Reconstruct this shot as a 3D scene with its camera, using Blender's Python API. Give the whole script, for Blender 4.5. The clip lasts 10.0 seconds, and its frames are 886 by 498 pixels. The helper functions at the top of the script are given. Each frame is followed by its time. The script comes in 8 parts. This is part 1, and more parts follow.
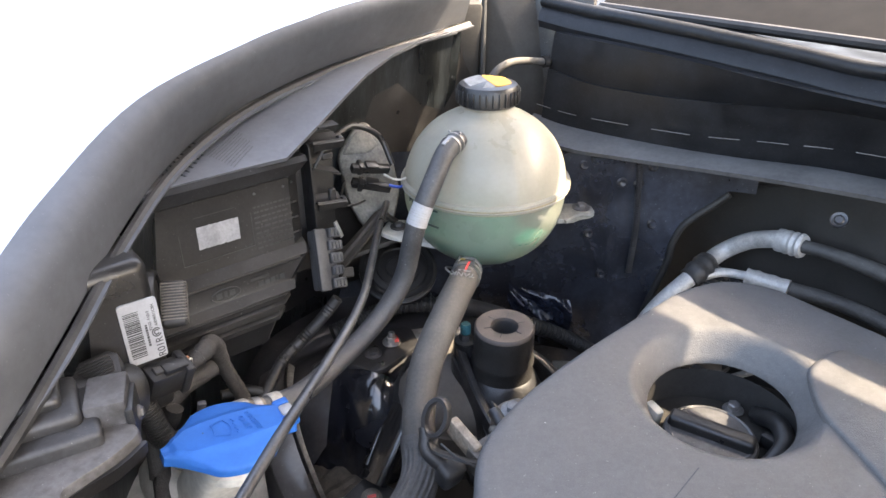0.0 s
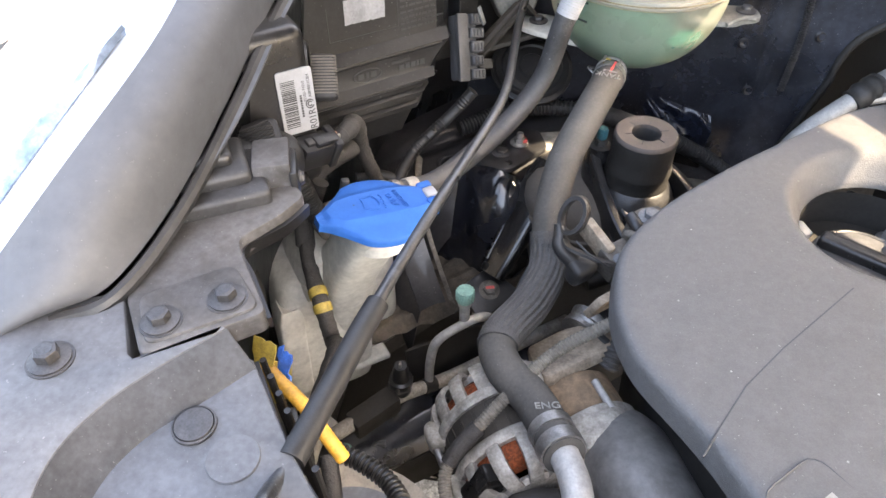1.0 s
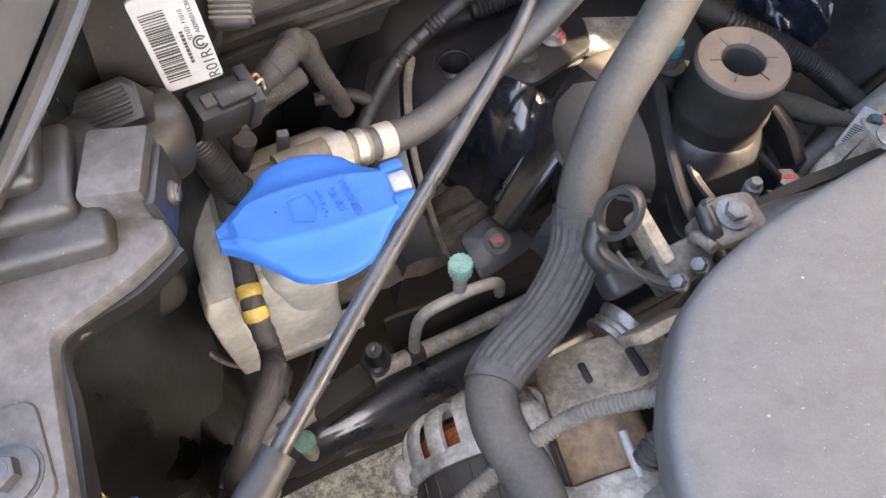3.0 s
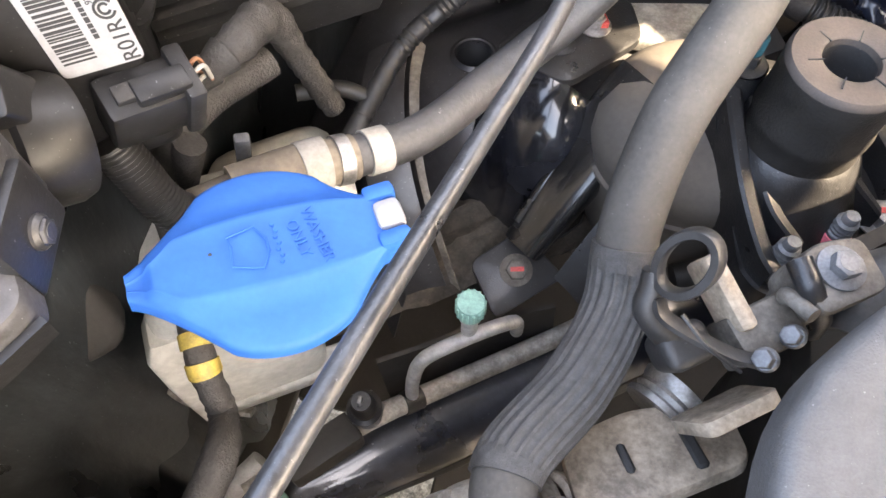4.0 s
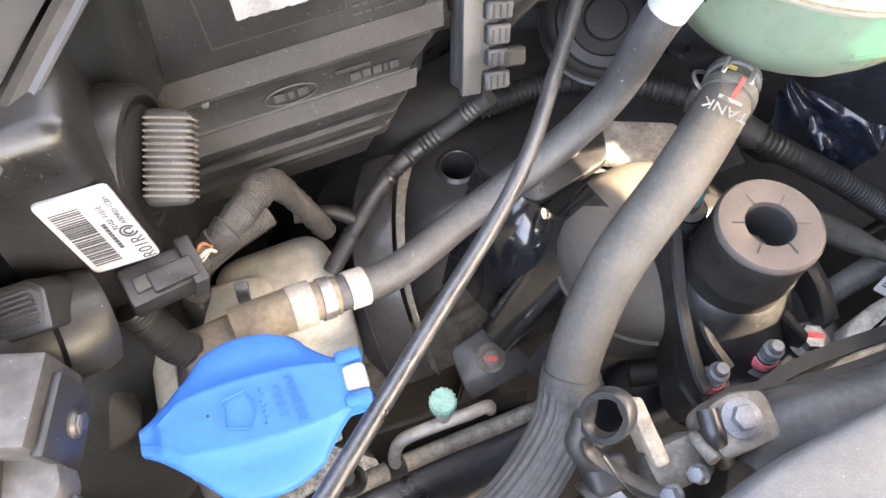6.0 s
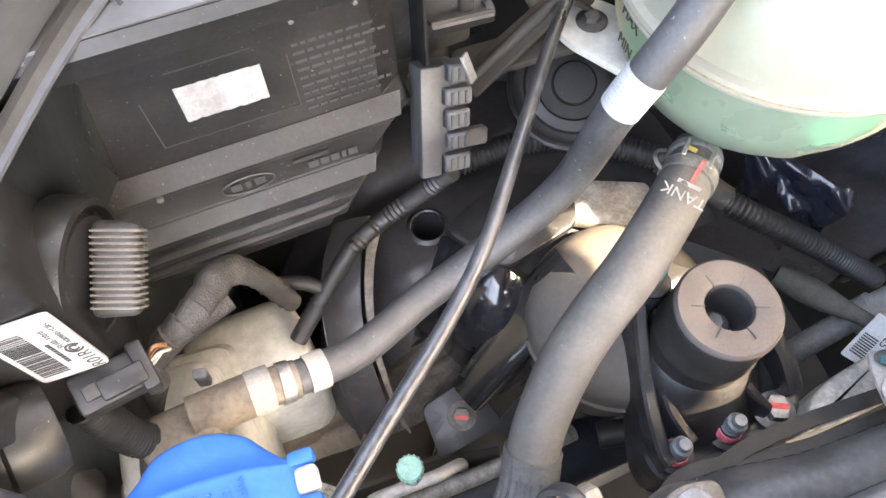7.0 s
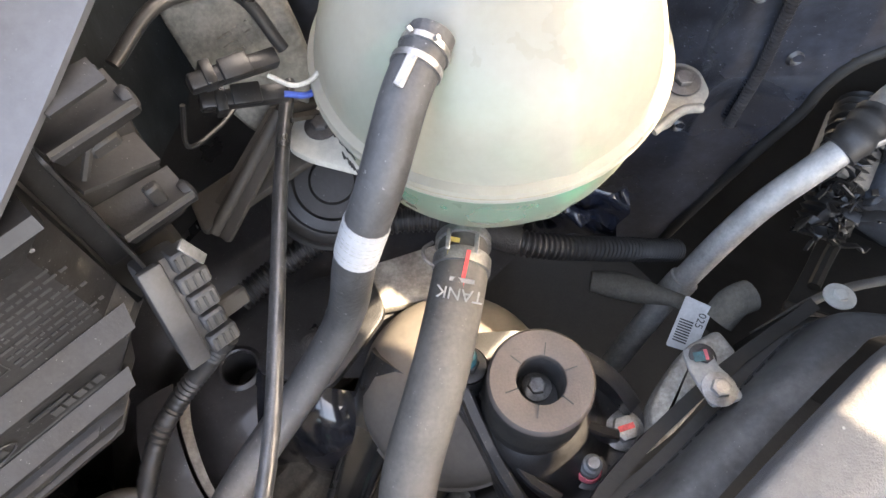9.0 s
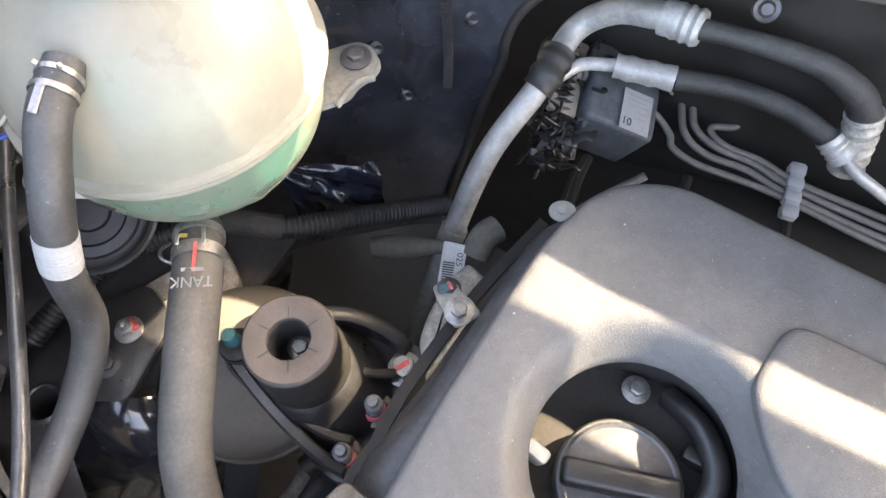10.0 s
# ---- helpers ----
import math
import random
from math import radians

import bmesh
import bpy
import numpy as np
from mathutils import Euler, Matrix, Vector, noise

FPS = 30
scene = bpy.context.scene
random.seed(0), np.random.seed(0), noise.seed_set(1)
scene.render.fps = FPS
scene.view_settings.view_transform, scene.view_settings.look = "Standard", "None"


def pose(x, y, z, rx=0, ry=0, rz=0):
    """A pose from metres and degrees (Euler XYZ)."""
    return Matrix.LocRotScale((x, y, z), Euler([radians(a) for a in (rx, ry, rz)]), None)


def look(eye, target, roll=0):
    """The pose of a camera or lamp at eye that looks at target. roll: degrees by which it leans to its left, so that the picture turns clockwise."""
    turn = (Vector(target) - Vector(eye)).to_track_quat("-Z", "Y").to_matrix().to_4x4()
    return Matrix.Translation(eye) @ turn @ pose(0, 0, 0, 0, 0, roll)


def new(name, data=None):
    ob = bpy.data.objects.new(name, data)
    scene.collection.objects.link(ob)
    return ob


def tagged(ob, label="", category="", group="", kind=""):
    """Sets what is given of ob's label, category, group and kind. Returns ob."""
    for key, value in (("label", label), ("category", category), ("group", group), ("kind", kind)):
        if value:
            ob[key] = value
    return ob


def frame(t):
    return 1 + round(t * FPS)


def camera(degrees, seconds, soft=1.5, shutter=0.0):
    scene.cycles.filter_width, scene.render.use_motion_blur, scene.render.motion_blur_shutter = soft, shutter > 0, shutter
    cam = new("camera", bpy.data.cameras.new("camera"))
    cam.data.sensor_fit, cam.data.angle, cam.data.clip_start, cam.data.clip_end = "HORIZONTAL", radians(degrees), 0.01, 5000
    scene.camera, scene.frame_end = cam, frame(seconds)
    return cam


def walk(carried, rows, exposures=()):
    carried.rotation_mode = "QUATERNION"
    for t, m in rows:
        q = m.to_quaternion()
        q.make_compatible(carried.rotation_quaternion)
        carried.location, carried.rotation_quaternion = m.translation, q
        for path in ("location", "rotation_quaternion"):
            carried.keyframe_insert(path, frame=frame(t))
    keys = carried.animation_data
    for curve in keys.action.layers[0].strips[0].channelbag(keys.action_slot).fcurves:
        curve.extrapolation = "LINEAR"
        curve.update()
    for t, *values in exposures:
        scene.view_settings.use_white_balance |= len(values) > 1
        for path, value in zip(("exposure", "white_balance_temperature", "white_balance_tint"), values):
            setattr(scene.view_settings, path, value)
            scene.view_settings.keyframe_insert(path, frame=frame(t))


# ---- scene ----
from mathutils.bvhtree import BVHTree

cam = camera(66.2, 10.0)
METRES, EYE, TILT, LEAN, TURN = 0.95, 1.45, -28.0, 0.0, 0.0
ROWS = [
    (0.0, 0.0, 0.0, 0.0, -0.0, 0.0, -0.0),
    (0.5, -0.0479, 0.0026, -0.02, 4.6, -7.52, -2.54),
    (1.0, -0.0554, 0.0041, -0.0282, 7.71, -15.48, -4.04),
    (1.5, -0.0411, 0.0093, -0.0146, 8.69, -22.54, -4.26),
    (2.0, -0.0604, 0.0443, 0.0258, 9.22, -24.81, -4.65),
    (2.5, -0.068, 0.1489, 0.059, 10.51, -32.13, -5.17),
    (2.7, -0.0607, 0.1919, 0.057, 10.77, -32.57, -5.18),
    (3.8, -0.0807, 0.374, 0.0008, 12.14, -33.28, -6.45),
    (4.0, -0.0784, 0.3707, 0.0058, 13.1, -33.52, -6.53),
    (4.5, -0.0757, 0.3584, 0.0398, 14.08, -33.79, -6.93),
    (5.0, -0.0783, 0.3449, 0.0498, 14.67, -33.9, -7.29),
    (5.5, -0.0717, 0.3467, 0.0738, 15.0, -34.07, -7.31),
    (5.7, -0.0662, 0.3571, 0.0949, 15.59, -34.67, -6.98),
    (6.8, -0.0506, 0.3985, 0.1515, 14.72, -33.77, -7.23),
    (7.0, -0.0496, 0.4068, 0.1661, 15.26, -34.72, -7.06),
    (7.5, -0.0483, 0.4466, 0.1963, 14.72, -34.96, -6.33),
    (8.0, -0.0483, 0.4748, 0.2238, 9.12, -34.93, -3.15),
    (8.5, -0.0324, 0.4893, 0.2341, 2.0, -34.93, 0.53),
    (9.0, 0.0072, 0.4879, 0.2343, -4.04, -35.34, 3.59),
    (9.5, 0.075, 0.4568, 0.2307, -11.83, -36.01, 7.56),
    (10.0, 0.1291, 0.3992, 0.2338, -17.42, -36.81, 10.18),
]
EXPOSURES = [(0.0, 3.72, 7300, 10), (0.5, 4.17, 7800, 10), (1.0, 4.01, 7900, 10), (2.5, 4.18, 7900, 10), (4.2, 4.66, 8050, 10), (5.5, 4.86, 8000, 10), (7.2, 4.90, 7900, 10), (7.6, 4.82, 7850, 10), (8.2, 4.42, 7850, 10), (9.0, 4.30, 7850, 10), (10.0, 4.20, 7800, 10)]
walk(cam, [(t, pose(0, 0, EYE, TILT, LEAN, TURN) @ pose(METRES * x, METRES * y, METRES * z, 90 + pitch, roll, yaw)) for t, x, y, z, yaw, pitch, roll in ROWS], EXPOSURES)

# ---- light: a high sun behind the car, sky all round, the raised bonnet shades the bay ----
SUN_EL, SUN_AZ = 43.5, 89.4
world = bpy.data.worlds.new("sky")
scene.world = world
world.use_nodes = True
wn = world.node_tree.nodes
sky = wn.new("ShaderNodeTexSky")
sky.sky_type = "NISHITA"
sky.sun_disc = False
sky.sun_elevation, sky.sun_rotation = radians(SUN_EL), radians(SUN_AZ)
sky.air_density, sky.dust_density, sky.ozone_density = 0.8, 5.0, 0.5
wn["Background"].inputs["Strength"].default_value = 0.15
world.node_tree.links.new(sky.outputs["Color"], wn["Background"].inputs["Color"])
sun = new("sun", bpy.data.lights.new("sun", "SUN"))
sun.data.energy, sun.data.angle, sun.data.color = 2.0, radians(0.6), (1.0, 0.88, 0.73)
to_sun = Vector((math.sin(radians(SUN_AZ)) * math.cos(radians(SUN_EL)), math.cos(radians(SUN_AZ)) * math.cos(radians(SUN_EL)), math.sin(radians(SUN_EL))))
sun.matrix_world = look(to_sun * 20, (0, 0, 0))


# ---- materials ----
def material(name, base, rough=0.6, metal=0.0, vary=0.25, scale=60.0, bump=0.15, dust=0.0, dust_colour=(0.20, 0.165, 0.125), coat=0.0, stretch=(1, 1, 1), spec=0.5, flecks=0.0, fleck_colour=(0.42, 0.41, 0.39), fleck_scale=560.0):
    """A surface with grain and blotches at two scales, and dust in patches."""
    m = bpy.data.materials.new(name)
    m.use_nodes = True
    n, l = m.node_tree.nodes, m.node_tree.links
    b = n["Principled BSDF"]
    co = n.new("ShaderNodeTexCoord")
    mp = n.new("ShaderNodeMapping")
    mp.inputs["Scale"].default_value = stretch
    l.new(co.outputs["Object"], mp.inputs["Vector"])
    rnd = n.new("ShaderNodeObjectInfo")
    add = n.new("ShaderNodeVectorMath")
    add.operation = "ADD"
    l.new(mp.outputs["Vector"], add.inputs[0])
    l.new(rnd.outputs["Random"], add.inputs[1])
    fine, coarse = n.new("ShaderNodeTexNoise"), n.new("ShaderNodeTexNoise")
    for t, s, d in ((fine, scale * 8, 4), (coarse, scale * 0.6, 5)):
        t.inputs["Scale"].default_value, t.inputs["Detail"].default_value = s, d
        l.new(add.outputs[0], t.inputs["Vector"])
    mixf = n.new("ShaderNodeMix")
    mixf.data_type = "FLOAT"
    mixf.inputs["Factor"].default_value = 0.6
    l.new(fine.outputs["Fac"], mixf.inputs["A"])
    l.new(coarse.outputs["Fac"], mixf.inputs["B"])
    ramp = n.new("ShaderNodeValToRGB")
    lo, hi = [max(0.0, c * (1 - vary)) for c in base], [min(1.0, c * (1 + vary)) for c in base]
    ramp.color_ramp.elements[0].position, ramp.color_ramp.elements[1].position = 0.35, 0.65
    ramp.color_ramp.elements[0].color, ramp.color_ramp.elements[1].color = (*lo, 1), (*hi, 1)
    l.new(mixf.outputs["Result"], ramp.inputs["Fac"])
    colour = ramp.outputs["Color"]
    if bump:
        gn = n.new("ShaderNodeTexNoise")
        gn.inputs["Scale"].default_value, gn.inputs["Detail"].default_value, gn.inputs["Roughness"].default_value = scale * 1.7, 8, 0.72
        l.new(add.outputs[0], gn.inputs["Vector"])
        gr = n.new("ShaderNodeMapRange")
        gr.inputs["From Min"].default_value, gr.inputs["From Max"].default_value = 0.40, 0.60
        gr.inputs["To Min"].default_value, gr.inputs["To Max"].default_value = 1 - 1.1 * vary, 1 + 0.25 * vary
        l.new(gn.outputs["Fac"], gr.inputs["Value"])
        gm_ = n.new("ShaderNodeVectorMath")
        gm_.operation = "SCALE"
        l.new(colour, gm_.inputs[0])
        l.new(gr.outputs["Result"], gm_.inputs["Scale"])
        colour = gm_.outputs["Vector"]
    rr = n.new("ShaderNodeMapRange")
    rr.inputs["To Min"].default_value, rr.inputs["To Max"].default_value = max(0.03, rough - 0.12), min(1.0, rough + 0.12)
    rr.inputs["From Min"].default_value, rr.inputs["From Max"].default_value = 0.3, 0.7
    l.new(coarse.outputs["Fac"], rr.inputs["Value"])
    roughness = rr.outputs["Result"]
    if dust:
        geo = n.new("ShaderNodeNewGeometry")
        sep = n.new("ShaderNodeSeparateXYZ")
        l.new(geo.outputs["Normal"], sep.inputs["Vector"])
        up = n.new("ShaderNodeMapRange")
        up.inputs["From Min"].default_value, up.inputs["From Max"].default_value = -0.3, 0.95
        up.inputs["To Min"].default_value = 0.15
        l.new(sep.outputs["Z"], up.inputs["Value"])
        spot = n.new("ShaderNodeMapRange")
        spot.inputs["From Min"].default_value, spot.inputs["From Max"].default_value = 0.25, 0.75
        spot.inputs["To Min"].default_value = 0.35
        l.new(mixf.outputs["Result"], spot.inputs["Value"])
        mul = n.new("ShaderNodeMath")
        mul.operation = "MULTIPLY"
        l.new(up.outputs["Result"], mul.inputs[0])
        l.new(spot.outputs["Result"], mul.inputs[1])
        amt = n.new("ShaderNodeMath")
        amt.operation = "MULTIPLY"
        amt.inputs[1].default_value = dust
        l.new(mul.outputs[0], amt.inputs[0])
        mc = n.new("ShaderNodeMix")
        mc.data_type = "RGBA"
        l.new(amt.outputs[0], mc.inputs["Factor"])
        l.new(colour, mc.inputs["A"])
        mc.inputs["B"].default_value = (*dust_colour, 1)
        colour = mc.outputs["Result"]
        mr = n.new("ShaderNodeMix")
        mr.data_type = "FLOAT"
        l.new(amt.outputs[0], mr.inputs["Factor"])
        l.new(roughness, mr.inputs["A"])
        mr.inputs["B"].default_value = 0.95
        roughness = mr.outputs["Result"]
    if flecks:
        fn = n.new("ShaderNodeTexNoise")
        fn.inputs["Scale"].default_value, fn.inputs["Detail"].default_value, fn.inputs["Roughness"].default_value = fleck_scale, 3, 0.6
        l.new(add.outputs[0], fn.inputs["Vector"])
        fr = n.new("ShaderNodeMapRange")
        fr.inputs["From Min"].default_value, fr.inputs["From Max"].default_value = 0.68, 0.73
        fr.inputs["To Max"].default_value = flecks
        l.new(fn.outputs["Fac"], fr.inputs["Value"])
        fm = n.new("ShaderNodeMix")
        fm.data_type = "RGBA"
        l.new(fr.outputs["Result"], fm.inputs["Factor"])
        l.new(colour, fm.inputs["A"])
        fm.inputs["B"].default_value = (*fleck_colour, 1)
        colour = fm.outputs["Result"]
    l.new(colour, b.inputs["Base Color"])
    l.new(roughness, b.inputs["Roughness"])
    b.inputs["Metallic"].default_value = metal
    b.inputs["Specular IOR Level"].default_value = spec
    if coat:
        b.inputs["Coat Weight"].default_value = coat
        b.inputs["Coat Roughness"].default_value = 0.08
    if bump:
        bp = n.new("ShaderNodeBump")
        bp.inputs["Strength"].default_value = bump
        bp.inputs["Distance"].default_value = 0.002
        l.new(mixf.outputs["Result"], bp.inputs["Height"])
        l.new(bp.outputs["Normal"], b.inputs["Normal"])
    return m


def sheer(name, base, clear, glow=0.35, rough=0.35):
    """Milky see-through plastic: diffuse, light passing through, and a share that is clear."""
    m = material(name, base, rough, vary=0.06, scale=25, bump=0.05)
    n, l = m.node_tree.nodes, m.node_tree.links
    out, b = n["Material Output"], n["Principled BSDF"]
    tl = n.new("ShaderNodeBsdfTranslucent")
    tl.inputs["Color"].default_value = (*base, 1)
    tr = n.new("ShaderNodeBsdfTransparent")
    m1, m2 = n.new("ShaderNodeMixShader"), n.new("ShaderNodeMixShader")
    m1.inputs[0].default_value, m2.inputs[0].default_value = glow, clear
    l.new(b.outputs[0], m1.inputs[1])
    l.new(tl.outputs[0], m1.inputs[2])
    l.new(m1.outputs[0], m2.inputs[1])
    l.new(tr.outputs[0], m2.inputs[2])
    l.new(m2.outputs[0], out.inputs["Surface"])
    return m


BLACK = material("black plastic", (0.0115, 0.0115, 0.0122), 0.38, dust=0.045, scale=45, vary=0.3, flecks=0.45, fleck_colour=(0.2, 0.195, 0.19), fleck_scale=520)
BLACK_CLEAN = material("clean black plastic", (0.013, 0.013, 0.0135), 0.36, scale=60, vary=0.25, dust=0.05, flecks=0.2, fleck_scale=600)
DULL_BLACK = material("dull black plastic", (0.017, 0.0165, 0.016), 0.62, dust=0.16, scale=40)
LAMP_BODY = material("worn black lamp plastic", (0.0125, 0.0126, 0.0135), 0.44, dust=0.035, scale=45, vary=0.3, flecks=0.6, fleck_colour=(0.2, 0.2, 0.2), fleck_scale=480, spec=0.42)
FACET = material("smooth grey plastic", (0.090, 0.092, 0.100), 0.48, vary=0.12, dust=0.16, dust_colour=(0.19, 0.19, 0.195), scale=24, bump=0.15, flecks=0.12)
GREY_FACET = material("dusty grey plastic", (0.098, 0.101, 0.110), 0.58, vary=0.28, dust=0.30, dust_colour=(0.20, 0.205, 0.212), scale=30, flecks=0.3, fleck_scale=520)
COVER = material("grained cover plastic", (0.080, 0.078, 0.0775), 0.55, vary=0.13, scale=110, bump=0.5, dust=0.24, dust_colour=(0.21, 0.19, 0.17), flecks=0.3, fleck_scale=420)
RUBBER = material("dusty rubber", (0.038, 0.036, 0.034), 0.72, vary=0.3, dust=0.62, dust_colour=(0.165, 0.15, 0.13), scale=45, bump=0.3, flecks=0.4, fleck_colour=(0.3, 0.29, 0.27), fleck_scale=480)
RUBBER_DARK = material("dark rubber", (0.020, 0.021, 0.023), 0.45, dust=0.14, scale=60, flecks=0.25, fleck_colour=(0.2, 0.2, 0.2))
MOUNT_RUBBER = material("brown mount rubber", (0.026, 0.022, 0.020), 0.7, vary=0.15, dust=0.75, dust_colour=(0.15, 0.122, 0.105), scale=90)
DOME = material("dusty metal cup", (0.10, 0.09, 0.08), 0.55, metal=0.2, vary=0.12, dust=0.7, dust_colour=(0.22, 0.19, 0.16), scale=35)
SLEEVE = material("braided sleeve", (0.046, 0.045, 0.045), 0.55, vary=0.5, scale=200, bump=1.0, dust=0.45, dust_colour=(0.2, 0.19, 0.18))
NAVY = material("dark body paint", (0.021, 0.024, 0.033), 0.27, coat=1.0, dust=0.20, dust_colour=(0.13, 0.13, 0.14), scale=16, vary=0.45, bump=0.35, flecks=0.6, fleck_colour=(0.27, 0.27, 0.27), fleck_scale=420)
NAVY_DUSTY = material("dusty body paint", (0.019, 0.019, 0.022), 0.42, coat=0.25, dust=0.16, dust_colour=(0.15, 0.13, 0.115), scale=20, vary=0.4, bump=0.2, flecks=0.4)
CAST = material("black cast iron", (0.016, 0.016, 0.0175), 0.36, metal=0.1, bump=0.3, scale=90, dust=0.07, dust_colour=(0.14, 0.125, 0.11), coat=0.15, spec=0.6, flecks=0.3)
TRIM = material("grey fender trim", (0.073, 0.076, 0.084), 0.55, vary=0.14, scale=14, bump=0.08, dust=0.14, dust_colour=(0.2, 0.2, 0.21), flecks=0.15, fleck_scale=380, spec=0.55)
PAINT = material("pale fender paint", (0.42, 0.43, 0.45), 0.25, coat=0.8, vary=0.04, bump=0)
ALU = material("dull aluminium", (0.50, 0.49, 0.47), 0.55, metal=0.45, vary=0.2, scale=60, dust=0.25, dust_colour=(0.28, 0.25, 0.21))
ALU_DIRTY = material("dirty cast aluminium", (0.44, 0.415, 0.375), 0.5, metal=0.25, vary=0.4, scale=45, dust=0.35, dust_colour=(0.33, 0.28, 0.215), bump=0.35)
STEEL = material("zinc plated steel", (0.38, 0.37, 0.36), 0.38, metal=0.85, scale=90, dust=0.2)
STEEL_DARK = material("dark plated steel", (0.075, 0.075, 0.08), 0.38, metal=0.6, scale=90, dust=0.2)
ROD = material("black painted rod", (0.034, 0.035, 0.038), 0.36, metal=0.0, scale=60, dust=0.05, vary=0.4, bump=0.4, spec=0.7, coat=0.15, flecks=0.5, fleck_colour=(0.3, 0.3, 0.31), fleck_scale=700)
FOAM = material("grey foam grip", (0.016, 0.0165, 0.018), 0.5, scale=150, bump=0.15, dust=0.05)
BLUE = material("blue plastic", (0.017, 0.114, 0.395), 0.6, vary=0.08, scale=40, bump=0.1, dust=0.04, spec=0.25)
MILK = sheer("milky plastic", (0.385, 0.369, 0.314), 0.20, 0.28)
MILK_WALL = material("milky inner wall", (0.66, 0.63, 0.54), 0.6, vary=0.05, bump=0)
MILK_LOW = sheer("thin milky plastic", (0.40, 0.43, 0.355), 0.50, 0.38)
MARK = material("dark moulded marks", (0.045, 0.046, 0.05), 0.6, bump=0)
BRACKET = material("dusty bracket plastic", (0.048, 0.049, 0.054), 0.5, vary=0.55, dust=0.42, dust_colour=(0.185, 0.16, 0.135), scale=26, bump=0.6, flecks=0.35)
DUCT = material("smooth grey duct plastic", (0.19, 0.188, 0.185), 0.33, vary=0.35, scale=14, bump=0.3, dust=0.25, flecks=0.2)
# The cover's grey made darker: the slope's shade is put into the colour.
SLOPE = material("scuffed grey plastic, slope shade in colour", (0.050, 0.052, 0.057), 0.7, vary=0.25, dust=0.18, dust_colour=(0.13, 0.135, 0.14), scale=34, bump=0.3, spec=0.25, flecks=0.2)
MILK_DIRTY = material("dirty cream plastic", (0.53, 0.52, 0.47), 0.42, vary=0.2, scale=22, dust=0.22, dust_colour=(0.26, 0.23, 0.18))
COOLANT = sheer("green coolant", (0.004, 0.22, 0.15), 0.0, 0.45)
WHITE = material("white paper label", (0.31, 0.31, 0.315), 0.6, vary=0.08, bump=0.05)
TAG_WHITE = material("white tag paper", (0.52, 0.52, 0.51), 0.6, vary=0.12, bump=0.1)
WHITE_CREASED = material("creased white sticker", (0.27, 0.27, 0.28), 0.5, vary=0.2, bump=0.8, scale=40)
PRINT = material("black print", (0.03, 0.03, 0.03), 0.7, bump=0)
GREY_PRINT = material("moulded marks", (0.032, 0.032, 0.033), 0.5, bump=0)
PALE_PRINT = material("pale print", (0.26, 0.255, 0.24), 0.7, bump=0)
RED = material("red paint mark", (0.72, 0.09, 0.08), 0.6, scale=90)
PINK = material("pink paint mark", (0.75, 0.16, 0.20), 0.6, scale=90)
TEAL = material("teal paint mark", (0.015, 0.13, 0.16), 0.55, vary=0.4, scale=90, dust=0.2)
MINT = material("mint green plastic", (0.30, 0.55, 0.45), 0.55, scale=90, dust=0.2)
YELLOW = material("yellow conduit", (0.66, 0.34, 0.03), 0.45, scale=60, vary=0.3, dust=0.3, flecks=0.3, fleck_colour=(0.25, 0.16, 0.06))
YELLOW_TAPE = material("yellow tape", (0.44, 0.32, 0.05), 0.5, scale=90, vary=0.35, dust=0.3)
BLUE_TAPE = material("blue tape", (0.03, 0.13, 0.50), 0.45, scale=90)
COPPER = material("copper winding", (0.34, 0.085, 0.03), 0.4, metal=0.5, scale=240, bump=1.0, vary=0.5)
ORANGE = material("orange print", (0.85, 0.40, 0.05), 0.6, scale=80)
TAPE = material("cloth tape", (0.026, 0.0245, 0.024), 0.7, vary=0.45, dust=0.24, dust_colour=(0.14, 0.125, 0.11), scale=90, bump=1.0)
BRAID = material("grey woven braid", (0.15, 0.145, 0.125), 0.8, scale=260, bump=0.9, dust=0.4)
FILM = material("crinkled black film", (0.012, 0.016, 0.028), 0.16, coat=0.4, bump=0.1, dust=0.04, scale=30)
ABS_GREY = material("blue grey plastic", (0.065, 0.075, 0.092), 0.5, scale=60, dust=0.15, vary=0.3)
LINE_GREY = material("brake line coating", (0.11, 0.11, 0.108), 0.5, scale=90, dust=0.35)
# The bonnet underside's dark reflection is put into the glass colour.
GLASS_DARK = material("windscreen, dark reflection in colour", (0.016, 0.0145, 0.013), 0.6, vary=0.3, scale=4, bump=0, spec=0.08)
RUBBER_OLD = material("old dusty black rubber", (0.022, 0.022, 0.022), 0.6, vary=0.4, dust=0.42, dust_colour=(0.12, 0.115, 0.105), scale=45, bump=0.6, flecks=0.4, fleck_colour=(0.2, 0.195, 0.185))
CONDUIT = material("dusty tan conduit", (0.17, 0.155, 0.13), 0.75, vary=0.3, scale=60, dust=0.3)
COWL = material("dark cowl plastic", (0.0085, 0.009, 0.0105), 0.5, dust=0.06, dust_colour=(0.12, 0.12, 0.125), scale=40, vary=0.3, spec=0.3, flecks=0.25, fleck_colour=(0.2, 0.2, 0.2))
STUD = material("grey phosphated steel", (0.20, 0.205, 0.215), 0.5, metal=0.4, vary=0.25, scale=90, dust=0.15)
HOSE_DARK = material("dark scuffed rubber hose", (0.036, 0.036, 0.038), 0.5, vary=0.35, dust=0.38, dust_colour=(0.15, 0.145, 0.14), scale=45, bump=0.35, flecks=0.5, fleck_colour=(0.3, 0.3, 0.29), fleck_scale=420)
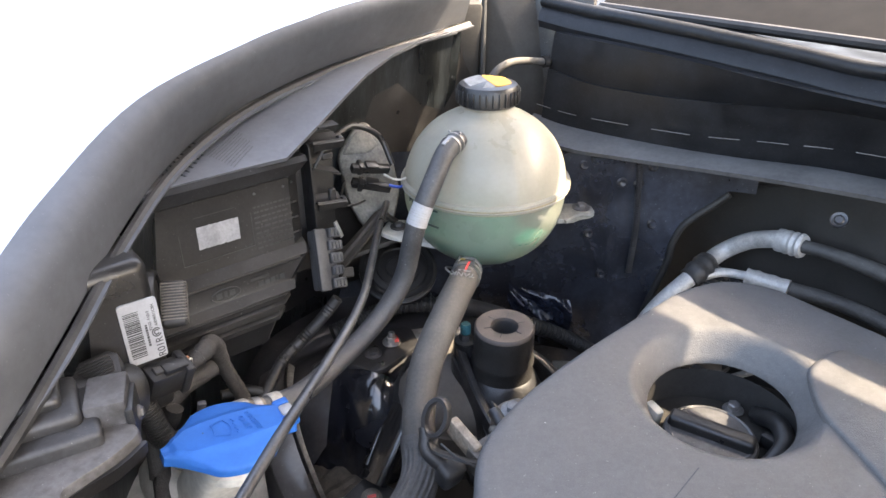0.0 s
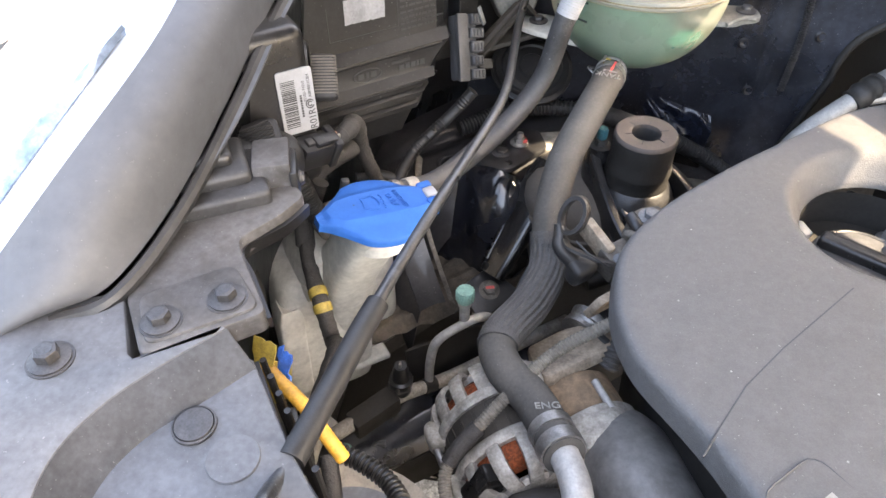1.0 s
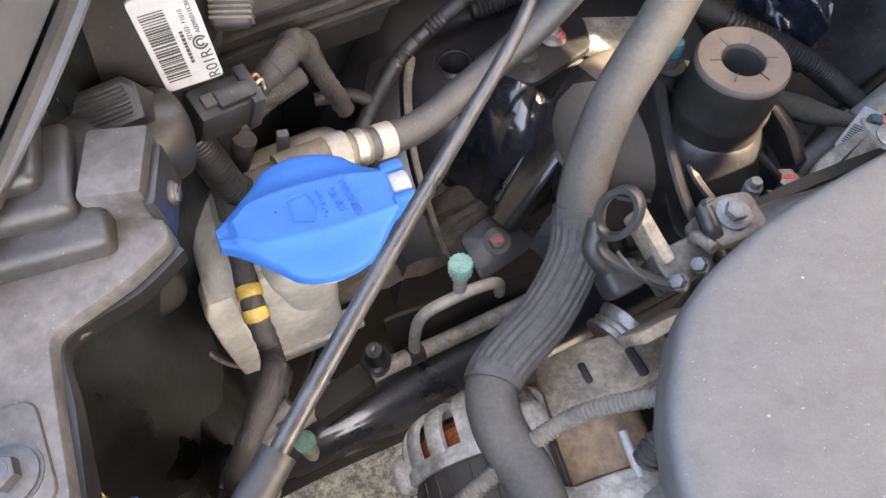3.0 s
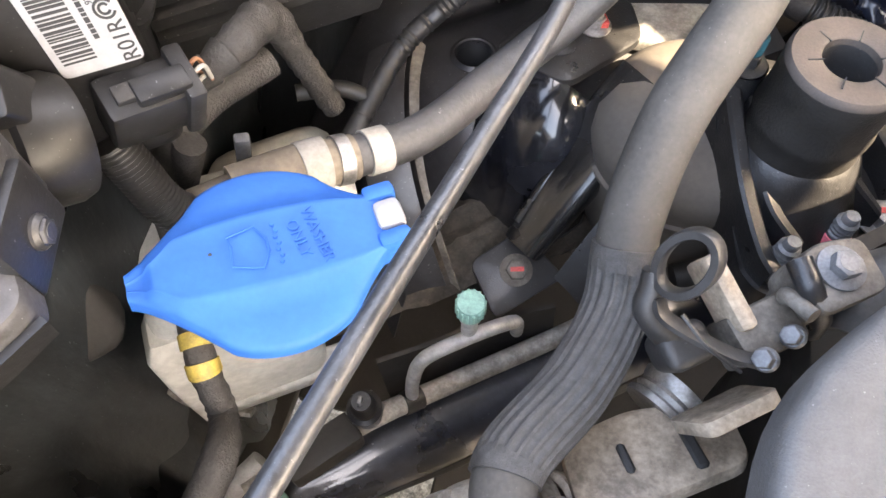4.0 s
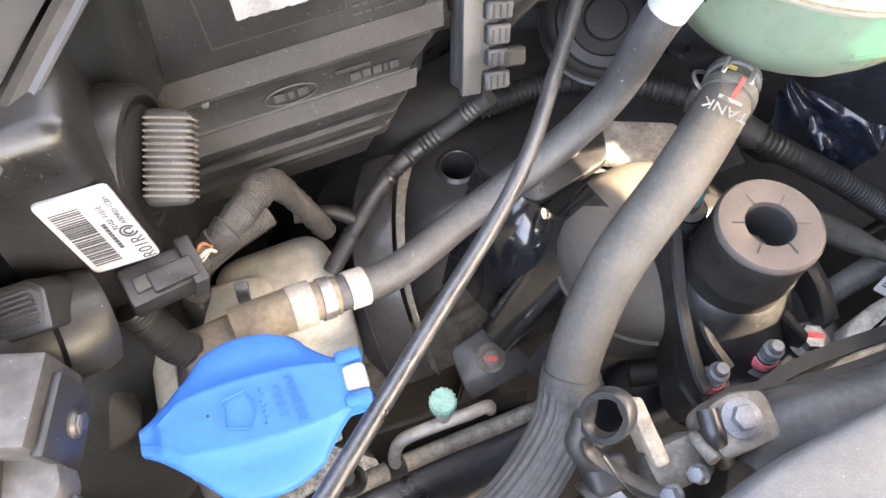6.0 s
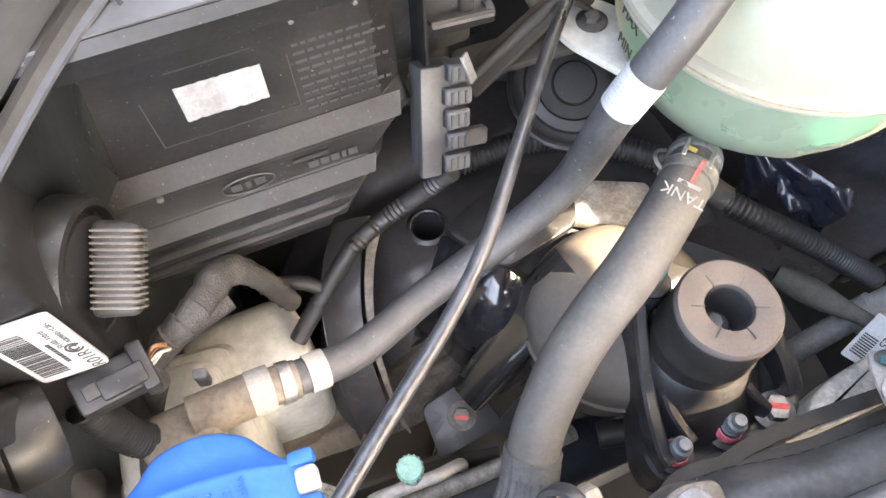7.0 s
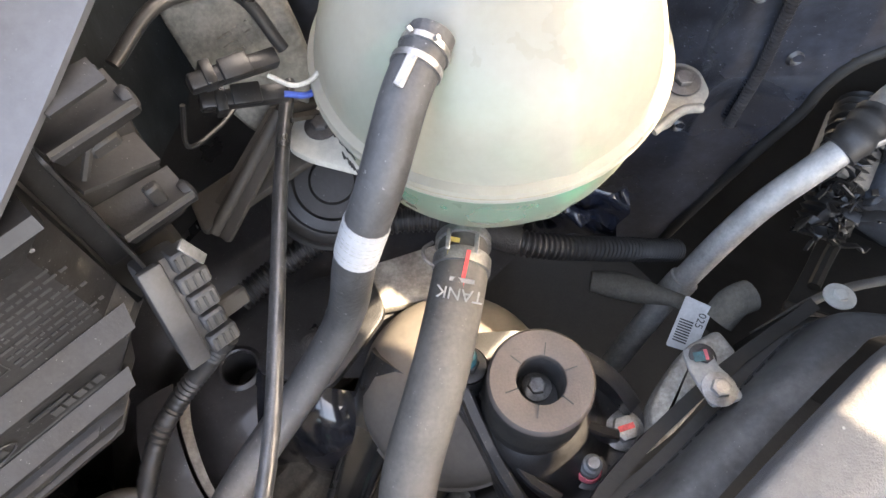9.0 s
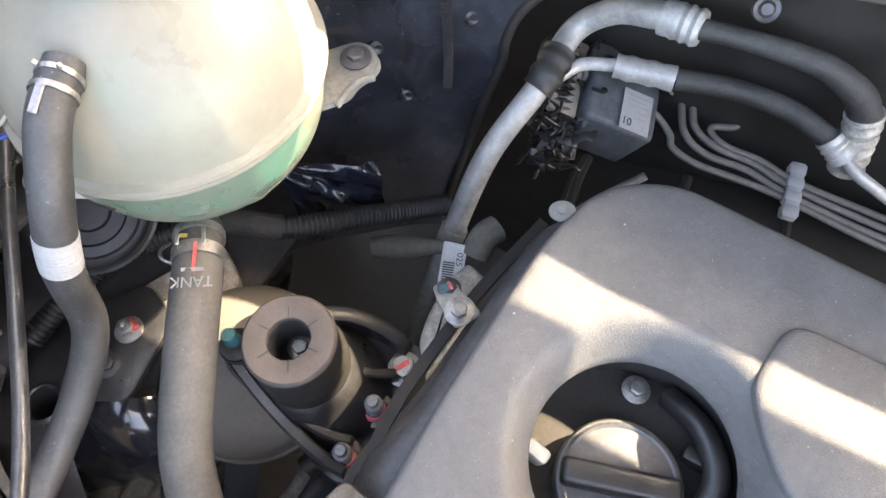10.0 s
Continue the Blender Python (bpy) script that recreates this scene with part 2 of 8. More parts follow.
ARM_BLACK = material("glossy black paint", (0.013, 0.013, 0.014), 0.20, coat=0.8, dust=0.08, dust_colour=(0.13, 0.12, 0.11), scale=25, vary=0.4, bump=0.2, flecks=0.4)
CONN_GREY = material("dark grey connector plastic", (0.042, 0.042, 0.044), 0.5, dust=0.22, dust_colour=(0.14, 0.135, 0.13), scale=60)
# The reflected blue sky is put into the lens colour.
LENS = material("lamp lens in sky blue", (0.33, 0.41, 0.52), 0.14, metal=0.6, vary=0.4, scale=22, bump=0.3)
STATOR = material("rust brown stator", (0.26, 0.17, 0.10), 0.7, vary=0.35, scale=40, dust=0.3)
LAMINATE = material("dark stator laminations", (0.045, 0.042, 0.040), 0.5, metal=0.4, vary=0.3, dust=0.3, scale=80)
SPLASH = material("wet looking splash guard", (0.013, 0.0155, 0.0175), 0.30, vary=0.8, dust=0.14, dust_colour=(0.095, 0.11, 0.12), scale=14, bump=0.8, flecks=0.5, stretch=(1, 1, 0.25), fleck_colour=(0.2, 0.21, 0.22))
FOIL = material("dull silver casting", (0.235, 0.225, 0.20), 0.5, metal=0.35, vary=0.35, scale=40, dust=0.45, dust_colour=(0.24, 0.215, 0.18), bump=0.6)
GROUND = material("sunlit gravel concrete", (0.36, 0.335, 0.30), 0.9, vary=0.55, scale=55, bump=1.0, flecks=0.6, fleck_colour=(0.6, 0.56, 0.5), fleck_scale=90)
HOOD = material("bonnet liner", (0.05, 0.05, 0.05), 0.8, scale=30)
WARM = material("warm grey dust", (0.24, 0.215, 0.18), 0.8, scale=60, dust=0.3)
SILVER = material("silver can", (0.30, 0.30, 0.29), 0.45, metal=0.5, vary=0.35, scale=30, dust=0.4, dust_colour=(0.2, 0.17, 0.14))
WIRE_WHITE = material("white wire", (0.42, 0.40, 0.35), 0.5)
WIRE_BLUE = material("blue wire", (0.02, 0.06, 0.30), 0.5)
WIRE_BROWN = material("brown wire", (0.28, 0.13, 0.07), 0.5)
RIDGE = material("dusty ridge plastic", (0.019, 0.0187, 0.0188), 0.5, dust=0.16, dust_colour=(0.135, 0.12, 0.107), scale=60, spec=0.38, flecks=0.3)
GRIP_RIB = material("dusty rib plastic", (0.092, 0.084, 0.074), 0.7, dust=0.4, dust_colour=(0.2, 0.17, 0.135), scale=80)
MUD = material("mud stained plastic", (0.17, 0.14, 0.105), 0.7, vary=0.35, dust=0.5, scale=40)
LOOM = material("black corrugated loom", (0.014, 0.014, 0.0145), 0.45, dust=0.22, dust_colour=(0.12, 0.11, 0.10), scale=70)
LEDGE = material("dusty cowl ledge", (0.075, 0.074, 0.074), 0.6, dust=0.4, dust_colour=(0.18, 0.17, 0.16), scale=24, vary=0.25)
CAST_ALU = material("brown stained cast aluminium", (0.155, 0.142, 0.125), 0.5, metal=0.25, vary=0.45, scale=45, dust=0.35, dust_colour=(0.22, 0.175, 0.13), bump=0.4)
TAN_CAST = material("tan stained casting", (0.42, 0.345, 0.265), 0.6, metal=0.1, vary=0.4, scale=40, dust=0.3, dust_colour=(0.30, 0.23, 0.16), bump=0.4)
LUG_GREY = material("grey milky lug", (0.20, 0.195, 0.175), 0.5, vary=0.3, scale=40, dust=0.3, dust_colour=(0.12, 0.105, 0.09))
WHITE_DIRTY = material("grubby white plastic", (0.33, 0.315, 0.285), 0.6, vary=0.2, scale=60, dust=0.2)
TURRET = material("glossy navy paint", (0.013, 0.0145, 0.020), 0.22, coat=0.8, dust=0.07, dust_colour=(0.12, 0.11, 0.10), scale=18, vary=0.4, bump=0.1, flecks=0.2)
GROOVE = material("tan seam groove", (0.30, 0.24, 0.15), 0.7, vary=0.3, scale=60)
TRAY = material("black lamp tray plastic", (0.028, 0.028, 0.030), 0.45, vary=0.3, dust=0.14, dust_colour=(0.14, 0.13, 0.12), scale=40, spec=0.5, flecks=0.3)
VALVE = material("dusty black valve cover plastic", (0.0640, 0.0640, 0.0656), 0.38, vary=0.4, dust=0.28, dust_colour=(0.15, 0.14, 0.13), scale=26, bump=0.15, flecks=0.3)
BUSH_SIDE = material("black bush side rubber", (0.009, 0.0085, 0.008), 0.6, vary=0.3, dust=0.12, dust_colour=(0.15, 0.125, 0.10), scale=70, bump=0.5)
PORT_BROWN = material("muddy brown metal", (0.07, 0.057, 0.044), 0.75, vary=0.5, dust=0.3, scale=40, bump=0.5)
# Near-black for the deep parts of the bay and the panels closing it.
NEAR_BLACK = material("near-black metal", (0.011, 0.0105, 0.010), 0.6, dust=0.12, scale=35)


# ---- geometry helpers ----
def V(*p):
    return Vector(p)


def between(a, b, f):
    return Vector(a).lerp(Vector(b), f)


def catmull(pts, n=8):
    p = [Vector(q) for q in pts]
    p = [2 * p[0] - p[1]] + p + [2 * p[-1] - p[-2]]
    out = []
    for i in range(len(p) - 3):
        a, b, c, d = p[i:i + 4]
        for k in range(n):
            t = k / n
            out.append(0.5 * (2 * b + (c - a) * t + (2 * a - 5 * b + 4 * c - d) * t * t + (3 * b - a - 3 * c + d) * t ** 3))
    out.append(p[-2])
    return out


def evenly(line, step):
    """The line again, in even steps."""
    out, left = [line[0].copy()], step
    for a, b in zip(line, line[1:]):
        d = (b - a).length
        while d >= left and d > 1e-9:
            a = a.lerp(b, left / d)
            out.append(a.copy())
            d, left = (b - a).length, step
        left -= d
    if (out[-1] - line[-1]).length > step * 0.3:
        out.append(line[-1].copy())
    return out


def sweep(line, radius, seg=14, caps=True, shape=None):
    """A bmesh tube along line; radius is a number or a function of (0..1, metres along). shape: a list of (across, up) for other sections."""
    bm = bmesh.new()
    total = sum((b - a).length for a, b in zip(line, line[1:]))
    rings, run, side = [], 0.0, None
    for i, p in enumerate(line):
        d = (line[min(i + 1, len(line) - 1)] - line[max(i - 1, 0)]).normalized()
        if side is None:
            side = d.cross(V(0.13, 0.2, 1)).normalized()
        side = (side - d * side.dot(d)).normalized()
        up = d.cross(side)
        if i:
            run += (p - line[i - 1]).length
        r = radius(run / total, run) if callable(radius) else radius
        pts = [(math.cos(2 * math.pi * k / seg), math.sin(2 * math.pi * k / seg)) for k in range(seg)] if shape is None else shape
        rings.append([bm.verts.new(p + side * (r * x) + up * (r * y)) for x, y in pts])
    m = len(rings[0])
    for a, b in zip(rings, rings[1:]):
        for k in range(m):
            bm.faces.new((a[k], a[(k + 1) % m], b[(k + 1) % m], b[k]))
    if caps:
        bm.faces.new(rings[0][::-1])
        bm.faces.new(rings[-1])
    return bm


def tube(pts, radius, seg=14, n=8, step=None, caps=True, shape=None):
    line = catmull(pts, n)
    return sweep(evenly(line, step) if step else line, radius, seg, caps, shape)


def corrugated(pts, r, pitch=0.005, depth=0.0012, seg=12):
    line = evenly(catmull(pts, 12), pitch / 4)
    return sweep(line, lambda f, s: r + depth * (1 if (s / pitch) % 1 < 0.5 else -1), seg)


def aim(p, axis, spin=0.0):
    """A frame at p with its z along axis."""
    return Matrix.Translation(p) @ Vector(axis).to_track_quat("Z", "Y").to_matrix().to_4x4() @ pose(0, 0, 0, 0, 0, spin)


def lathe(profile, m=None, seg=40):
    """Turns (radius, height) about z."""
    bm = bmesh.new()
    rings = []
    for r, z in profile:
        rings.append([bm.verts.new((r * math.cos(2 * math.pi * k / seg), r * math.sin(2 * math.pi * k / seg), z)) for k in range(seg)] if r > 1e-6 else [bm.verts.new((0, 0, z))])
    for a, b in zip(rings, rings[1:]):
        for k in range(seg):
            j = (k + 1) % seg
            if len(a) == 1:
                bm.faces.new((a[0], b[j], b[k]))
            elif len(b) == 1:
                bm.faces.new((a[k], a[j], b[0]))
            else:
                bm.faces.new((a[k], a[j], b[j], b[k]))
    if m:
        bm.transform(m)
    return bm


def block(size, m, bevel=0.003, seg=2, taper=None):
    """A box about its centre with rounded edges; taper scales the top."""
    bm = bmesh.new()
    bmesh.ops.create_cube(bm, size=1)
    for v in bm.verts:
        if taper and v.co.z > 0:
            v.co.x *= taper[0]
            v.co.y *= taper[1]
        v.co = Vector((v.co.x * size[0], v.co.y * size[1], v.co.z * size[2]))
    if bevel:
        bmesh.ops.bevel(bm, geom=list(bm.edges), offset=bevel, segments=seg, affect="EDGES", profile=0.5)
    bm.transform(m)
    return bm


def slab(outline, low, high, m=None, bevel=0.002, seg=2):
    """An outline (x, y), extruded from low to high, rounded at the top."""
    bm = bmesh.new()
    a = [bm.verts.new((x, y, low)) for x, y in outline]
    b = [bm.verts.new((x, y, high)) for x, y in outline]
    k = len(a)
    top = bm.faces.new(b)
    bm.faces.new(a[::-1])
    for i in range(k):
        bm.faces.new((a[i], a[(i + 1) % k], b[(i + 1) % k], b[i]))
    bmesh.ops.recalc_face_normals(bm, faces=bm.faces)
    if bevel:
        bmesh.ops.bevel(bm, geom=list(top.edges), offset=bevel, segments=seg, affect="EDGES", profile=0.5)
    if m:
        bm.transform(m)
    return bm


def sheet(rows, thick=0.002):
    """A skin through rows of points, with thickness below its normal."""
    bm = bmesh.new()
    grid = [[bm.verts.new(p) for p in row] for row in rows]
    for a, b in zip(grid, grid[1:]):
        for k in range(len(a) - 1):
            bm.faces.new((a[k], a[k + 1], b[k + 1], b[k]))
    if thick:
        bm.normal_update()
        bmesh.ops.solidify(bm, geom=list(bm.faces), thickness=thick)
    return bm


def straight(pts, n):
    """The line through the points with its corners kept."""
    p = [Vector(q) for q in pts]
    return [a.lerp(b, k / n) for a, b in zip(p, p[1:]) for k in range(n)] + [p[-1]]


def ruled(edge_a, edge_b, n=8, across=6, bulge=V(0, 0, 0), thick=0.002, sharp=False):
    a, b = (straight if sharp else catmull)(edge_a, n), (straight if sharp else catmull)(edge_b, n)
    return sheet([[p.lerp(q, k / across) + bulge * math.sin(math.pi * k / across) for p, q in zip(a, b)] for k in range(across + 1)], thick)


def strap(line, side, half, thick):
    """A flat bar along line, wide along side: a vector, or one for each point."""
    bm = bmesh.new()
    rings = []
    for i, p in enumerate(line):
        d = (line[min(i + 1, len(line) - 1)] - line[max(i - 1, 0)]).normalized()
        s_ = Vector(side[i] if isinstance(side, list) else side)
        s_ = (s_ - d * s_.dot(d)).normalized()
        n_ = d.cross(s_)
        c = 0.72
        rings.append([bm.verts.new(p + s_ * (half * x) + n_ * (thick * y)) for x, y in ((-1, -c), (-c, -1), (c, -1), (1, -c), (1, c), (c, 1), (-c, 1), (-1, c))])
    for a, b in zip(rings, rings[1:]):
        for k in range(8):
            bm.faces.new((a[k], a[(k + 1) % 8], b[(k + 1) % 8], b[k]))
    bm.faces.new(rings[0][::-1])
    bm.faces.new(rings[-1])
    return bm


def join(*parts):
    bm = parts[0]
    for other in parts[1:]:
        me = bpy.data.meshes.new("tmp")
        other.to_mesh(me)
        bm.from_mesh(me)
        bpy.data.meshes.remove(me)
    return bm


def rounded(outline, r, n=4):
    """Cuts the corners of an outline round."""
    out, k = [], len(outline)
    for i in range(k):
        a, b, c = Vector(outline[i - 1]), Vector(outline[i]), Vector(outline[(i + 1) % k])
        u, w = (a - b), (c - b)
        s = min(r, u.length * 0.45, w.length * 0.45)
        p, q = b + u.normalized() * s, b + w.normalized() * s
        for j in range(n + 1):
            t = j / n
            out.append(tuple(p * (1 - t) ** 2 + b * 2 * t * (1 - t) + q * t * t))
    return out


def ease(a, b, x):
    f = max(0.0, min(1.0, (x - a) / (b - a)))
    return f * f * (3 - 2 * f)


def thing(name, at, label, category, group="", kind=""):
    ob = new(name)
    ob.empty_display_size = 0.01
    ob.location = at
    return tagged(ob, label, category, group, kind)


def place_of(ob):
    return ob.location + (place_of(ob.parent) if ob.parent else V(0, 0, 0))


def part(name, bm, mat, parent, label="", flat=False, angle=40):
    """One mesh, given in the world's metres, as a part of a thing or of a part."""
    base = place_of(parent)
    bmesh.ops.recalc_face_normals(bm, faces=bm.faces)
    if not flat:
        for f in bm.faces:
            f.smooth = True
        for e in bm.edges:
            if len(e.link_faces) == 2 and e.calc_face_angle(0) > radians(angle):
                e.smooth = False
    bm.transform(Matrix.Translation(-base))
    me = bpy.data.meshes.new(name)
    bm.to_mesh(me)
    bm.free()
    me.materials.append(mat)
    ob = new(name, me)
    ob.parent = parent
    if label:
        ob["label"] = label
    return ob


def solo(name, bm, mat, label, category, group="", kind="", at=None):
    """A thing of one mesh."""
    co = [v.co for v in bm.verts]
    base = at if at is not None else V(sum(c.x for c in co) / len(co), sum(c.y for c in co) / len(co), min(c.z for c in co))
    for f in bm.faces:
        f.smooth = True
    bmesh.ops.recalc_face_normals(bm, faces=bm.faces)
    for e in bm.edges:
        if len(e.link_faces) == 2 and e.calc_face_angle(0) > radians(40):
            e.smooth = False
    bm.transform(Matrix.Translation(-base))
    me = bpy.data.meshes.new(name)
    bm.to_mesh(me)
    bm.free()
    me.materials.append(mat)
    ob = new(name, me)
    ob.location = base
    return tagged(ob, label, category, group, kind)


def letters(name, text, size, m, mat, parent, depth=0.0003, label="", mirror=False):
    """Writing as a mesh, laid on the frame m (x along, y up the letters)."""
    cu = bpy.data.curves.new(name, "FONT")
    cu.body, cu.size, cu.extrude = text, size, depth
    cu.align_x, cu.align_y = "CENTER", "CENTER"
    tmp = bpy.data.objects.new("tmp", cu)
    me = bpy.data.meshes.new_from_object(tmp)
    bpy.data.objects.remove(tmp)
    bm = bmesh.new()
    bm.from_mesh(me)
    bpy.data.meshes.remove(me)
    bm.transform(m)
    return part(name, bm, mat, parent, label, flat=True)


def facing(p, right, up):
    """A frame at p with x along right and y along up."""
    x = Vector(right).normalized()
    y = (Vector(up) - x * Vector(up).dot(x)).normalized()
    z = x.cross(y)
    return Matrix(((x.x, y.x, z.x, p[0]), (x.y, y.y, z.y, p[1]), (x.z, y.z, z.z, p[2]), (0, 0, 0, 1)))


def bars(rects, m, depth=0.0004):
    """Flat raised strips (x0, y0, x1, y1) on the frame m."""
    bm = bmesh.new()
    for x0, y0, x1, y1 in rects:
        v = [bm.verts.new((x, y, z)) for z in (0, depth) for x, y in ((x0, y0), (x1, y0), (x1, y1), (x0, y1))]
        for f in ((4, 5, 6, 7), (0, 1, 5, 4), (1, 2, 6, 5), (2, 3, 7, 6), (3, 0, 4, 7)):
            bm.faces.new([v[i] for i in f])
    bm.transform(m)
    return bm


def bolt(parent, p, axis=(0, 0, 1), r=0.0065, h=0.007, flange=0.011, mat=None, washer=None, mark=None, stud=0.0, dish=True, spin=0.0, label=""):
    """A hexagon head on a flange, with a washer, a paint mark and a stud end if asked for."""
    m = aim(p, axis, spin)
    mat = mat or STEEL
    hexa = [(r * math.cos(math.pi * k / 3), r * math.sin(math.pi * k / 3)) for k in range(6)]
    bm = slab(hexa, 0.0015, h, bevel=r * 0.14)
    bm = join(bm, lathe([(0, 0), (flange, 0), (flange, 0.0012), (r * 1.05, 0.0026), (0, 0.0026)], seg=24))
    if dish:
        bm = join(bm, lathe([(0, h + 0.0002), (r * 0.62, h + 0.0002), (r * 0.66, h - 0.0006)], seg=18))
    if stud:
        bm = join(bm, lathe([(0, h), (r * 0.62, h), (r * 0.66, h + 0.001), (r * 0.6, h + 0.002), (r * 0.66, h + 0.003), (r * 0.6, h + 0.004), (r * 0.66, h + 0.005), (r * 0.6, h + stud * 0.6), (r * 0.44, h + stud * 0.62), (r * 0.44, h + stud * 0.9), (r * 0.3, h + stud), (0, h + stud)], seg=18))
    bm.transform(m)
    ob = part("bolt", bm, mat, parent, label)
    if washer:
        part("washer", lathe([(r, -0.0016), (washer, -0.0016), (washer, 0.0), (r, 0.0004)], m, seg=28), mat, ob)
    if mark:
        if stud:
            part("paint_mark", block((r * 0.9, r * 1.5, h * 0.7), m @ pose(-r * 0.72, -r * 0.25, h * 0.42, 0, 0, 25), 0.0008, 1), mark, ob, "painted mark")
        else:
            part("paint_mark", bars([(-r * 0.62, -r * 0.22, r * 0.6, r * 0.2)], m @ pose(0, 0, h + 0.0003)), mark, ob, "painted mark")
    return ob


# axes of the car seen from above: back along E1, across along NF
E1, NF = V(0.77, 0.637, 0), V(0.637, -0.77, 0)


def H(a, z, o=0.0):
    """A point by its place along the lamp housing's face, its height and how far it stands out."""
    p = V(-0.223, 0.591, 0) + E1 * a + NF * o
    p.z = z
    return p


# ---- the ground and the car's large panels ----
solo("ground", sheet([[V(x, y, 0) for x in (-60, -3, 0, 3, 60)] for y in (-60, -3, 0, 3, 60)], 0.05), GROUND, "pale sunlit concrete ground round the car", "ground", kind="structure")

# raised bonnet over the bay, hinged behind; its rear edge lets a strip of sun through
ACROSS, BACK = V(0.67, -0.74, 0), V(0.74, 0.67, 0)


def bay(l, b, z):
    p = ACROSS * l + BACK * b
    p.z = z
    return p


# Out of view; its edges are set to shape the shade and sun strip.
hood = thing("bonnet", bay(0.2, 0.8, 1.42), "raised dark car bonnet over the engine bay, out of view", "bonnet")
rows = []
for b, z in ((0.80, 1.42), (0.76, 1.50), (0.62, 1.74), (0.44, 2.0), (0.26, 2.22), (0.08, 2.40), (0.04, 2.41)):
    rows.append([bay(-0.56 + 0.205 * k, b + 0.011 * math.sin(k / 8 * math.pi), z) for k in range(9)])
part("panel", sheet(rows, 0.02), HOOD, hood)

# fender edge: the grey trim between the pale wing and the bay
LIP = [(-0.336, 0.227, 1.112), (-0.303, 0.248, 1.118), (-0.287, 0.315, 1.132), (-0.275, 0.40, 1.163), (-0.268, 0.50, 1.196), (-0.255, 0.594, 1.222), (-0.22, 0.688, 1.243), (-0.164, 0.77, 1.259), (-0.099, 0.844, 1.271), (0.03, 0.99, 1.285)]
OUT = [(-0.436, 0.169, 1.06), (-0.385, 0.215, 1.115), (-0.335, 0.28, 1.175), (-0.304, 0.37, 1.218), (-0.295, 0.46, 1.248), (-0.26, 0.573, 1.291), (-0.191, 0.692, 1.316), (-0.145, 0.755, 1.327), (-0.104, 0.807, 1.335), (0.02, 0.95, 1.35)]
fender = thing("fender", V(-0.3, 0.45, 1.1), "pale car wing with a wide grey inner trim", "fender")
part("trim", ruled(LIP, OUT, 6, 8, V(0.012, -0.008, 0.014), 0.003), TRIM, fender, "dusty grey moulded trim")
part("weather_strip", tube([V(*p) + V(0.006, -0.003, -0.004) for p in LIP], 0.005, 8, 6), RUBBER_DARK, fender, "black rubber weather strip")
part("inner_lip", ruled([V(*p) + V(0.004, -0.004, -0.004) for p in LIP[2:]], [V(*p) + V(0.006, -0.005, -0.006) for p in LIP[2:3]] + [V(*p) + V(0.013, -0.009, -0.006) for p in LIP[3:]], 6, 2, thick=0.002), TRIM, fender)
wing_far = [V(*p) + V(-0.22, 0.12, -0.13) for p in OUT]
wing_mid = [V(*p) + V(-0.075, 0.04, -0.02) for p in OUT]
part("wing", ruled(OUT, wing_mid, 6, 4, V(0, 0, 0.008), 0.002), PAINT, fender, "pale glossy wing paint in full sun")
lens_in = [V(*p) + V(-0.075, 0.04, -0.02) * 0.30 + V(0, 0, 0.008) for p in OUT[:4]]
lens_out = [V(*p) + V(-0.075, 0.04, -0.02) * f + V(0, 0, 0.008) for p, f in zip(OUT[:4], (0.95, 0.92, 0.72, 0.33))]
part("lamp_lens", ruled(lens_in, lens_out, 8, 5, V(0, 0, 0.006), 0.003), LENS, fender, "glossy headlamp lens, reflected sky put in as blue")
part("wing_side", ruled(wing_mid, wing_far, 6, 4, V(-0.03, 0.02, 0.03), 0.002), PAINT, fender)

# inner wing: dark sheet metal that falls away beneath the lamp housing, with a round hole
wing_panel = thing("inner_wing", V(-0.1, 0.7, 0.8), "dark glossy painted inner wing with a drain hole", "car panel")


def wing_skin(u, v):
    """u runs back, v across towards the engine: a shelf round the hole that rolls down at its front."""
    p = V(-0.215, 0.60, 0) + E1 * (u * 0.22) + NF * (-0.03 + 0.15 * v)
    fall = 0.05 * math.log(1 + math.exp((0.30 - u) / 0.05))
    p.z = 0.9145 - 0.26 * fall - 0.012 * math.exp(-((v + 0.32) / 0.10) ** 2) - 0.05 * max(0.0, v - 0.25)
    return p


bm = sheet([[wing_skin(-0.35 + 1.9 * i / 110, -0.85 + 1.45 * j / 84) for i in range(111)] for j in range(85)], 0)
hole = V(-0.149, 0.685, 0.914)
bmesh.ops.delete(bm, geom=[f for f in bm.faces if (V(f.calc_center_median().x, f.calc_center_median().y, 0) - V(hole.x, hole.y, 0)).length < 0.0145], context="FACES")
for co, no in (((-0.135, 0.6, 0.9), (1, 0, 0)), ((-0.1, 0.672, 0.9), (0, 1, 0))):
    bmesh.ops.bisect_plane(bm, geom=bm.verts[:] + bm.edges[:] + bm.faces[:], plane_co=co, plane_no=no)
bmesh.ops.delete(bm, geom=[f for f in bm.faces if f.calc_center_median().x > -0.135 and f.calc_center_median().y < 0.672], context="FACES")
part("panel", bm, NAVY_DUSTY, wing_panel)
part("hole_rim", lathe([(0.0138, -0.004), (0.0138, 0.0018), (0.0152, 0.0028), (0.0185, 0.0006)], Matrix.Translation(hole), 36), NAVY_DUSTY, wing_panel)
part("hole_well", lathe([(0.0139, -0.003), (0.0139, -0.045), (0, -0.045)], Matrix.Translation(hole), 28), PRINT, wing_panel, "black drain hole")
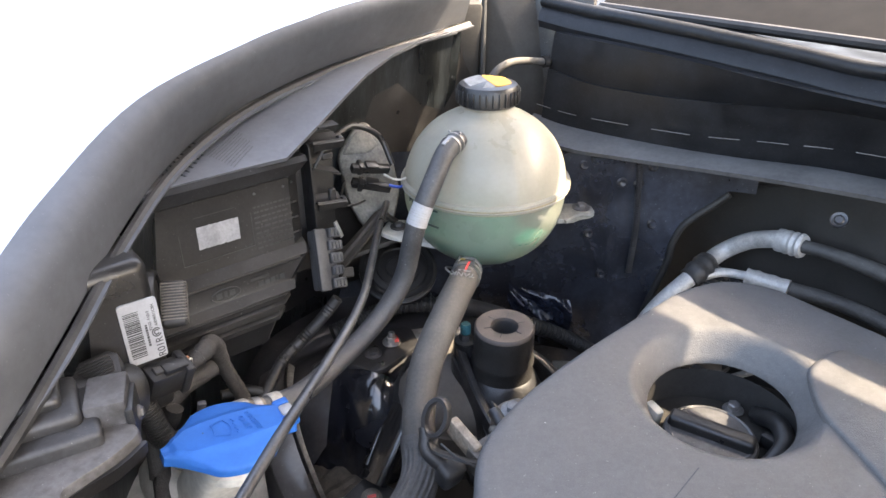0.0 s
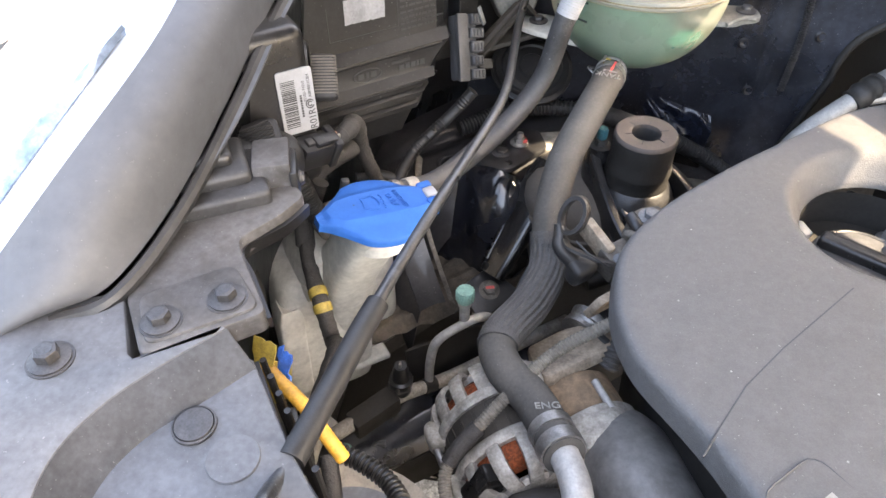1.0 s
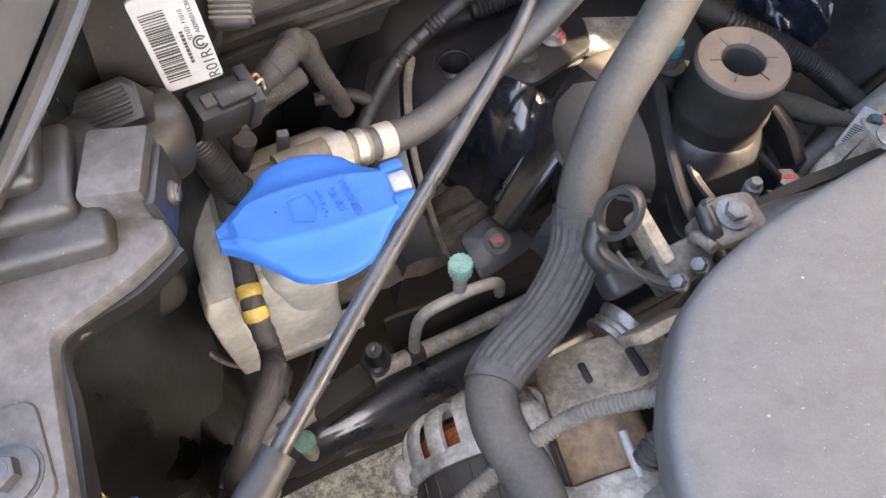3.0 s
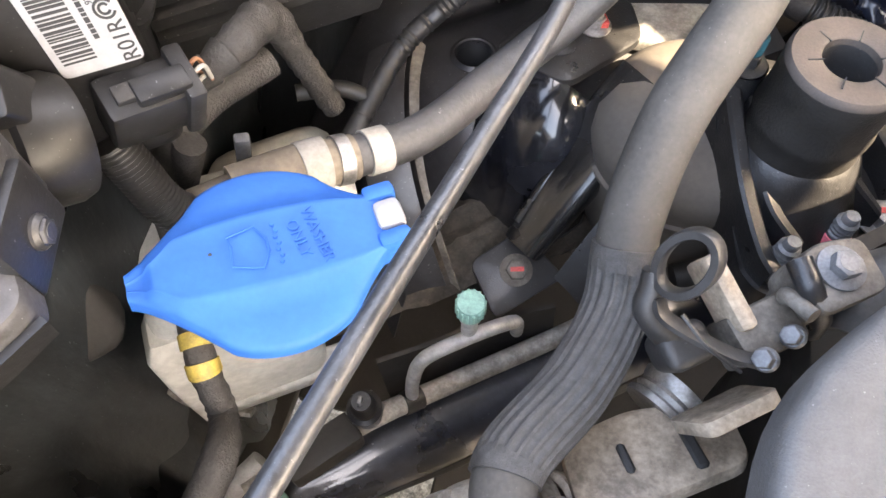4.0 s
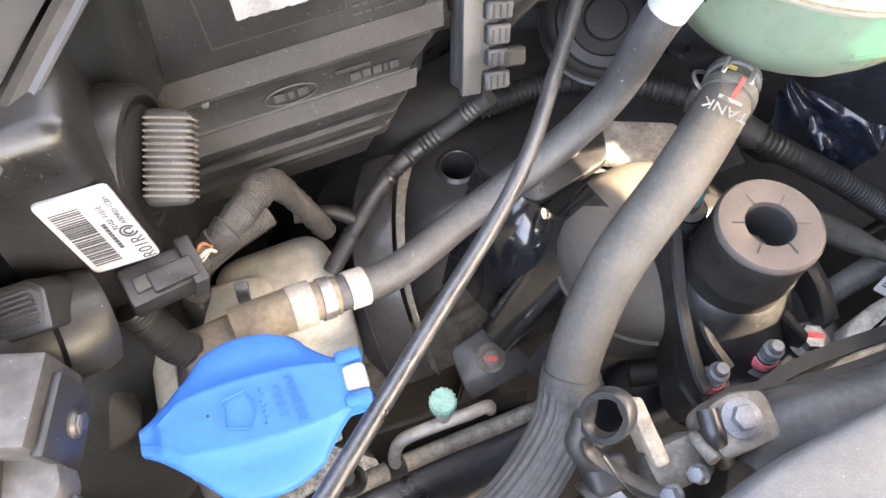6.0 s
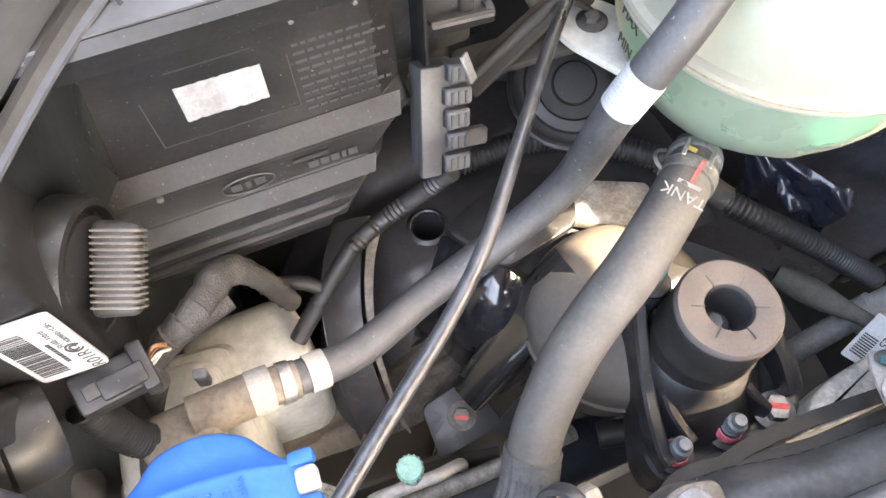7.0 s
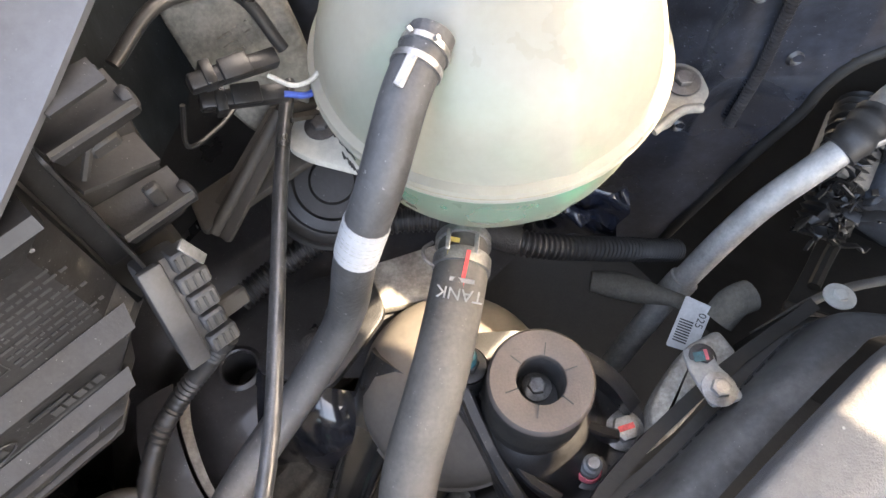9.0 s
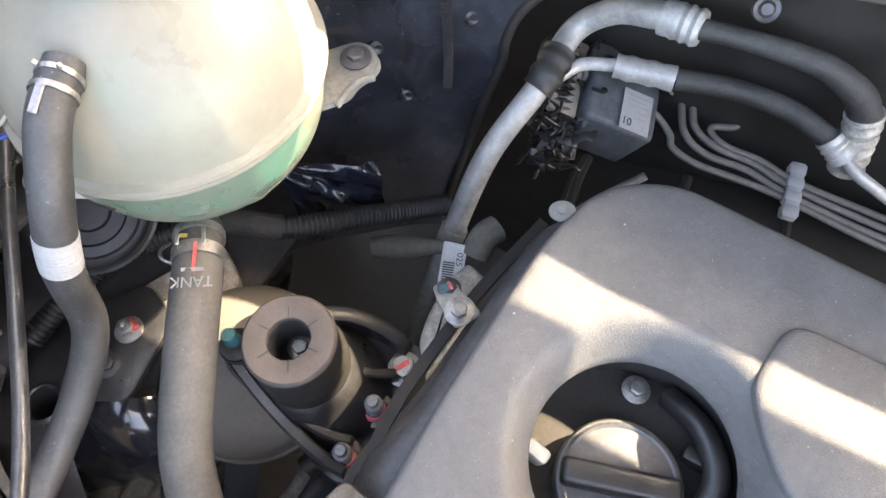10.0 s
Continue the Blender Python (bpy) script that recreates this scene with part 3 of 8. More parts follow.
seam_pts = [V(-0.190, 0.672, 0.934), V(-0.186, 0.640, 0.930), V(-0.176, 0.605, 0.915), V(-0.163, 0.578, 0.890), V(-0.146, 0.556, 0.855), V(-0.13, 0.54, 0.82)]
part("flange", ruled(seam_pts, [p + V(0.008, -0.003, -0.004) for p in seam_pts], 6, 2, V(0, 0, 0.001), 0.002), CAST_ALU, wing_panel, "pale seam edge")
part("flange_step", ruled([p + V(-0.004, 0, -0.004) for p in seam_pts], [p + V(-0.032, -0.012, -0.012) for p in seam_pts], 6, 3, V(0, 0, 0.003), 0.002), NAVY_DUSTY, wing_panel, "dusty step of the wing")
part("flange_drop", ruled([p + V(-0.032, -0.012, -0.012) for p in seam_pts], [p + V(-0.045, -0.02, -0.09) for p in seam_pts], 6, 3, V(0, 0, 0), 0.002), NAVY_DUSTY, wing_panel)

# side rail under the inner wing, with the stiffening arm and the mount's turret
rail = thing("side_rail", V(-0.1, 0.6, 0.6), "dark painted steel side rail with a glossy stiffening arm", "car panel")
part("rail_top", sheet([[V(-0.26 + 0.27 * i / 36 + 0.06 * j / 24, 0.44 + 0.20 * i / 36 + 0.16 * j / 24 + 0.012, 0.800 + 0.012 * noise.noise(V(i * 0.16, j * 0.2, 2)) + 0.005 * noise.noise(V(i * 0.5, j * 0.55, 4)) - 0.05 * max(0.0, 0.30 - j / 24)) for i in range(37)] for j in range(25)], 0.004), PORT_BROWN, rail, "muddy brown floor of the rail")
part("rail_drop", ruled([(-0.172, 0.474, 0.798), (-0.135, 0.499, 0.798), (-0.10, 0.529, 0.793), (-0.048, 0.559, 0.788)], [(-0.16, 0.47, 0.62), (-0.12, 0.495, 0.62), (-0.085, 0.525, 0.62), (-0.035, 0.555, 0.62)], 6, 3, V(0, 0, 0), 0.004), NEAR_BLACK, rail)
turret_top = catmull([(-0.175, 0.668, 0.900), (-0.150, 0.676, 0.908), (-0.128, 0.684, 0.917), (-0.11, 0.674, 0.927), (-0.085, 0.664, 0.929), (-0.062, 0.660, 0.918), (-0.045, 0.664, 0.895)], 8)
turret_rows = []
for k in range(25):
    v = k / 24
    turret_rows.append([p + V(0.10, -1, 0) * ((0.052 * math.sin(math.pi * 0.62 * v ** 0.75) + 0.004) * (0.55 + 0.45 * math.sin(math.pi * i / (len(turret_top) - 1)))) + V(0, 0, -0.150 * (v ** 1.35)) for i, p in enumerate(turret_top)])
part("turret", sheet(turret_rows, 0.003), TURRET, rail, "glossy navy painted turret wall")
arm_r = [V(-0.018, 0.622, 0.900), V(-0.027, 0.610, 0.884), V(-0.037, 0.596, 0.866), V(-0.048, 0.580, 0.846), V(-0.056, 0.568, 0.830)]
oval = [(math.copysign(abs(math.cos(a)) ** 0.6, math.cos(a)), 0.62 * math.copysign(abs(math.sin(a)) ** 0.6, math.sin(a))) for a in (2 * math.pi * k / 28 for k in range(28))]
part("stiffening_arm", tube([(-0.082, 0.580, 0.830), (-0.066, 0.604, 0.860), (-0.052, 0.626, 0.886), (-0.036, 0.650, 0.914), (-0.02, 0.67, 0.93)], lambda f, s: 0.0165 + 0.010 * f, n=8, shape=oval), ARM_BLACK, rail, "glossy black stiffening arm")
part("arm_bead", tube([(-0.090, 0.592, 0.846), (-0.076, 0.614, 0.874), (-0.060, 0.638, 0.902), (-0.046, 0.658, 0.924)], 0.0045, 10), ARM_BLACK, rail)
part("arm_flange", ruled([p + V(0.002, -0.004, -0.010) for p in arm_r], [p + V(0.026, -0.016, -0.022) for p in arm_r], 6, 3, V(0, 0, 0.002), 0.004), CAST, rail)
part("foot", slab(rounded([(-0.032, -0.024), (0.032, -0.024), (0.022, 0.026), (-0.026, 0.024)], 0.008), -0.004, 0.002, aim((-0.085, 0.563, 0.817), (0.1, -0.35, 0.9), 30), 0.0015), CAST, rail, "dusty black foot plate")
bolt(rail, (-0.0835, 0.564, 0.819), (0.1, -0.35, 0.9), 0.0085, 0.009, 0.013, CAST_ALU, mark=RED)

# strut tower and the wall behind the coolant tank
wall = thing("bay_side_wall", V(0.15, 0.82, 0.7), "dark scuffed painted steel wall with a weld seam", "car panel")


def side_wall(u, v):
    x = -0.16 + 0.56 * u
    y = 0.868 - 0.05 * u + 0.045 * math.sin(u * 3.3) - 0.02 * (1 - v) * (1 - v)
    z = 0.72 + 0.415 * v
    y -= 0.010 * math.exp(-((u - 0.70) / 0.05) ** 2) * v
    return V(x, y - 0.012, z)


wall_bm = sheet([[side_wall(i / 56, j / 40) + V(0, 0.004 * noise.noise(V(i * 0.12, j * 0.16, 5)), 0) for i in range(57)] for j in range(41)], 0)


def beyond(p):
    """Whether a place on the wall lies in the arched opening behind it."""
    return p.x > 0.312 + 0.10 * max(0.0, p.z - 0.99) - 0.25 * max(0.0, 0.99 - p.z) + 0.8 * max(0.0, p.z - 1.04) + 40 * max(0.0, p.z - 1.10)


bmesh.ops.delete(wall_bm, geom=[f for f in wall_bm.faces if beyond(f.calc_center_median())], context="FACES")
part("panel", wall_bm, NAVY, wall)
arch = [V(0.312 + 0.10 * max(0.0, z - 0.99) - 0.25 * max(0.0, 0.99 - z) + 0.8 * max(0.0, z - 1.04), 0.81, z) for z in (0.76, 0.80, 0.85, 0.90, 0.95, 0.99, 1.02, 1.05, 1.08, 1.10)]
for p in arch:
    p.y = side_wall((p.x + 0.16) / 0.56, (p.z - 0.72) / 0.415).y
part("arch_edge", tube(arch, 0.005, 10), NEAR_BLACK, wall, "rolled edge of the arched opening")
seam = [side_wall(0.735 + 0.03 * math.sin(k), 0.5 + 0.055 * k) + V(0, -0.006, 0) for k in range(9)]
part("weld_seam", corrugated([side_wall(0.755, 0.60) + V(0, -0.005, 0), side_wall(0.758, 0.75) + V(0, -0.005, 0), side_wall(0.752, 0.88) + V(0, -0.005, 0), side_wall(0.745, 1.0) + V(0, -0.005, 0)], 0.0035, 0.0035, 0.0012, 8), NAVY_DUSTY, wall, "ribbed weld seam with sealant")
for x, z in ((0.191, 1.12), (0.239, 1.102), (0.261, 1.10), (0.277, 1.126), (0.286, 1.044), (0.205, 1.02), (0.226, 0.96)):
    p = side_wall((x + 0.16) / 0.56, (z - 0.72) / 0.415)
    part("spot_weld", lathe([(0, -0.001), (0.003, 0.0), (0.0052, 0.0022), (0.0075, 0)], aim(p + V(0, -0.001, 0), (0, -1, 0.1)), 16), NAVY_DUSTY, wall)
film_thing = thing("plastic_film", V(0.13, 0.79, 0.87), "crinkled glossy black film hanging on the wall", "film")


def crumple(i, j):
    """A sheet that hangs in soft folds fanning from its upper corner."""
    u, v = i / 40, j / 40
    q = V(0.090 + 0.086 * u, 0.806 - 0.014 * u, 0.868 + 0.100 * v - 0.02 * u * v)
    fan = math.atan2(v - 1.15, u + 0.25)
    fold = 0.5 * math.sin(fan * 15 + 2.2 * noise.noise(V(u * 2, v * 2, 3))) + abs(noise.noise(V(u * 3.2 + v, v * 2.2, 8))) * 1.3
    return q + V(0.25, -1, 0.3) * (0.0085 * fold + 0.006 * math.sin(math.pi * v))


part("film_sheet", sheet([[crumple(i, j) for i in range(41)] for j in range(41)], 0), FILM, film_thing, angle=120)
part("fold_over", sheet([[crumple(i, j) + V(0.01, -0.012 - 0.004 * math.sin(i * 0.5), -0.004) for i in range(8, 30)] for j in range(26, 36)], 0), FILM, film_thing, "folded upper corner of the film", angle=120)

# bulkhead at the far side and the plastic cowl over it
bulk = thing("bulkhead", V(0.5, 0.95, 0.6), "near-black bulkhead at the back of the bay", "car panel")
part("panel", sheet([[bay(-0.75 + 1.9 * i / 20, 0.885 + 0.015 * math.sin(i), 0.3 + 0.865 * j / 10) for i in range(21)] for j in range(11)], 0.01), NEAR_BLACK, bulk)
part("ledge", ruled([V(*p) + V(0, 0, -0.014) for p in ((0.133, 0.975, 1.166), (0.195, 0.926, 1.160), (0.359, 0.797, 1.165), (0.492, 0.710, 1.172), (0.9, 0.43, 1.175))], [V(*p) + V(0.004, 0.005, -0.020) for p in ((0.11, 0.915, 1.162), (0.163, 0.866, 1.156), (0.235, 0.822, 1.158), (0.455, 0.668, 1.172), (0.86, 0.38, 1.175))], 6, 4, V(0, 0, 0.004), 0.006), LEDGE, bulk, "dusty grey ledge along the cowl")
part("lower_shelf", ruled([(0.20, 0.895, 1.140), (0.29, 0.83, 1.142), (0.48, 0.705, 1.152), (0.88, 0.42, 1.155)], [(0.22, 0.91, 1.11), (0.36, 0.86, 1.105), (0.55, 0.77, 1.11), (0.92, 0.51, 1.11)], 6, 4, V(0, 0, 0), 0.006), NEAR_BLACK, bulk)
part("drain_plug", lathe([(0, 0.004), (0.004, 0.004), (0.006, 0.002), (0.009, 0.003), (0.010, 0)], aim((0.456, 0.706, 1.112), (-0.5, -0.6, 0.6)), 20), STEEL_DARK, bulk, "dirty metal plug")

cowl = thing("cowl_panel", V(0.4, 0.9, 1.15), "dark plastic cowl panel below the windscreen", "cowl")
top_edge = [(0.155, 0.956, 1.276), (0.196, 0.91, 1.275), (0.286, 0.811, 1.272), (0.369, 0.719, 1.266), (0.432, 0.65, 1.263), (0.75, 0.30, 1.25)]
mid_edge = [(0.152, 0.962, 1.223), (0.209, 0.906, 1.214), (0.303, 0.822, 1.218), (0.391, 0.747, 1.230), (0.459, 0.687, 1.238), (0.78, 0.36, 1.235)]
low_edge = [(0.147, 0.966, 1.176), (0.194, 0.927, 1.170), (0.313, 0.833, 1.175), (0.412, 0.769, 1.183), (0.489, 0.713, 1.190), (0.82, 0.42, 1.19)]
part("upper_face", ruled(top_edge, mid_edge, 6, 4, V(-0.002, -0.003, 0), 0.003), COWL, cowl)
part("lower_face", ruled([V(*p) + V(-0.003, -0.004, 0.004) for p in mid_edge], [V(*p) + V(-0.003, -0.004, -0.030) for p in low_edge], 6, 4, V(0, 0, 0), 0.003), COWL, cowl)
part("top_ledge", ruled(top_edge, [V(*p) + V(0.03, 0.045, 0.012) for p in top_edge], 6, 2, V(0, 0, 0.002), 0.003), COWL, cowl, "dusty top ledge of the cowl")
slot_line = catmull([(0.136, 0.966, 1.1762), (0.192, 0.916, 1.1725), (0.304, 0.817, 1.1798), (0.384, 0.748, 1.1920), (0.455, 0.685, 1.2010), (0.60, 0.55, 1.206)], 40)
for k in range(8):
    i0_ = 2 + 22 * k
    part("slot_edge", sweep([p + V(-0.004, -0.005, 0) for p in slot_line[i0_:i0_ + 15]], 0.0006, 6), LINE_GREY, cowl, "pale line along a slot")
part("face_edge", tube([V(*p) + V(-0.003, -0.004, 0.003) for p in mid_edge], 0.0009, 6), LINE_GREY, cowl, "pale line along the fold of the cowl face")
part("end_face", ruled([top_edge[0], mid_edge[0], low_edge[0]], [V(*top_edge[0]) + V(0.03, 0.05, 0.0), V(*mid_edge[0]) + V(0.03, 0.05, 0), V(*low_edge[0]) + V(0.03, 0.05, 0)], 4, 3, V(0, 0, 0), 0.003), COWL, cowl)
# The unseen far end is raised to cut the sun strip's rear edge.
seal_line = [(0.14, 0.995, 1.312), (0.189, 0.948, 1.306), (0.282, 0.845, 1.301), (0.374, 0.744, 1.294), (0.438, 0.673, 1.289), (0.503, 0.590, 1.304), (0.638, 0.443, 1.312), (0.775, 0.297, 1.312)]
part("seal", tube(seal_line, 0.0085, 12), COWL, cowl, "black rubber bonnet seal")
part("seal_ridge", ruled([V(*p) + V(0, 0, -0.008) for p in seal_line], [V(*p) + V(-0.004, -0.012, -0.032) for p in seal_line], 6, 3, V(-0.004, -0.006, 0), 0.003), COWL, cowl)
part("scuttle", ruled([V(*p) + V(0, 0, -0.002) for p in seal_line], [V(*p) + V(0.10, 0.11, -0.004) for p in seal_line], 6, 3, V(0, 0, 0), 0.003), COWL, cowl)
# Added dark fillers stop sky showing through behind the cowl.
part("back_filler", ruled([V(*p) + V(0.012, 0.014, 0.09) for p in low_edge], [V(*p) + V(0.012, 0.014, -0.035) for p in low_edge], 6, 3, V(0, 0, 0), 0.003), NEAR_BLACK, cowl)
part("filler_roof", ruled([V(*p) + V(0.010, 0.012, -0.034) for p in low_edge], [V(*p) + V(0.11, 0.12, -0.034) for p in low_edge], 6, 3, V(0, 0, 0), 0.003), NEAR_BLACK, cowl)
part("corner_filler", block((0.10, 0.02, 0.34), facing((0.165, 1.005, 1.16), (0.9, -0.4, 0), (0.4, 0.9, 0)), 0.003), NAVY_DUSTY, cowl)
part("corner_post", slab(rounded([(-0.05, -0.10), (0.05, -0.10), (0.05, 0.1), (-0.05, 0.1)], 0.01), -0.01, 0.01, facing((0.105, 1.02, 1.24), (1, -0.15, 0), (0, 0.05, 1)), 0.004), DULL_BLACK, cowl)
part("post_seam", tube([(0.058, 1.002, 1.15), (0.058, 1.006, 1.24), (0.058, 1.010, 1.33)], 0.004, 8), PRINT, cowl, "dark gap beside the corner post")
part("corner_box", block((0.075, 0.05, 0.16), facing((0.015, 1.03, 1.235), (1, 0.1, 0), (0, 1, 0.2)), 0.008), DULL_BLACK, cowl)
screen = thing("windscreen", V(0.7, 1.1, 1.3), "dark windscreen glass above the cowl", "windscreen")
part("lower_trim", tube([bay(-0.60 + 1.5 * i / 8, 0.845, 1.302) for i in range(9)], 0.006, 8), RUBBER_DARK, screen, "black rubber trim along the glass")
part("glass", sheet([[bay(-0.60 + 1.5 * i / 8, 0.84 + 0.45 * j / 4, 1.300 + 0.28 * j / 4) for i in range(9)] for j in range(5)], 0.006), GLASS_DARK, screen)
vent = thing("washer_vent_hose", V(0.1, 0.95, 1.23), "thin grey rubber hose clipped to the cowl corner", "hose")
part("hose", tube([(0.06, 0.90, 1.222), (0.075, 0.905, 1.24), (0.10, 0.93, 1.243), (0.142, 0.955, 1.237)], 0.005, 10), RUBBER, vent)
part("end_clip", lathe([(0, -0.004), (0.008, -0.004), (0.0085, 0.004), (0.005, 0.008), (0, 0.008)], aim((0.142, 0.955, 1.237), (1, 0.5, 0)), 16), BLACK, vent)

# inner wing liner between the lamp housing and the corner
liner = thing("wing_liner", V(-0.1, 0.9, 1.0), "dark plastic liner inside the wing", "car panel")
part("panel", sheet([[V(-0.21 + 0.30 * i / 10, 0.76 + 0.30 * i / 10 + 0.012 * math.sin(i * 1.1), 0.95 + 0.33 * j / 8) for i in range(11)] for j in range(9)], 0.004), BLACK, liner)
part("top_fold", tube([V(-0.21 + 0.03 * i, 0.76 + 0.03 * i + 0.012 * math.sin(i * 1.1), 1.281) for i in range(11)], 0.005, 8), BLACK_CLEAN, liner)
for i in (3, 6):
    part("clip", lathe([(0, 0.002), (0.004, 0.002), (0.008, 0.0008), (0.0085, -0.001)], aim(V(-0.21 + 0.03 * i + 0.002, 0.76 + 0.03 * i + 0.012 * math.sin(i * 1.1) - 0.0045, 1.12 + 0.02 * i), (0.7, -0.7, 0)), 18), BLACK_CLEAN, liner, "black push clip")

# added dark shell that closes the wing from the lip downwards, so no ground shows
shell = thing("wing_shell", V(-0.3, 0.5, 0.45), "added dark panels closing the wing below the trim", "car panel")
part("panel", ruled([V(*p) + V(-0.006, 0.004, -0.010) for p in LIP], [V(p[0] - 0.10, p[1] + 0.06, 0.40) for p in LIP], 6, 8, V(0, 0, 0), 0.004), SPLASH, shell)
part("front_panel", ruled([V(-0.60, -0.25, 1.07), V(-0.45, 0.05, 1.08), V(-0.36, 0.21, 1.08), V(-0.335, 0.24, 1.09)], [V(-0.62, -0.25, 0.40), V(-0.50, 0.05, 0.40), V(-0.45, 0.21, 0.40), V(-0.43, 0.29, 0.40)], 4, 4, V(0, 0, 0), 0.004), NEAR_BLACK, shell)
part("nose_panel", ruled([V(-0.62, -0.22, 1.07), V(-0.1, -0.07, 1.07), V(0.5, -0.10, 1.07)], [V(-0.62, -0.28, 0.40), V(-0.1, -0.13, 0.40), V(0.5, -0.16, 0.40)], 4, 4, V(0, 0, 0), 0.004), NEAR_BLACK, shell)
part("rear_panel", ruled([V(-0.30, 0.70, 1.10), V(-0.15, 0.88, 1.20), V(0.02, 1.04, 1.24), V(0.14, 1.06, 1.25)], [V(-0.30, 0.72, 0.4), V(-0.15, 0.90, 0.4), V(0.02, 1.06, 0.4), V(0.14, 1.08, 0.4)], 4, 4, V(0, 0, 0), 0.004), NEAR_BLACK, shell)

# added dark panels far below block stray ground, with the opening through which it shows
tray = thing("bay_floor_filler", V(0, 0.4, 0.4), "added near-black panels closing the bay below the engine", "tray")
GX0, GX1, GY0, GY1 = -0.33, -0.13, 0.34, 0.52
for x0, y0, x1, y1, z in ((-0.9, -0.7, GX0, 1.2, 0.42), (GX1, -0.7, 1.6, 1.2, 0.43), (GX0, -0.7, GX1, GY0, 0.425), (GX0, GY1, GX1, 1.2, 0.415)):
    part("tray_panel", block((x1 - x0, y1 - y0, 0.012), Matrix.Translation(((x0 + x1) / 2, (y0 + y1) / 2, z)), 0.003, 1), NEAR_BLACK, tray)
# Added skirts close the bay's outer sides.
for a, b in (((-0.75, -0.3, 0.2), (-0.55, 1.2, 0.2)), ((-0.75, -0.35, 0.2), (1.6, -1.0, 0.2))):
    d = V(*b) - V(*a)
    part("skirt", block((d.length, 0.02, 1.0 if a[1] > -0.32 else 1.7), facing((V(*a) + V(*b)) / 2 + V(0, 0, 0.38 if a[1] > -0.32 else 0.0), d, (-d.y, d.x, 0)), 0.004, 1), NEAR_BLACK, tray)

# ---- the coolant tank ----
TC, TR = V(0.053, 0.795, 1.120), 0.1005
tank = thing("coolant_tank", TC - V(0, 0, TR), "round milky plastic coolant tank partly filled with green fluid", "coolant tank")


def ball(z0, z1, n=20, grow=0.0):
    """The tank's rounded profile between two heights."""
    out = []
    for k in range(n + 1):
        z = z0 + (z1 - z0) * k / n
        out.append(((TR + grow) * max(0.0, 1 - (abs(z) / (TR + grow)) ** 2.25) ** 0.5, z))
    return out




def ribbed(bm_):
    """Broad shallow flutes where the inner walls meet the skin."""
    for v in bm_.verts:
        r, a = math.hypot(v.co.x, v.co.y), math.atan2(v.co.y, v.co.x)
        if r > 0.04:
            k_ = 1 + 0.016 * max(0.0, math.cos(3.5 * (a + 1.25))) ** 40
            v.co.x, v.co.y = v.co.x * k_, v.co.y * k_
    bm_.transform(Matrix.Translation(TC))
    return bm_


body = part("body", ribbed(lathe([(0.0, -TR)] + ball(-TR * 0.985, 0.006, 24), None, 112)), MILK_LOW, tank, "milky lower half of the tank")
part("upper_body", ribbed(lathe(ball(0.010, TR * 0.93, 24) + [(0.036, TR * 0.95), (0.030, TR), (0.030, TR * 1.05)], None, 112)), MILK, tank, "milky upper half of the tank")
part("seam", lathe([(TR - 0.003, 0.0020), (TR + 0.0045, 0.0040), (TR + 0.0055, 0.0065), (TR + 0.0040, 0.0074), (TR + 0.0040, 0.0090), (TR + 0.0055, 0.0100), (TR + 0.0045, 0.0125), (TR - 0.003, 0.0140)], Matrix.Translation(TC), 64), MILK, tank, "moulded seam round the middle")
part("seam_groove", lathe([(TR + 0.0036, 0.0072), (TR + 0.0044, 0.0076), (TR + 0.0044, 0.0088), (TR + 0.0036, 0.0092)], Matrix.Translation(TC), 64), GROOVE, tank, "tan line in the seam groove")
part("lower_groove", lathe([(TR - 0.001, 0.0012), (TR + 0.0012, 0.0018), (TR + 0.0012, 0.0026), (TR - 0.001, 0.0032)], Matrix.Translation(TC), 64), GROOVE, tank, "tan line under the seam")
part("coolant", lathe([(0, -TR + 0.003)] + [(max(0, r - 0.003), z) for r, z in ball(-TR * 0.96, -0.042, 14)] + [(0, -0.042)], Matrix.Translation(TC), 56), COOLANT, tank, "green coolant")
for k in range(7):
    a = 2 * math.pi * k / 7 - 1.25
    rim_ = ball(-0.002, 0.056, 12)
    part("baffle", strap([TC + V(math.cos(a), math.sin(a), 0) * (r - 0.0150) + V(0, 0, z) for r, z in rim_], [V(math.cos(a), math.sin(a), 0.02)] * len(rim_), 0.0105, 0.0022), MILK_WALL, tank, "milky inner wall")
cap = part("cap", lathe([(0.0345, 0.104), (0.0365, 0.106), (0.0365, 0.124), (0.034, 0.1275), (0.030, 0.1285), (0.0, 0.131)], Matrix.Translation(TC), 36), BLACK_CLEAN, tank, "black ribbed screw cap")
for k in range(30):
    a = 2 * math.pi * k / 30
    part("grip_rib", block((0.0016, 0.003, 0.016), Matrix.Translation(TC + V(0.0368 * math.cos(a), 0.0368 * math.sin(a), 0.115)) @ pose(0, 0, 0, 0, 0, math.degrees(a) + 90), 0.0005, 1), BLACK_CLEAN, cap)
part("warning_label", slab(rounded([(-0.002, -0.026), (0.024, -0.016), (0.026, 0.012), (-0.002, 0.024)], 0.008), 0, 0.0008, Matrix.Translation(TC + V(0.001, 0, 0.1306)) @ pose(0, 0, 0, 3, 4, 20), 0.0002, 1), ORANGE, cap, "orange warning print")
part("label_base", slab(rounded([(-0.027, -0.02), (0.0, -0.026), (0.0, 0.026), (-0.026, 0.018)], 0.008), 0, 0.0008, Matrix.Translation(TC + V(0, 0, 0.1302)) @ pose(0, 0, 0, 3, -4, 20), 0.0002, 1), SILVER, cap, "worn silver print")


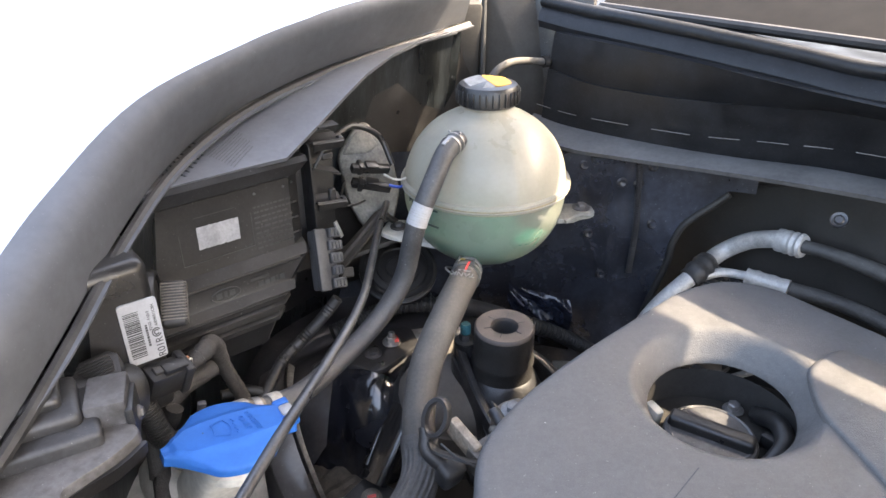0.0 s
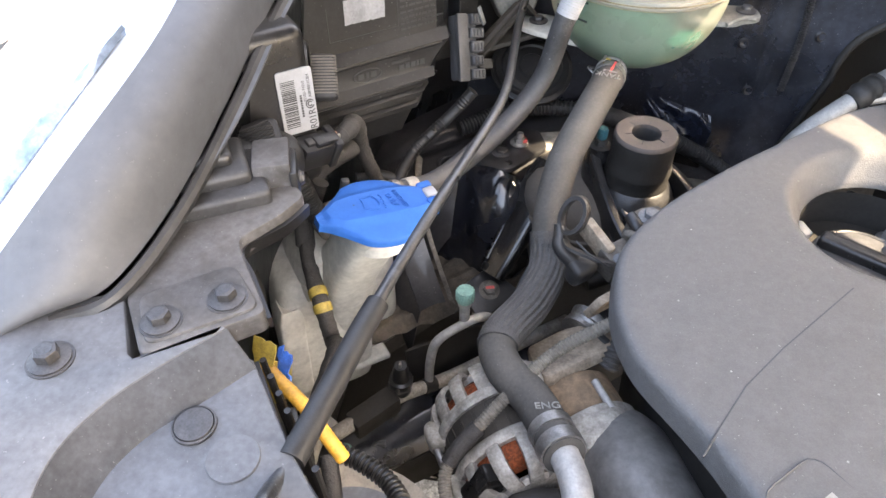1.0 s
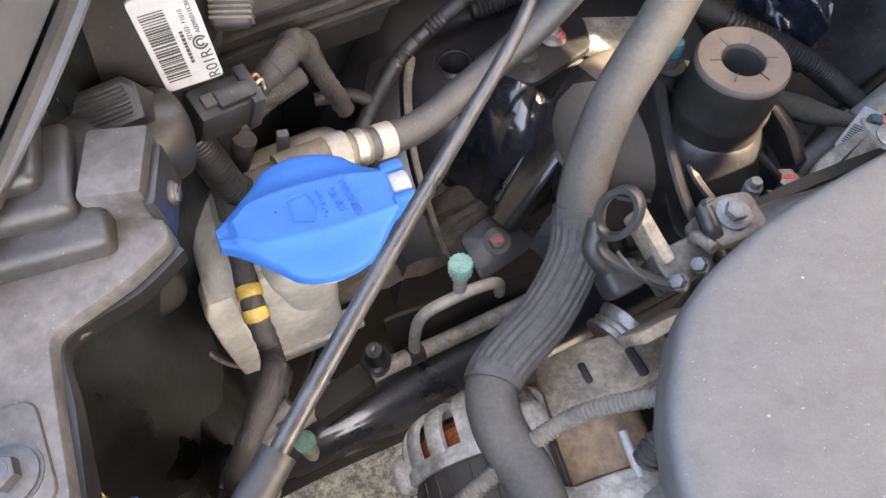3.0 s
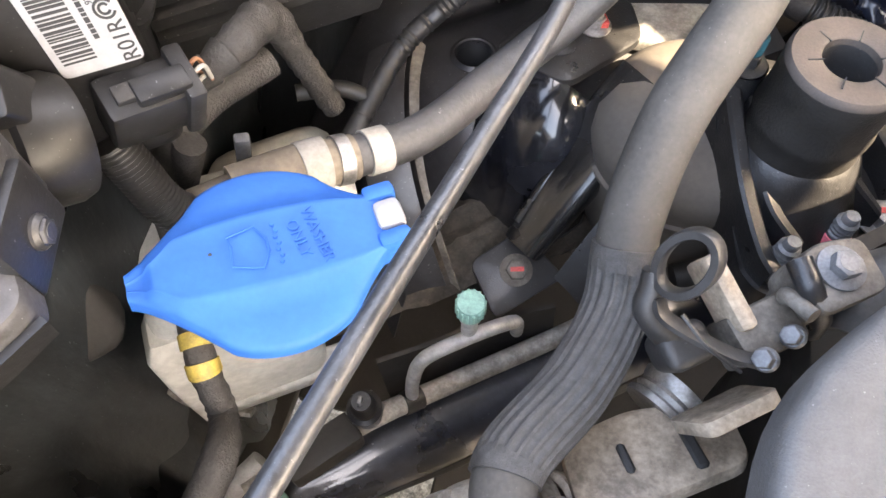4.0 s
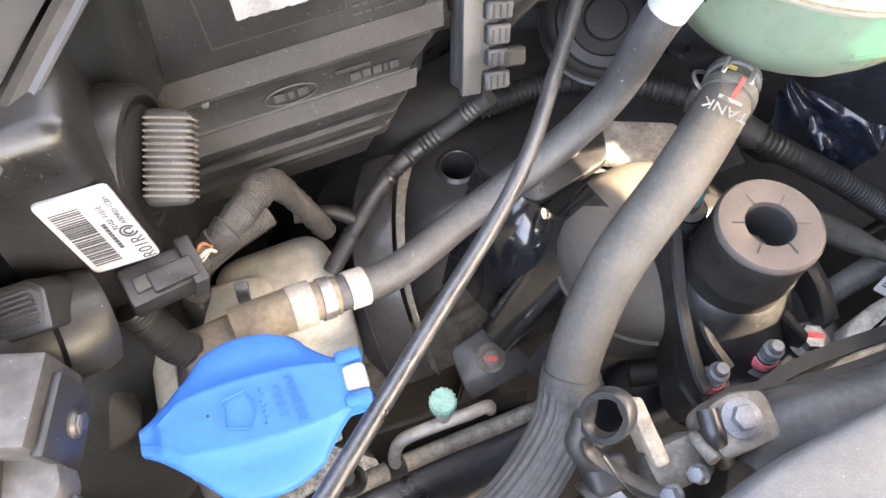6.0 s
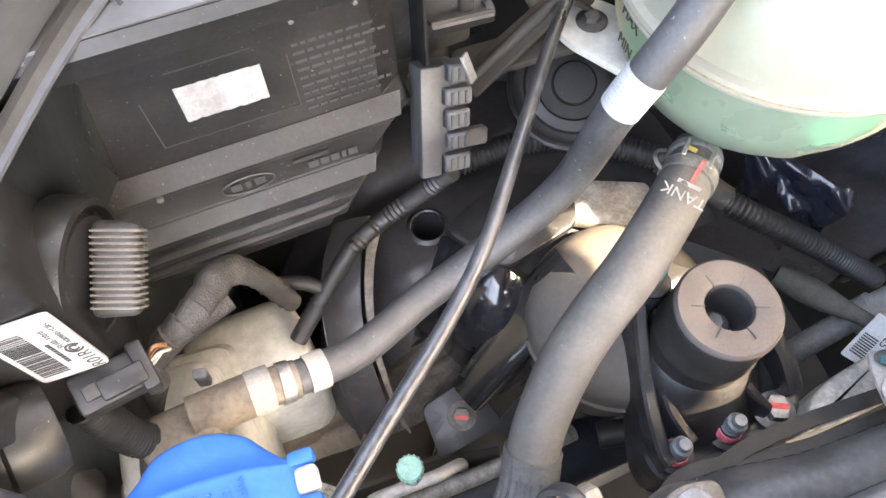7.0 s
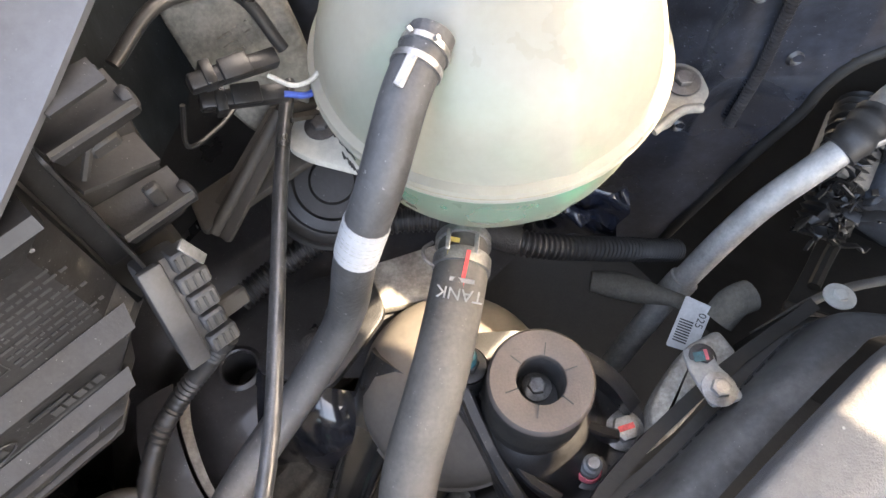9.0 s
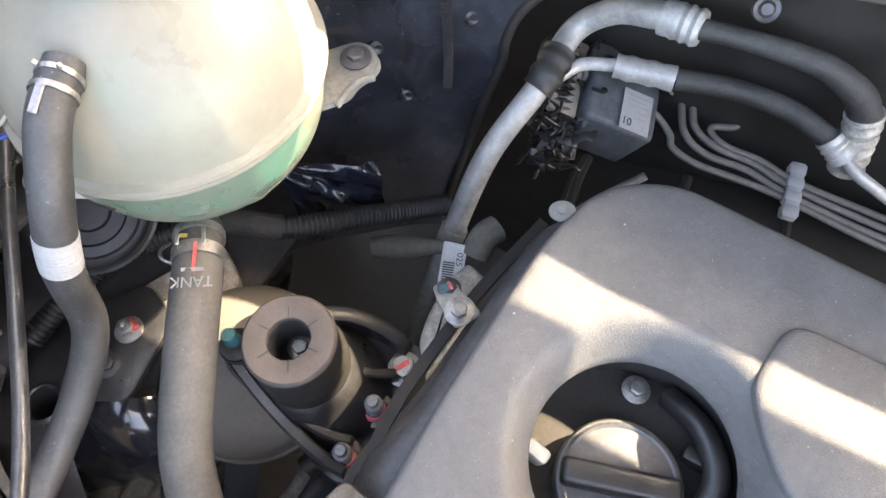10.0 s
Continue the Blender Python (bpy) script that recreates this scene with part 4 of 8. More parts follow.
def ear(hub, toward, name, out, mat_):
    """A lug with a bolt hole on the tank's side."""
    hub, d = V(*hub), V(*toward)
    d.z = 0
    d.normalize()
    s = V(-d.y, d.x, 0)
    return part(name, slab(rounded(out, 0.012, 6), -0.006, 0.0, facing(hub, s * -1, d), 0.002), mat_, tank, "mounting lug")


ear((-0.058, 0.803, 1.055), (-1, 0.35, 0), "mounting_lug", [(-0.030, -0.07), (-0.026, 0.002), (-0.020, 0.019), (0.014, 0.022), (0.024, 0.010), (0.026, -0.012), (0.014, -0.022), (0.012, -0.07)], MILK_DIRTY)
ear((0.175, 0.785, 1.091), (1, 0.05, 0), "mounting_lug", [(-0.018, -0.034), (-0.017, 0.006), (-0.009, 0.015), (0.010, 0.016), (0.018, 0.007), (0.021, -0.006), (0.030, -0.016), (0.030, -0.05), (0.028, -0.07), (-0.028, -0.07)], LUG_GREY)
part("lug_web", tube([(0.150, 0.752, 1.088), (0.168, 0.762, 1.0925), (0.182, 0.764, 1.0915)], 0.0030, 10), LUG_GREY, tank, "stiffening web of the lug")
bolt(tank, (-0.058, 0.803, 1.056), (0, 0, 1), 0.0065, 0.006, 0.0115, STEEL_DARK)
bolt(tank, (0.175, 0.785, 1.092), (0, 0, 1), 0.0065, 0.006, 0.0115, STEEL_DARK)
part("upper_nozzle", tube([TC + V(-0.01, -0.02, 0.07), (0.022, 0.748, 1.192), (0.015, 0.735, 1.197)], 0.0065, 14), MILK, tank)
part("lower_nozzle", tube([TC + V(-0.012, -0.05, -0.07), (0.031, 0.722, 1.040), (0.029, 0.705, 1.045)], 0.0125, 14), COOLANT, tank, "green tinted outlet")
for z, w in ((-0.001, 0.018), (-0.022, 0.018)):
    a0 = -2.38
    rr = TR * max(0.0, 1 - (abs(z) / TR) ** 2.25) ** 0.5 + 0.0006
    part("level_mark", sweep([TC + V(rr * math.cos(a0 + w * k / 5 / rr), rr * math.sin(a0 + w * k / 5 / rr), z) for k in range(6)], 0.0012, 6), PRINT, tank, "dark level mark")
for txt, z in (("MAX", 0.001), ("MIN", -0.020)):
    a0 = -2.57
    n3 = V(math.cos(a0), math.sin(a0), 0)
    letters("writing", txt, 0.010, facing(TC + n3 * (TR * max(0.0, 1 - (abs(z) / TR) ** 2.25) ** 0.5 + 0.0035) + V(0, 0, z), V(-n3.y, n3.x, 0), V(0, 0, 1)), PRINT, tank, 0.0003)

# ---- hoses ----
HOSE_A = [(0.0175, 0.739, 1.1975), (0.003, 0.711, 1.192), (-0.012, 0.683, 1.166), (-0.030, 0.668, 1.122), (-0.046, 0.661, 1.058), (-0.077, 0.635, 1.017), (-0.118, 0.591, 0.993), (-0.147, 0.542, 0.994), (-0.176, 0.511, 1.002)]
ha = thing("overflow_hose", V(-0.077, 0.635, 1.0), "grey dusty rubber hose from the coolant tank with white bands", "hose")
part("hose", tube(HOSE_A, 0.0113, 18, 10), HOSE_DARK, ha)
line = catmull(HOSE_A, 20)


def along(pts, c, half, n=20):
    ln = catmull(pts, n)
    i = min(range(len(ln)), key=lambda k: (ln[k] - V(*c)).length)
    lo = hi = i
    while lo > 0 and (ln[lo] - ln[i]).length < half:
        lo -= 1
    while hi < len(ln) - 1 and (ln[hi] - ln[i]).length < half:
        hi += 1
    return ln[lo:hi + 1]


lab = part("paper_band", sweep(along(HOSE_A, (-0.027, 0.668, 1.135), 0.011), 0.0118, 20), WHITE, ha, "white printed paper band")
for k in range(6):
    c = along(HOSE_A, (-0.027, 0.668, 1.135), 0.008)
    q = c[int(len(c) * (k + 0.5) / 6)]
    part("print_line", sweep([q, q + (c[-1] - c[0]).normalized() * 0.0004], 0.01188, 20), PALE_PRINT, lab)
cl = part("clamp", sweep(along(HOSE_A, (0.0085, 0.722, 1.1965), 0.0010), 0.0124, 20), STEEL, ha, "spring wire hose clamp")
part("second_turn", sweep(along(HOSE_A, (0.0128, 0.730, 1.198), 0.0010), 0.0124, 20), STEEL, cl)
for s in (-1, 1):
    part("clamp_tang", tube([V(0.013, 0.729, 1.2085) + V(0.010, -0.006, 0.0) * s * 0.5, V(0.013, 0.729, 1.2105) + V(0.013, -0.008, 0.0) * s * 0.5], 0.0013, 8), STEEL, cl)
part("clamp_tab", block((0.005, 0.016, 0.0016), facing((0.004, 0.713, 1.2052), (0.85, -0.5, 0), (0.45, 0.85, 0.25)), 0.0005, 1), STEEL, cl)
part("white_band", sweep(along(HOSE_A, (-0.168, 0.519, 0.999), 0.006), 0.0126, 20), WHITE_DIRTY, ha, "grubby white plastic band")
end = thing("hose_joint", V(-0.2, 0.48, 1.0), "dirty cream plastic hose joint on the washer bottle", "hose joint")
part("joint_body", tube([(-0.176, 0.511, 1.002), (-0.195, 0.494, 1.008), (-0.222, 0.468, 1.013)], lambda f, s: 0.0122 if f < 0.35 else 0.0138, 18, 8), MUD, end)
part("joint_collar", sweep(along([(-0.176, 0.511, 1.002), (-0.195, 0.494, 1.008), (-0.222, 0.468, 1.013)], (-0.193, 0.496, 1.007), 0.006), 0.0145, 18), WHITE_DIRTY, end, "grubby white collar")
part("joint_ring", sweep(along([(-0.176, 0.511, 1.002), (-0.195, 0.494, 1.008), (-0.222, 0.468, 1.013)], (-0.181, 0.506, 1.004), 0.003), 0.0135, 18), STEEL, end)
part("joint_block", block((0.046, 0.030, 0.028), facing((-0.226, 0.460, 1.006), (-0.73, -0.68, 0.0), (0.68, -0.73, 0)), 0.008, 3), MUD, end, "mud stained moulded elbow")
part("peg", block((0.008, 0.006, 0.03), Matrix.Translation((-0.228, 0.493, 1.012)) @ pose(0, 0, 0, 10, 10, 30), 0.0015), ABS_GREY, end, "pale blue plastic peg")

HOSE_B = [(0.031, 0.722, 1.040), (0.025, 0.688, 1.045), (0.007, 0.63, 1.04), (-0.017, 0.574, 1.009), (-0.025, 0.53, 0.97), (-0.022, 0.491, 0.938), (-0.036, 0.442, 0.936), (-0.062, 0.392, 0.937), (-0.055, 0.36, 0.938), (-0.029, 0.329, 0.941), (-0.014, 0.298, 0.949), (-0.002, 0.270, 0.957)]
hb = thing("coolant_hose", V(-0.02, 0.5, 0.93), "thick grey dusty rubber coolant hose with a ribbed sleeve", "hose")
part("hose", tube(HOSE_B, lambda f, s: 0.0160 if f < 0.06 else 0.0172, 22, 10), RUBBER, hb)
sl = [p for p in catmull(HOSE_B, 24)]
i0 = min(range(len(sl)), key=lambda k: (sl[k] - V(-0.024, 0.515, 0.957)).length)
i1 = min(range(len(sl)), key=lambda k: (sl[k] - V(-0.060, 0.388, 0.937)).length)
flute = []
for k in range(80):
    a = 2 * math.pi * k / 80
    r = 1.0 + (0.035 if k % 4 < 2 else -0.035)
    flute.append((r * math.cos(a), r * math.sin(a)))
part("ribbed_sleeve", sweep(evenly(sl[i0:i1], 0.004), 0.0187, 80, True, flute), SLEEVE, hb, "ribbed woven protective sleeve")
for i in (i0, i1):
    part("sleeve_end", sweep(sl[i - 3:i + 4], 0.0192, 24), SLEEVE, hb, "frayed end of the sleeve")
uc = part("upper_clamp", sweep(along(HOSE_B, (0.0295, 0.711, 1.042), 0.0022), 0.0180, 24), STEEL, hb, "spring wire hose clamp")
part("second_turn", sweep(along(HOSE_B, (0.0265, 0.694, 1.0445), 0.0024), 0.0184, 24), STEEL, uc)
for s in (-1, 1):
    part("clamp_tang", block((0.003, 0.014, 0.0016), facing(V(0.028, 0.703, 1.0615) + V(0.0085, -0.002, -0.001) * s, (1, -0.2, 0), (0.3, 0.95, 0)), 0.0005, 1), STEEL, uc)
part("clamp_loop", tube([(0.010, 0.712, 1.046), (0.004, 0.706, 1.050), (0.004, 0.698, 1.052), (0.009, 0.694, 1.049)], 0.0013, 8), STEEL, uc)
part("lower_clamp", sweep(along(HOSE_B, (-0.005, 0.277, 0.955), 0.006), 0.0190, 24), STEEL, hb, "wide spring clamp on the lower end")
part("lower_clamp", sweep(along(HOSE_B, (-0.012, 0.294, 0.950), 0.004), 0.0188, 24), STEEL, hb, "wide spring clamp on the lower end")
d = (V(0.007, 0.63, 1.04) - V(0.025, 0.688, 1.045)).normalized()
letters("writing", "TANK", 0.0105, facing(V(0.0225, 0.668, 1.0625), d.cross(V(0, 0, 1)), d), PALE_PRINT, hb, 0.0004)
part("red_stripe", bars([(-0.0012, -0.014, 0.0012, 0.014)], facing(V(0.027, 0.682, 1.0628), d.cross(V(0, 0, 1)) * -1, d)), RED, hb, "red paint stripe")
part("yellow_dab", bars([(-0.012, -0.022, -0.006, -0.019), (-0.012, -0.013, -0.005, -0.010)], facing(V(0.026, 0.682, 1.0605), d.cross(V(0, 0, 1)) * -1, d)), YELLOW_TAPE, hb)
part("tan_mark", bars([(-0.007, -0.0012, 0.008, 0.0016)], facing(V(0.0245, 0.677, 1.0624), d.cross(V(0, 0, 1)) * -1, d)), PALE_PRINT, hb)
d2 = (V(-0.002, 0.27, 0.957) - V(-0.029, 0.329, 0.941)).normalized()
letters("writing", "ENG", 0.0105, facing(V(-0.0175, 0.308, 0.9645), (1, 0.2, 0.0), d2 * -1), PALE_PRINT, hb, 0.0004)
pipe = thing("coolant_pipe", V(0.0, 0.2, 0.9), "bright aluminium coolant pipe below the hose clamp", "pipe")
part("tube", tube([(-0.004, 0.276, 0.955), (0.006, 0.247, 0.958), (0.010, 0.218, 0.952), (0.008, 0.188, 0.93), (0.0, 0.168, 0.88), (0.0, 0.16, 0.82)], 0.0118, 18), ALU, pipe)
part("flange", slab(rounded([(-0.03, -0.02), (0.075, -0.03), (0.08, 0.0), (0.04, 0.016), (-0.03, 0.02)], 0.01), -0.004, 0.004, Matrix.Translation((0.03, 0.195, 0.89)) @ pose(0, 0, 0, 8, 0, -20), 0.003), ALU, pipe)
bolt(pipe, (0.075, 0.185, 0.896), (0, 0, 1), 0.006, 0.006, 0.010, STEEL)

# ---- bonnet stay ----
ROD_LINE = [(-0.071, 0.86, 1.085), (-0.079, 0.762, 1.078), (-0.080, 0.666, 1.079), (-0.0805, 0.595, 1.083), (-0.087, 0.545, 1.083), (-0.103, 0.475, 1.082), (-0.124, 0.373, 1.089), (-0.145, 0.276, 1.087), (-0.1645, 0.173, 1.083), (-0.1675, 0.135, 1.098), (-0.166, 0.102, 1.106), (-0.167, 0.06, 1.11)]
stay = thing("bonnet_stay", V(-0.12, 0.4, 1.05), "bent black painted bonnet stay with a grey foam grip", "bonnet stay")
part("rod", tube(ROD_LINE, 0.0046, 14, 10), ROD, stay)
part("foam_grip", sweep([V(-0.1425, 0.287, 1.087), V(-0.148, 0.262, 1.086), V(-0.156, 0.218, 1.084), V(-0.1645, 0.172, 1.083)], 0.0080, 20), FOAM, stay, "thick grey foam grip")
part("grip_rim", sweep([V(-0.1632, 0.180, 1.083), V(-0.1652, 0.169, 1.083)], 0.0085, 20), FOAM, stay)
clip = thing("stay_clip", V(-0.166, 0.107, 1.088), "black plastic clip that holds the bonnet stay", "clip")
for s in (-1, 1):
    part("jaw", block((0.010, 0.030, 0.022), facing((-0.166 + s * 0.012, 0.108 - s * 0.003, 1.104), (1, -0.25, 0), (0.05, 1, 0)), 0.003), BLACK_CLEAN, clip)
part("base", block((0.042, 0.034, 0.008), facing((-0.166, 0.107, 1.092), (1, -0.25, 0), (0.05, 1, 0)), 0.003), BLACK_CLEAN, clip)

# ---- lamp housing ----
lamp = thing("headlamp_housing", H(0.0, 1.0, -0.05), "large black plastic headlamp housing with a creased white sticker", "headlamp")
PROFILE = [(0.005, 1.211), (0.009, 1.206), (0.007, 1.194), (-0.006, 1.190), (-0.009, 1.186), (-0.010, 1.110), (-0.0095, 1.108), (0.001, 1.100), (0.0015, 1.097), (0.0, 1.095), (0.0, 1.075), (0.001, 1.073), (0.009, 1.067), (0.0095, 1.064), (0.007, 1.062), (0.007, 1.057), (0.013, 1.055), (0.0135, 1.050), (0.009, 1.048), (0.009, 1.045), (0.013, 1.043), (0.013, 1.038), (0.005, 1.034), (-0.004, 1.004), (-0.05, 0.996), (-0.14, 1.0), (-0.14, 1.20)]


def face_end(z):
    """How far back the face runs at this height."""
    return 0.104 if z > 1.095 else 0.085 + (z - 1.07) * 0.9 if z > 1.05 else 0.066 - (1.05 - z) * 0.35


bm = bmesh.new()
cols = []
for k in range(13):
    f = k / 12
    cols.append([bm.verts.new(H(-0.084 + (face_end(z) + 0.084) * f, z, o - (0.012 * max(0, f - 0.94) / 0.06 if 1.0 < z < 1.2 else 0))) for o, z in PROFILE])
for a, b in zip(cols, cols[1:]):
    for j in range(len(PROFILE)):
        q = (j + 1) % len(PROFILE)
        bm.faces.new((a[j], a[q], b[q], b[j]))
bm.faces.new(cols[0])
bm.faces.new(cols[-1][::-1])
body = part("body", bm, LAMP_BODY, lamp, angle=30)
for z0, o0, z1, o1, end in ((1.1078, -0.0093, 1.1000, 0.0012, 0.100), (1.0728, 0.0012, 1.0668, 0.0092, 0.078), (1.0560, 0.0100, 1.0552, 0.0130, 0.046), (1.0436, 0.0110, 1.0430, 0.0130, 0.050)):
    part("ridge", sheet([[H(-0.080 + (end + 0.080) * k / 10, z0 + 0.0006, o0 + 0.0004) for k in range(11)], [H(-0.080 + (end - 0.004 + 0.080) * k / 10, z1, o1 + 0.0008) for k in range(11)]], 0.0006), RIDGE, lamp, "paler strip along a ridge")
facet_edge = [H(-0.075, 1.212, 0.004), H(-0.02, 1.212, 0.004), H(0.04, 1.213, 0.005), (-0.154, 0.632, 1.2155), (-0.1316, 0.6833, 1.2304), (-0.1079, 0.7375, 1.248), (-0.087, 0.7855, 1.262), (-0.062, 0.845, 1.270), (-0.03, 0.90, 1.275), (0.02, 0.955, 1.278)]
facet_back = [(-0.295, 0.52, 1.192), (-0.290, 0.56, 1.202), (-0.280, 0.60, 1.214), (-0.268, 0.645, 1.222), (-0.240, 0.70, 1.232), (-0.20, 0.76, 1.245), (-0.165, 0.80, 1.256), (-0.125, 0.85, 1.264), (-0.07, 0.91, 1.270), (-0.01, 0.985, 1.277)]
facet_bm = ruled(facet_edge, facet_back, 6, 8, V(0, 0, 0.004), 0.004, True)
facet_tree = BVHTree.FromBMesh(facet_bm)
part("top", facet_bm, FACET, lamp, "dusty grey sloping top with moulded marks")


def on_top(x, y):
    hit_ = facet_tree.ray_cast(V(x, y, 1.4), V(0, 0, -1))[0]
    return hit_ + V(0, 0, 0.0004) if hit_ else V(x, y, 1.2205)


mark_u, mark_v = V(0.883, -0.470, 0), V(0.30, 0.954, 0)
for k in range(10):
    a = V(-0.2283, 0.6243, 0) + mark_u * (0.0036 * k)
    part("moulded_line", sweep([on_top(*(a + mark_v * (0.006 * j)).xy) for j in range(9 - k // 4)], 0.0003, 5), MARK, lamp)
for i in range(3):
    for j in range(9):
        if (i + j * 2) % 7:
            a = V(-0.2435, 0.581, 0) + V(0.008, 0.061, 0) * (j / 8) + V(-0.0085, 0.0045, 0) * i
            part("moulded_mark", sweep([on_top(*a.xy), on_top(*(a + mark_u * 0.003).xy), on_top(*(a + mark_u * 0.0055).xy)], 0.0011, 5), MARK, lamp)
fr = lambda a, z, o=-0.0097: facing(H(a, z, o), E1, V(0, 0, 1))
bm = sheet([[fr(0.008, 1.147) @ pose(0, 0, 0, 0, 0, -1) @ V(-0.0215 + 0.043 * i / 30 + 0.0004 * noise.noise(V(i, j * 3, 2)) * (i in (0, 30)), -0.012 + 0.024 * j / 18 + 0.0009 * noise.noise(V(i * 0.5, j, 7)) * (j in (0, 18)), 0.0009 + 0.0007 * abs(noise.noise(V(i * 0.22, j * 0.12, 3))) + 0.0004 * noise.noise(V(i * 0.6, j * 0.5, 5))) for i in range(31)] for j in range(19)], 0.0003)
part("sticker", bm, WHITE_CREASED, lamp, "creased blank white sticker", angle=70)
part("sticker_frame", bars([(-0.039, -0.026, 0.036, -0.0254), (-0.039, 0.0085, -0.0385, -0.026), (0.0355, -0.026, 0.036, 0.012), (-0.022, 0.022, 0.02, 0.0228)], fr(0.008, 1.147), 0.0005), GREY_PRINT, lamp)
rng = random.Random(4)
rows = []
for k in range(9):
    x, y = 0.0, 0.024 - 0.0058 * k
    lim = 0.044 + 0.005 * math.sin(k * 2)
    while x < lim - 0.002:
        w = min(rng.uniform(0.002, 0.007), lim - x)
        rows.append((x, y, x + w, y + 0.0020))
        x += w + 0.0016
part("moulded_text", bars(rows, fr(0.047, 1.138), 0.0005), GREY_PRINT, lamp, "rows of small raised writing")
part("maker_badge", sweep([H(0.001 + 0.0155 * math.cos(2 * math.pi * k / 28), 1.0835 + 0.0068 * math.sin(2 * math.pi * k / 28), 0.0012) for k in range(29)], 0.0006, 6), GREY_PRINT, lamp, "raised oval badge outline")
part("badge_bars", bars([(-0.010, -0.003, -0.004, 0.003), (-0.0015, -0.003, 0.0015, 0.003), (0.004, -0.003, 0.010, 0.003)], fr(0.001, 1.0835, 0.001), 0.0005), GREY_PRINT, lamp)
for q in ((0, 0.0, 0.006, 0.006), (0.0075, 0.0, 0.0125, 0.006), (0.014, 0, 0.019, 0.006), (0.0205, 0, 0.023, 0.006), (0.0245, 0, 0.030, 0.006), (-0.008, 0.0085, 0.013, 0.0115)):
    part("maker_bar", bars([q], fr(0.037, 1.079, 0.001), 0.0005), GREY_PRINT, lamp)
for p, r in ((H(-0.045, 1.098, 0.003), 0.002), (H(0.082, 1.178, -0.009), 0.0014), (H(0.092, 1.180, -0.009), 0.0012), (H(0.05, 1.178, -0.009), 0.0014)):
    part("moulding_pip", lathe([(r, -0.001), (r, 0.001), (0, 0.0014)], aim(p, NF), 10), GREY_FACET, lamp)
# inner block beside the face, with the round bulb cover
block_m = facing(H(-0.150, 1.115, 0.015), E1, NF)
part("side_box", block((0.13, 0.135, 0.150), block_m @ pose(0, 0, 0), 0.01, 3), BLACK, lamp)
tu, tv = V(0.864, 0.504, 0), V(-0.504, 0.864, 0)


def tray_box(s0, s1, b0, b1, z0, z1, bev):
    c = V(-0.285, 0.318, 0) + tu * ((s0 + s1) / 2) + tv * ((b0 + b1) / 2)
    c.z = (z0 + z1) / 2
    return block((s1 - s0, b1 - b0, z1 - z0), facing(c, tu, tv), bev, 3)


part("lower_tray", tray_box(-0.004, 0.062, 0.0, 0.06, 1.09, 1.124, 0.004), TRAY, lamp, "black stepped tray under the lamp")
part("tray_step", tray_box(0.002, 0.052, 0.014, 0.065, 1.12, 1.134, 0.005), TRAY, lamp)
part("upper_tray", tray_box(0.010, 0.042, 0.026, 0.070, 1.13, 1.143, 0.005), TRAY, lamp)
part("tray_lip", tray_box(-0.004, 0.068, -0.004, 0.004, 1.104, 1.110, 0.0015), TRAY, lamp)
kn = V(-0.252, 0.504, 1.122)
disc = part("bulb_cover", lathe([(0.028, -0.02), (0.036, -0.015), (0.036, -0.002), (0.034, 0.002), (0.031, 0.0025), (0.0295, -0.002), (0.027, -0.003), (0.026, 0.001), (0, 0.003)], aim(kn, V(0.95, 0.30, -0.05)), 44), LAMP_BODY, lamp, "round black bulb cover")
gm = facing(kn + V(0.004, 0.0, 0.004), V(-0.24, 0.82, 0.5).cross(V(0.95, 0.30, -0.05)), V(-0.24, 0.82, 0.5))
part("grip", block((0.0125, 0.046, 0.022), gm @ pose(0, 0, 0.011), 0.004, 3, (0.85, 0.95)), RIDGE, disc, "dusty ribbed grip")
for k in range(13):
    part("grip_rib", block((0.0134, 0.0014, 0.0224), gm @ pose(0, -0.0180 + 0.0030 * k, 0.0114), 0.0005, 1, (0.86, 1)), GRIP_RIB, disc)
# paper label with bar code
lm = facing(V(-0.247, 0.4618, 1.1273), V(0.0245, 0.0188, 0), V(0, 0, 1))
plabel = part("paper_label", slab(rounded([(-0.0153, -0.0293), (0.0153, -0.0293), (0.0153, 0.0293), (-0.0153, 0.0293)], 0.003, 3), -0.001, 0.0006, lm, 0.0002, 1), WHITE, lamp, "white paper label with a bar code")
rng = random.Random(11)
code, y = [], -0.023
while y < 0.021:
    h = rng.choice((0.0005, 0.0008, 0.0012))
    code.append((-0.0125, y, -0.0005, y + h))
    y += h + rng.choice((0.0005, 0.0007, 0.0011))
tagged(part("bar_code", bars(code, lm @ pose(0, 0, 0.0007), 0.0002), PRINT, plabel, "black bar code"), kind="stuff")
letters("writing", "R01R", 0.0088, lm @ pose(0.0112, -0.0190, 0.0007, 0, 0, 90), PRINT, plabel, 0.0001)
part("logo", sweep([lm @ V(0.0102 + 0.0034 * math.cos(0.6 + 5.2 * k / 16), -0.0040 + 0.0040 * math.sin(0.6 + 5.2 * k / 16), 0.0008) for k in range(17)], 0.0005, 6), PRINT, plabel, "round approval mark")
part("logo", sweep([lm @ V(0.0102 + 0.0018 * math.cos(0.6 + 5.2 * k / 12), -0.0040 + 0.0022 * math.sin(0.6 + 5.2 * k / 12), 0.0008) for k in range(13)], 0.0005, 6), PRINT, plabel)
letters("writing", "92102- F1010", 0.0034, lm @ pose(0.0066, 0.0085, 0.0007, 0, 0, 90), PRINT, plabel, 0.0001)
letters("writing", "A009R011CBH", 0.0034, lm @ pose(0.0112, 0.0125, 0.0007, 0, 0, 90), PRINT, plabel, 0.0001)
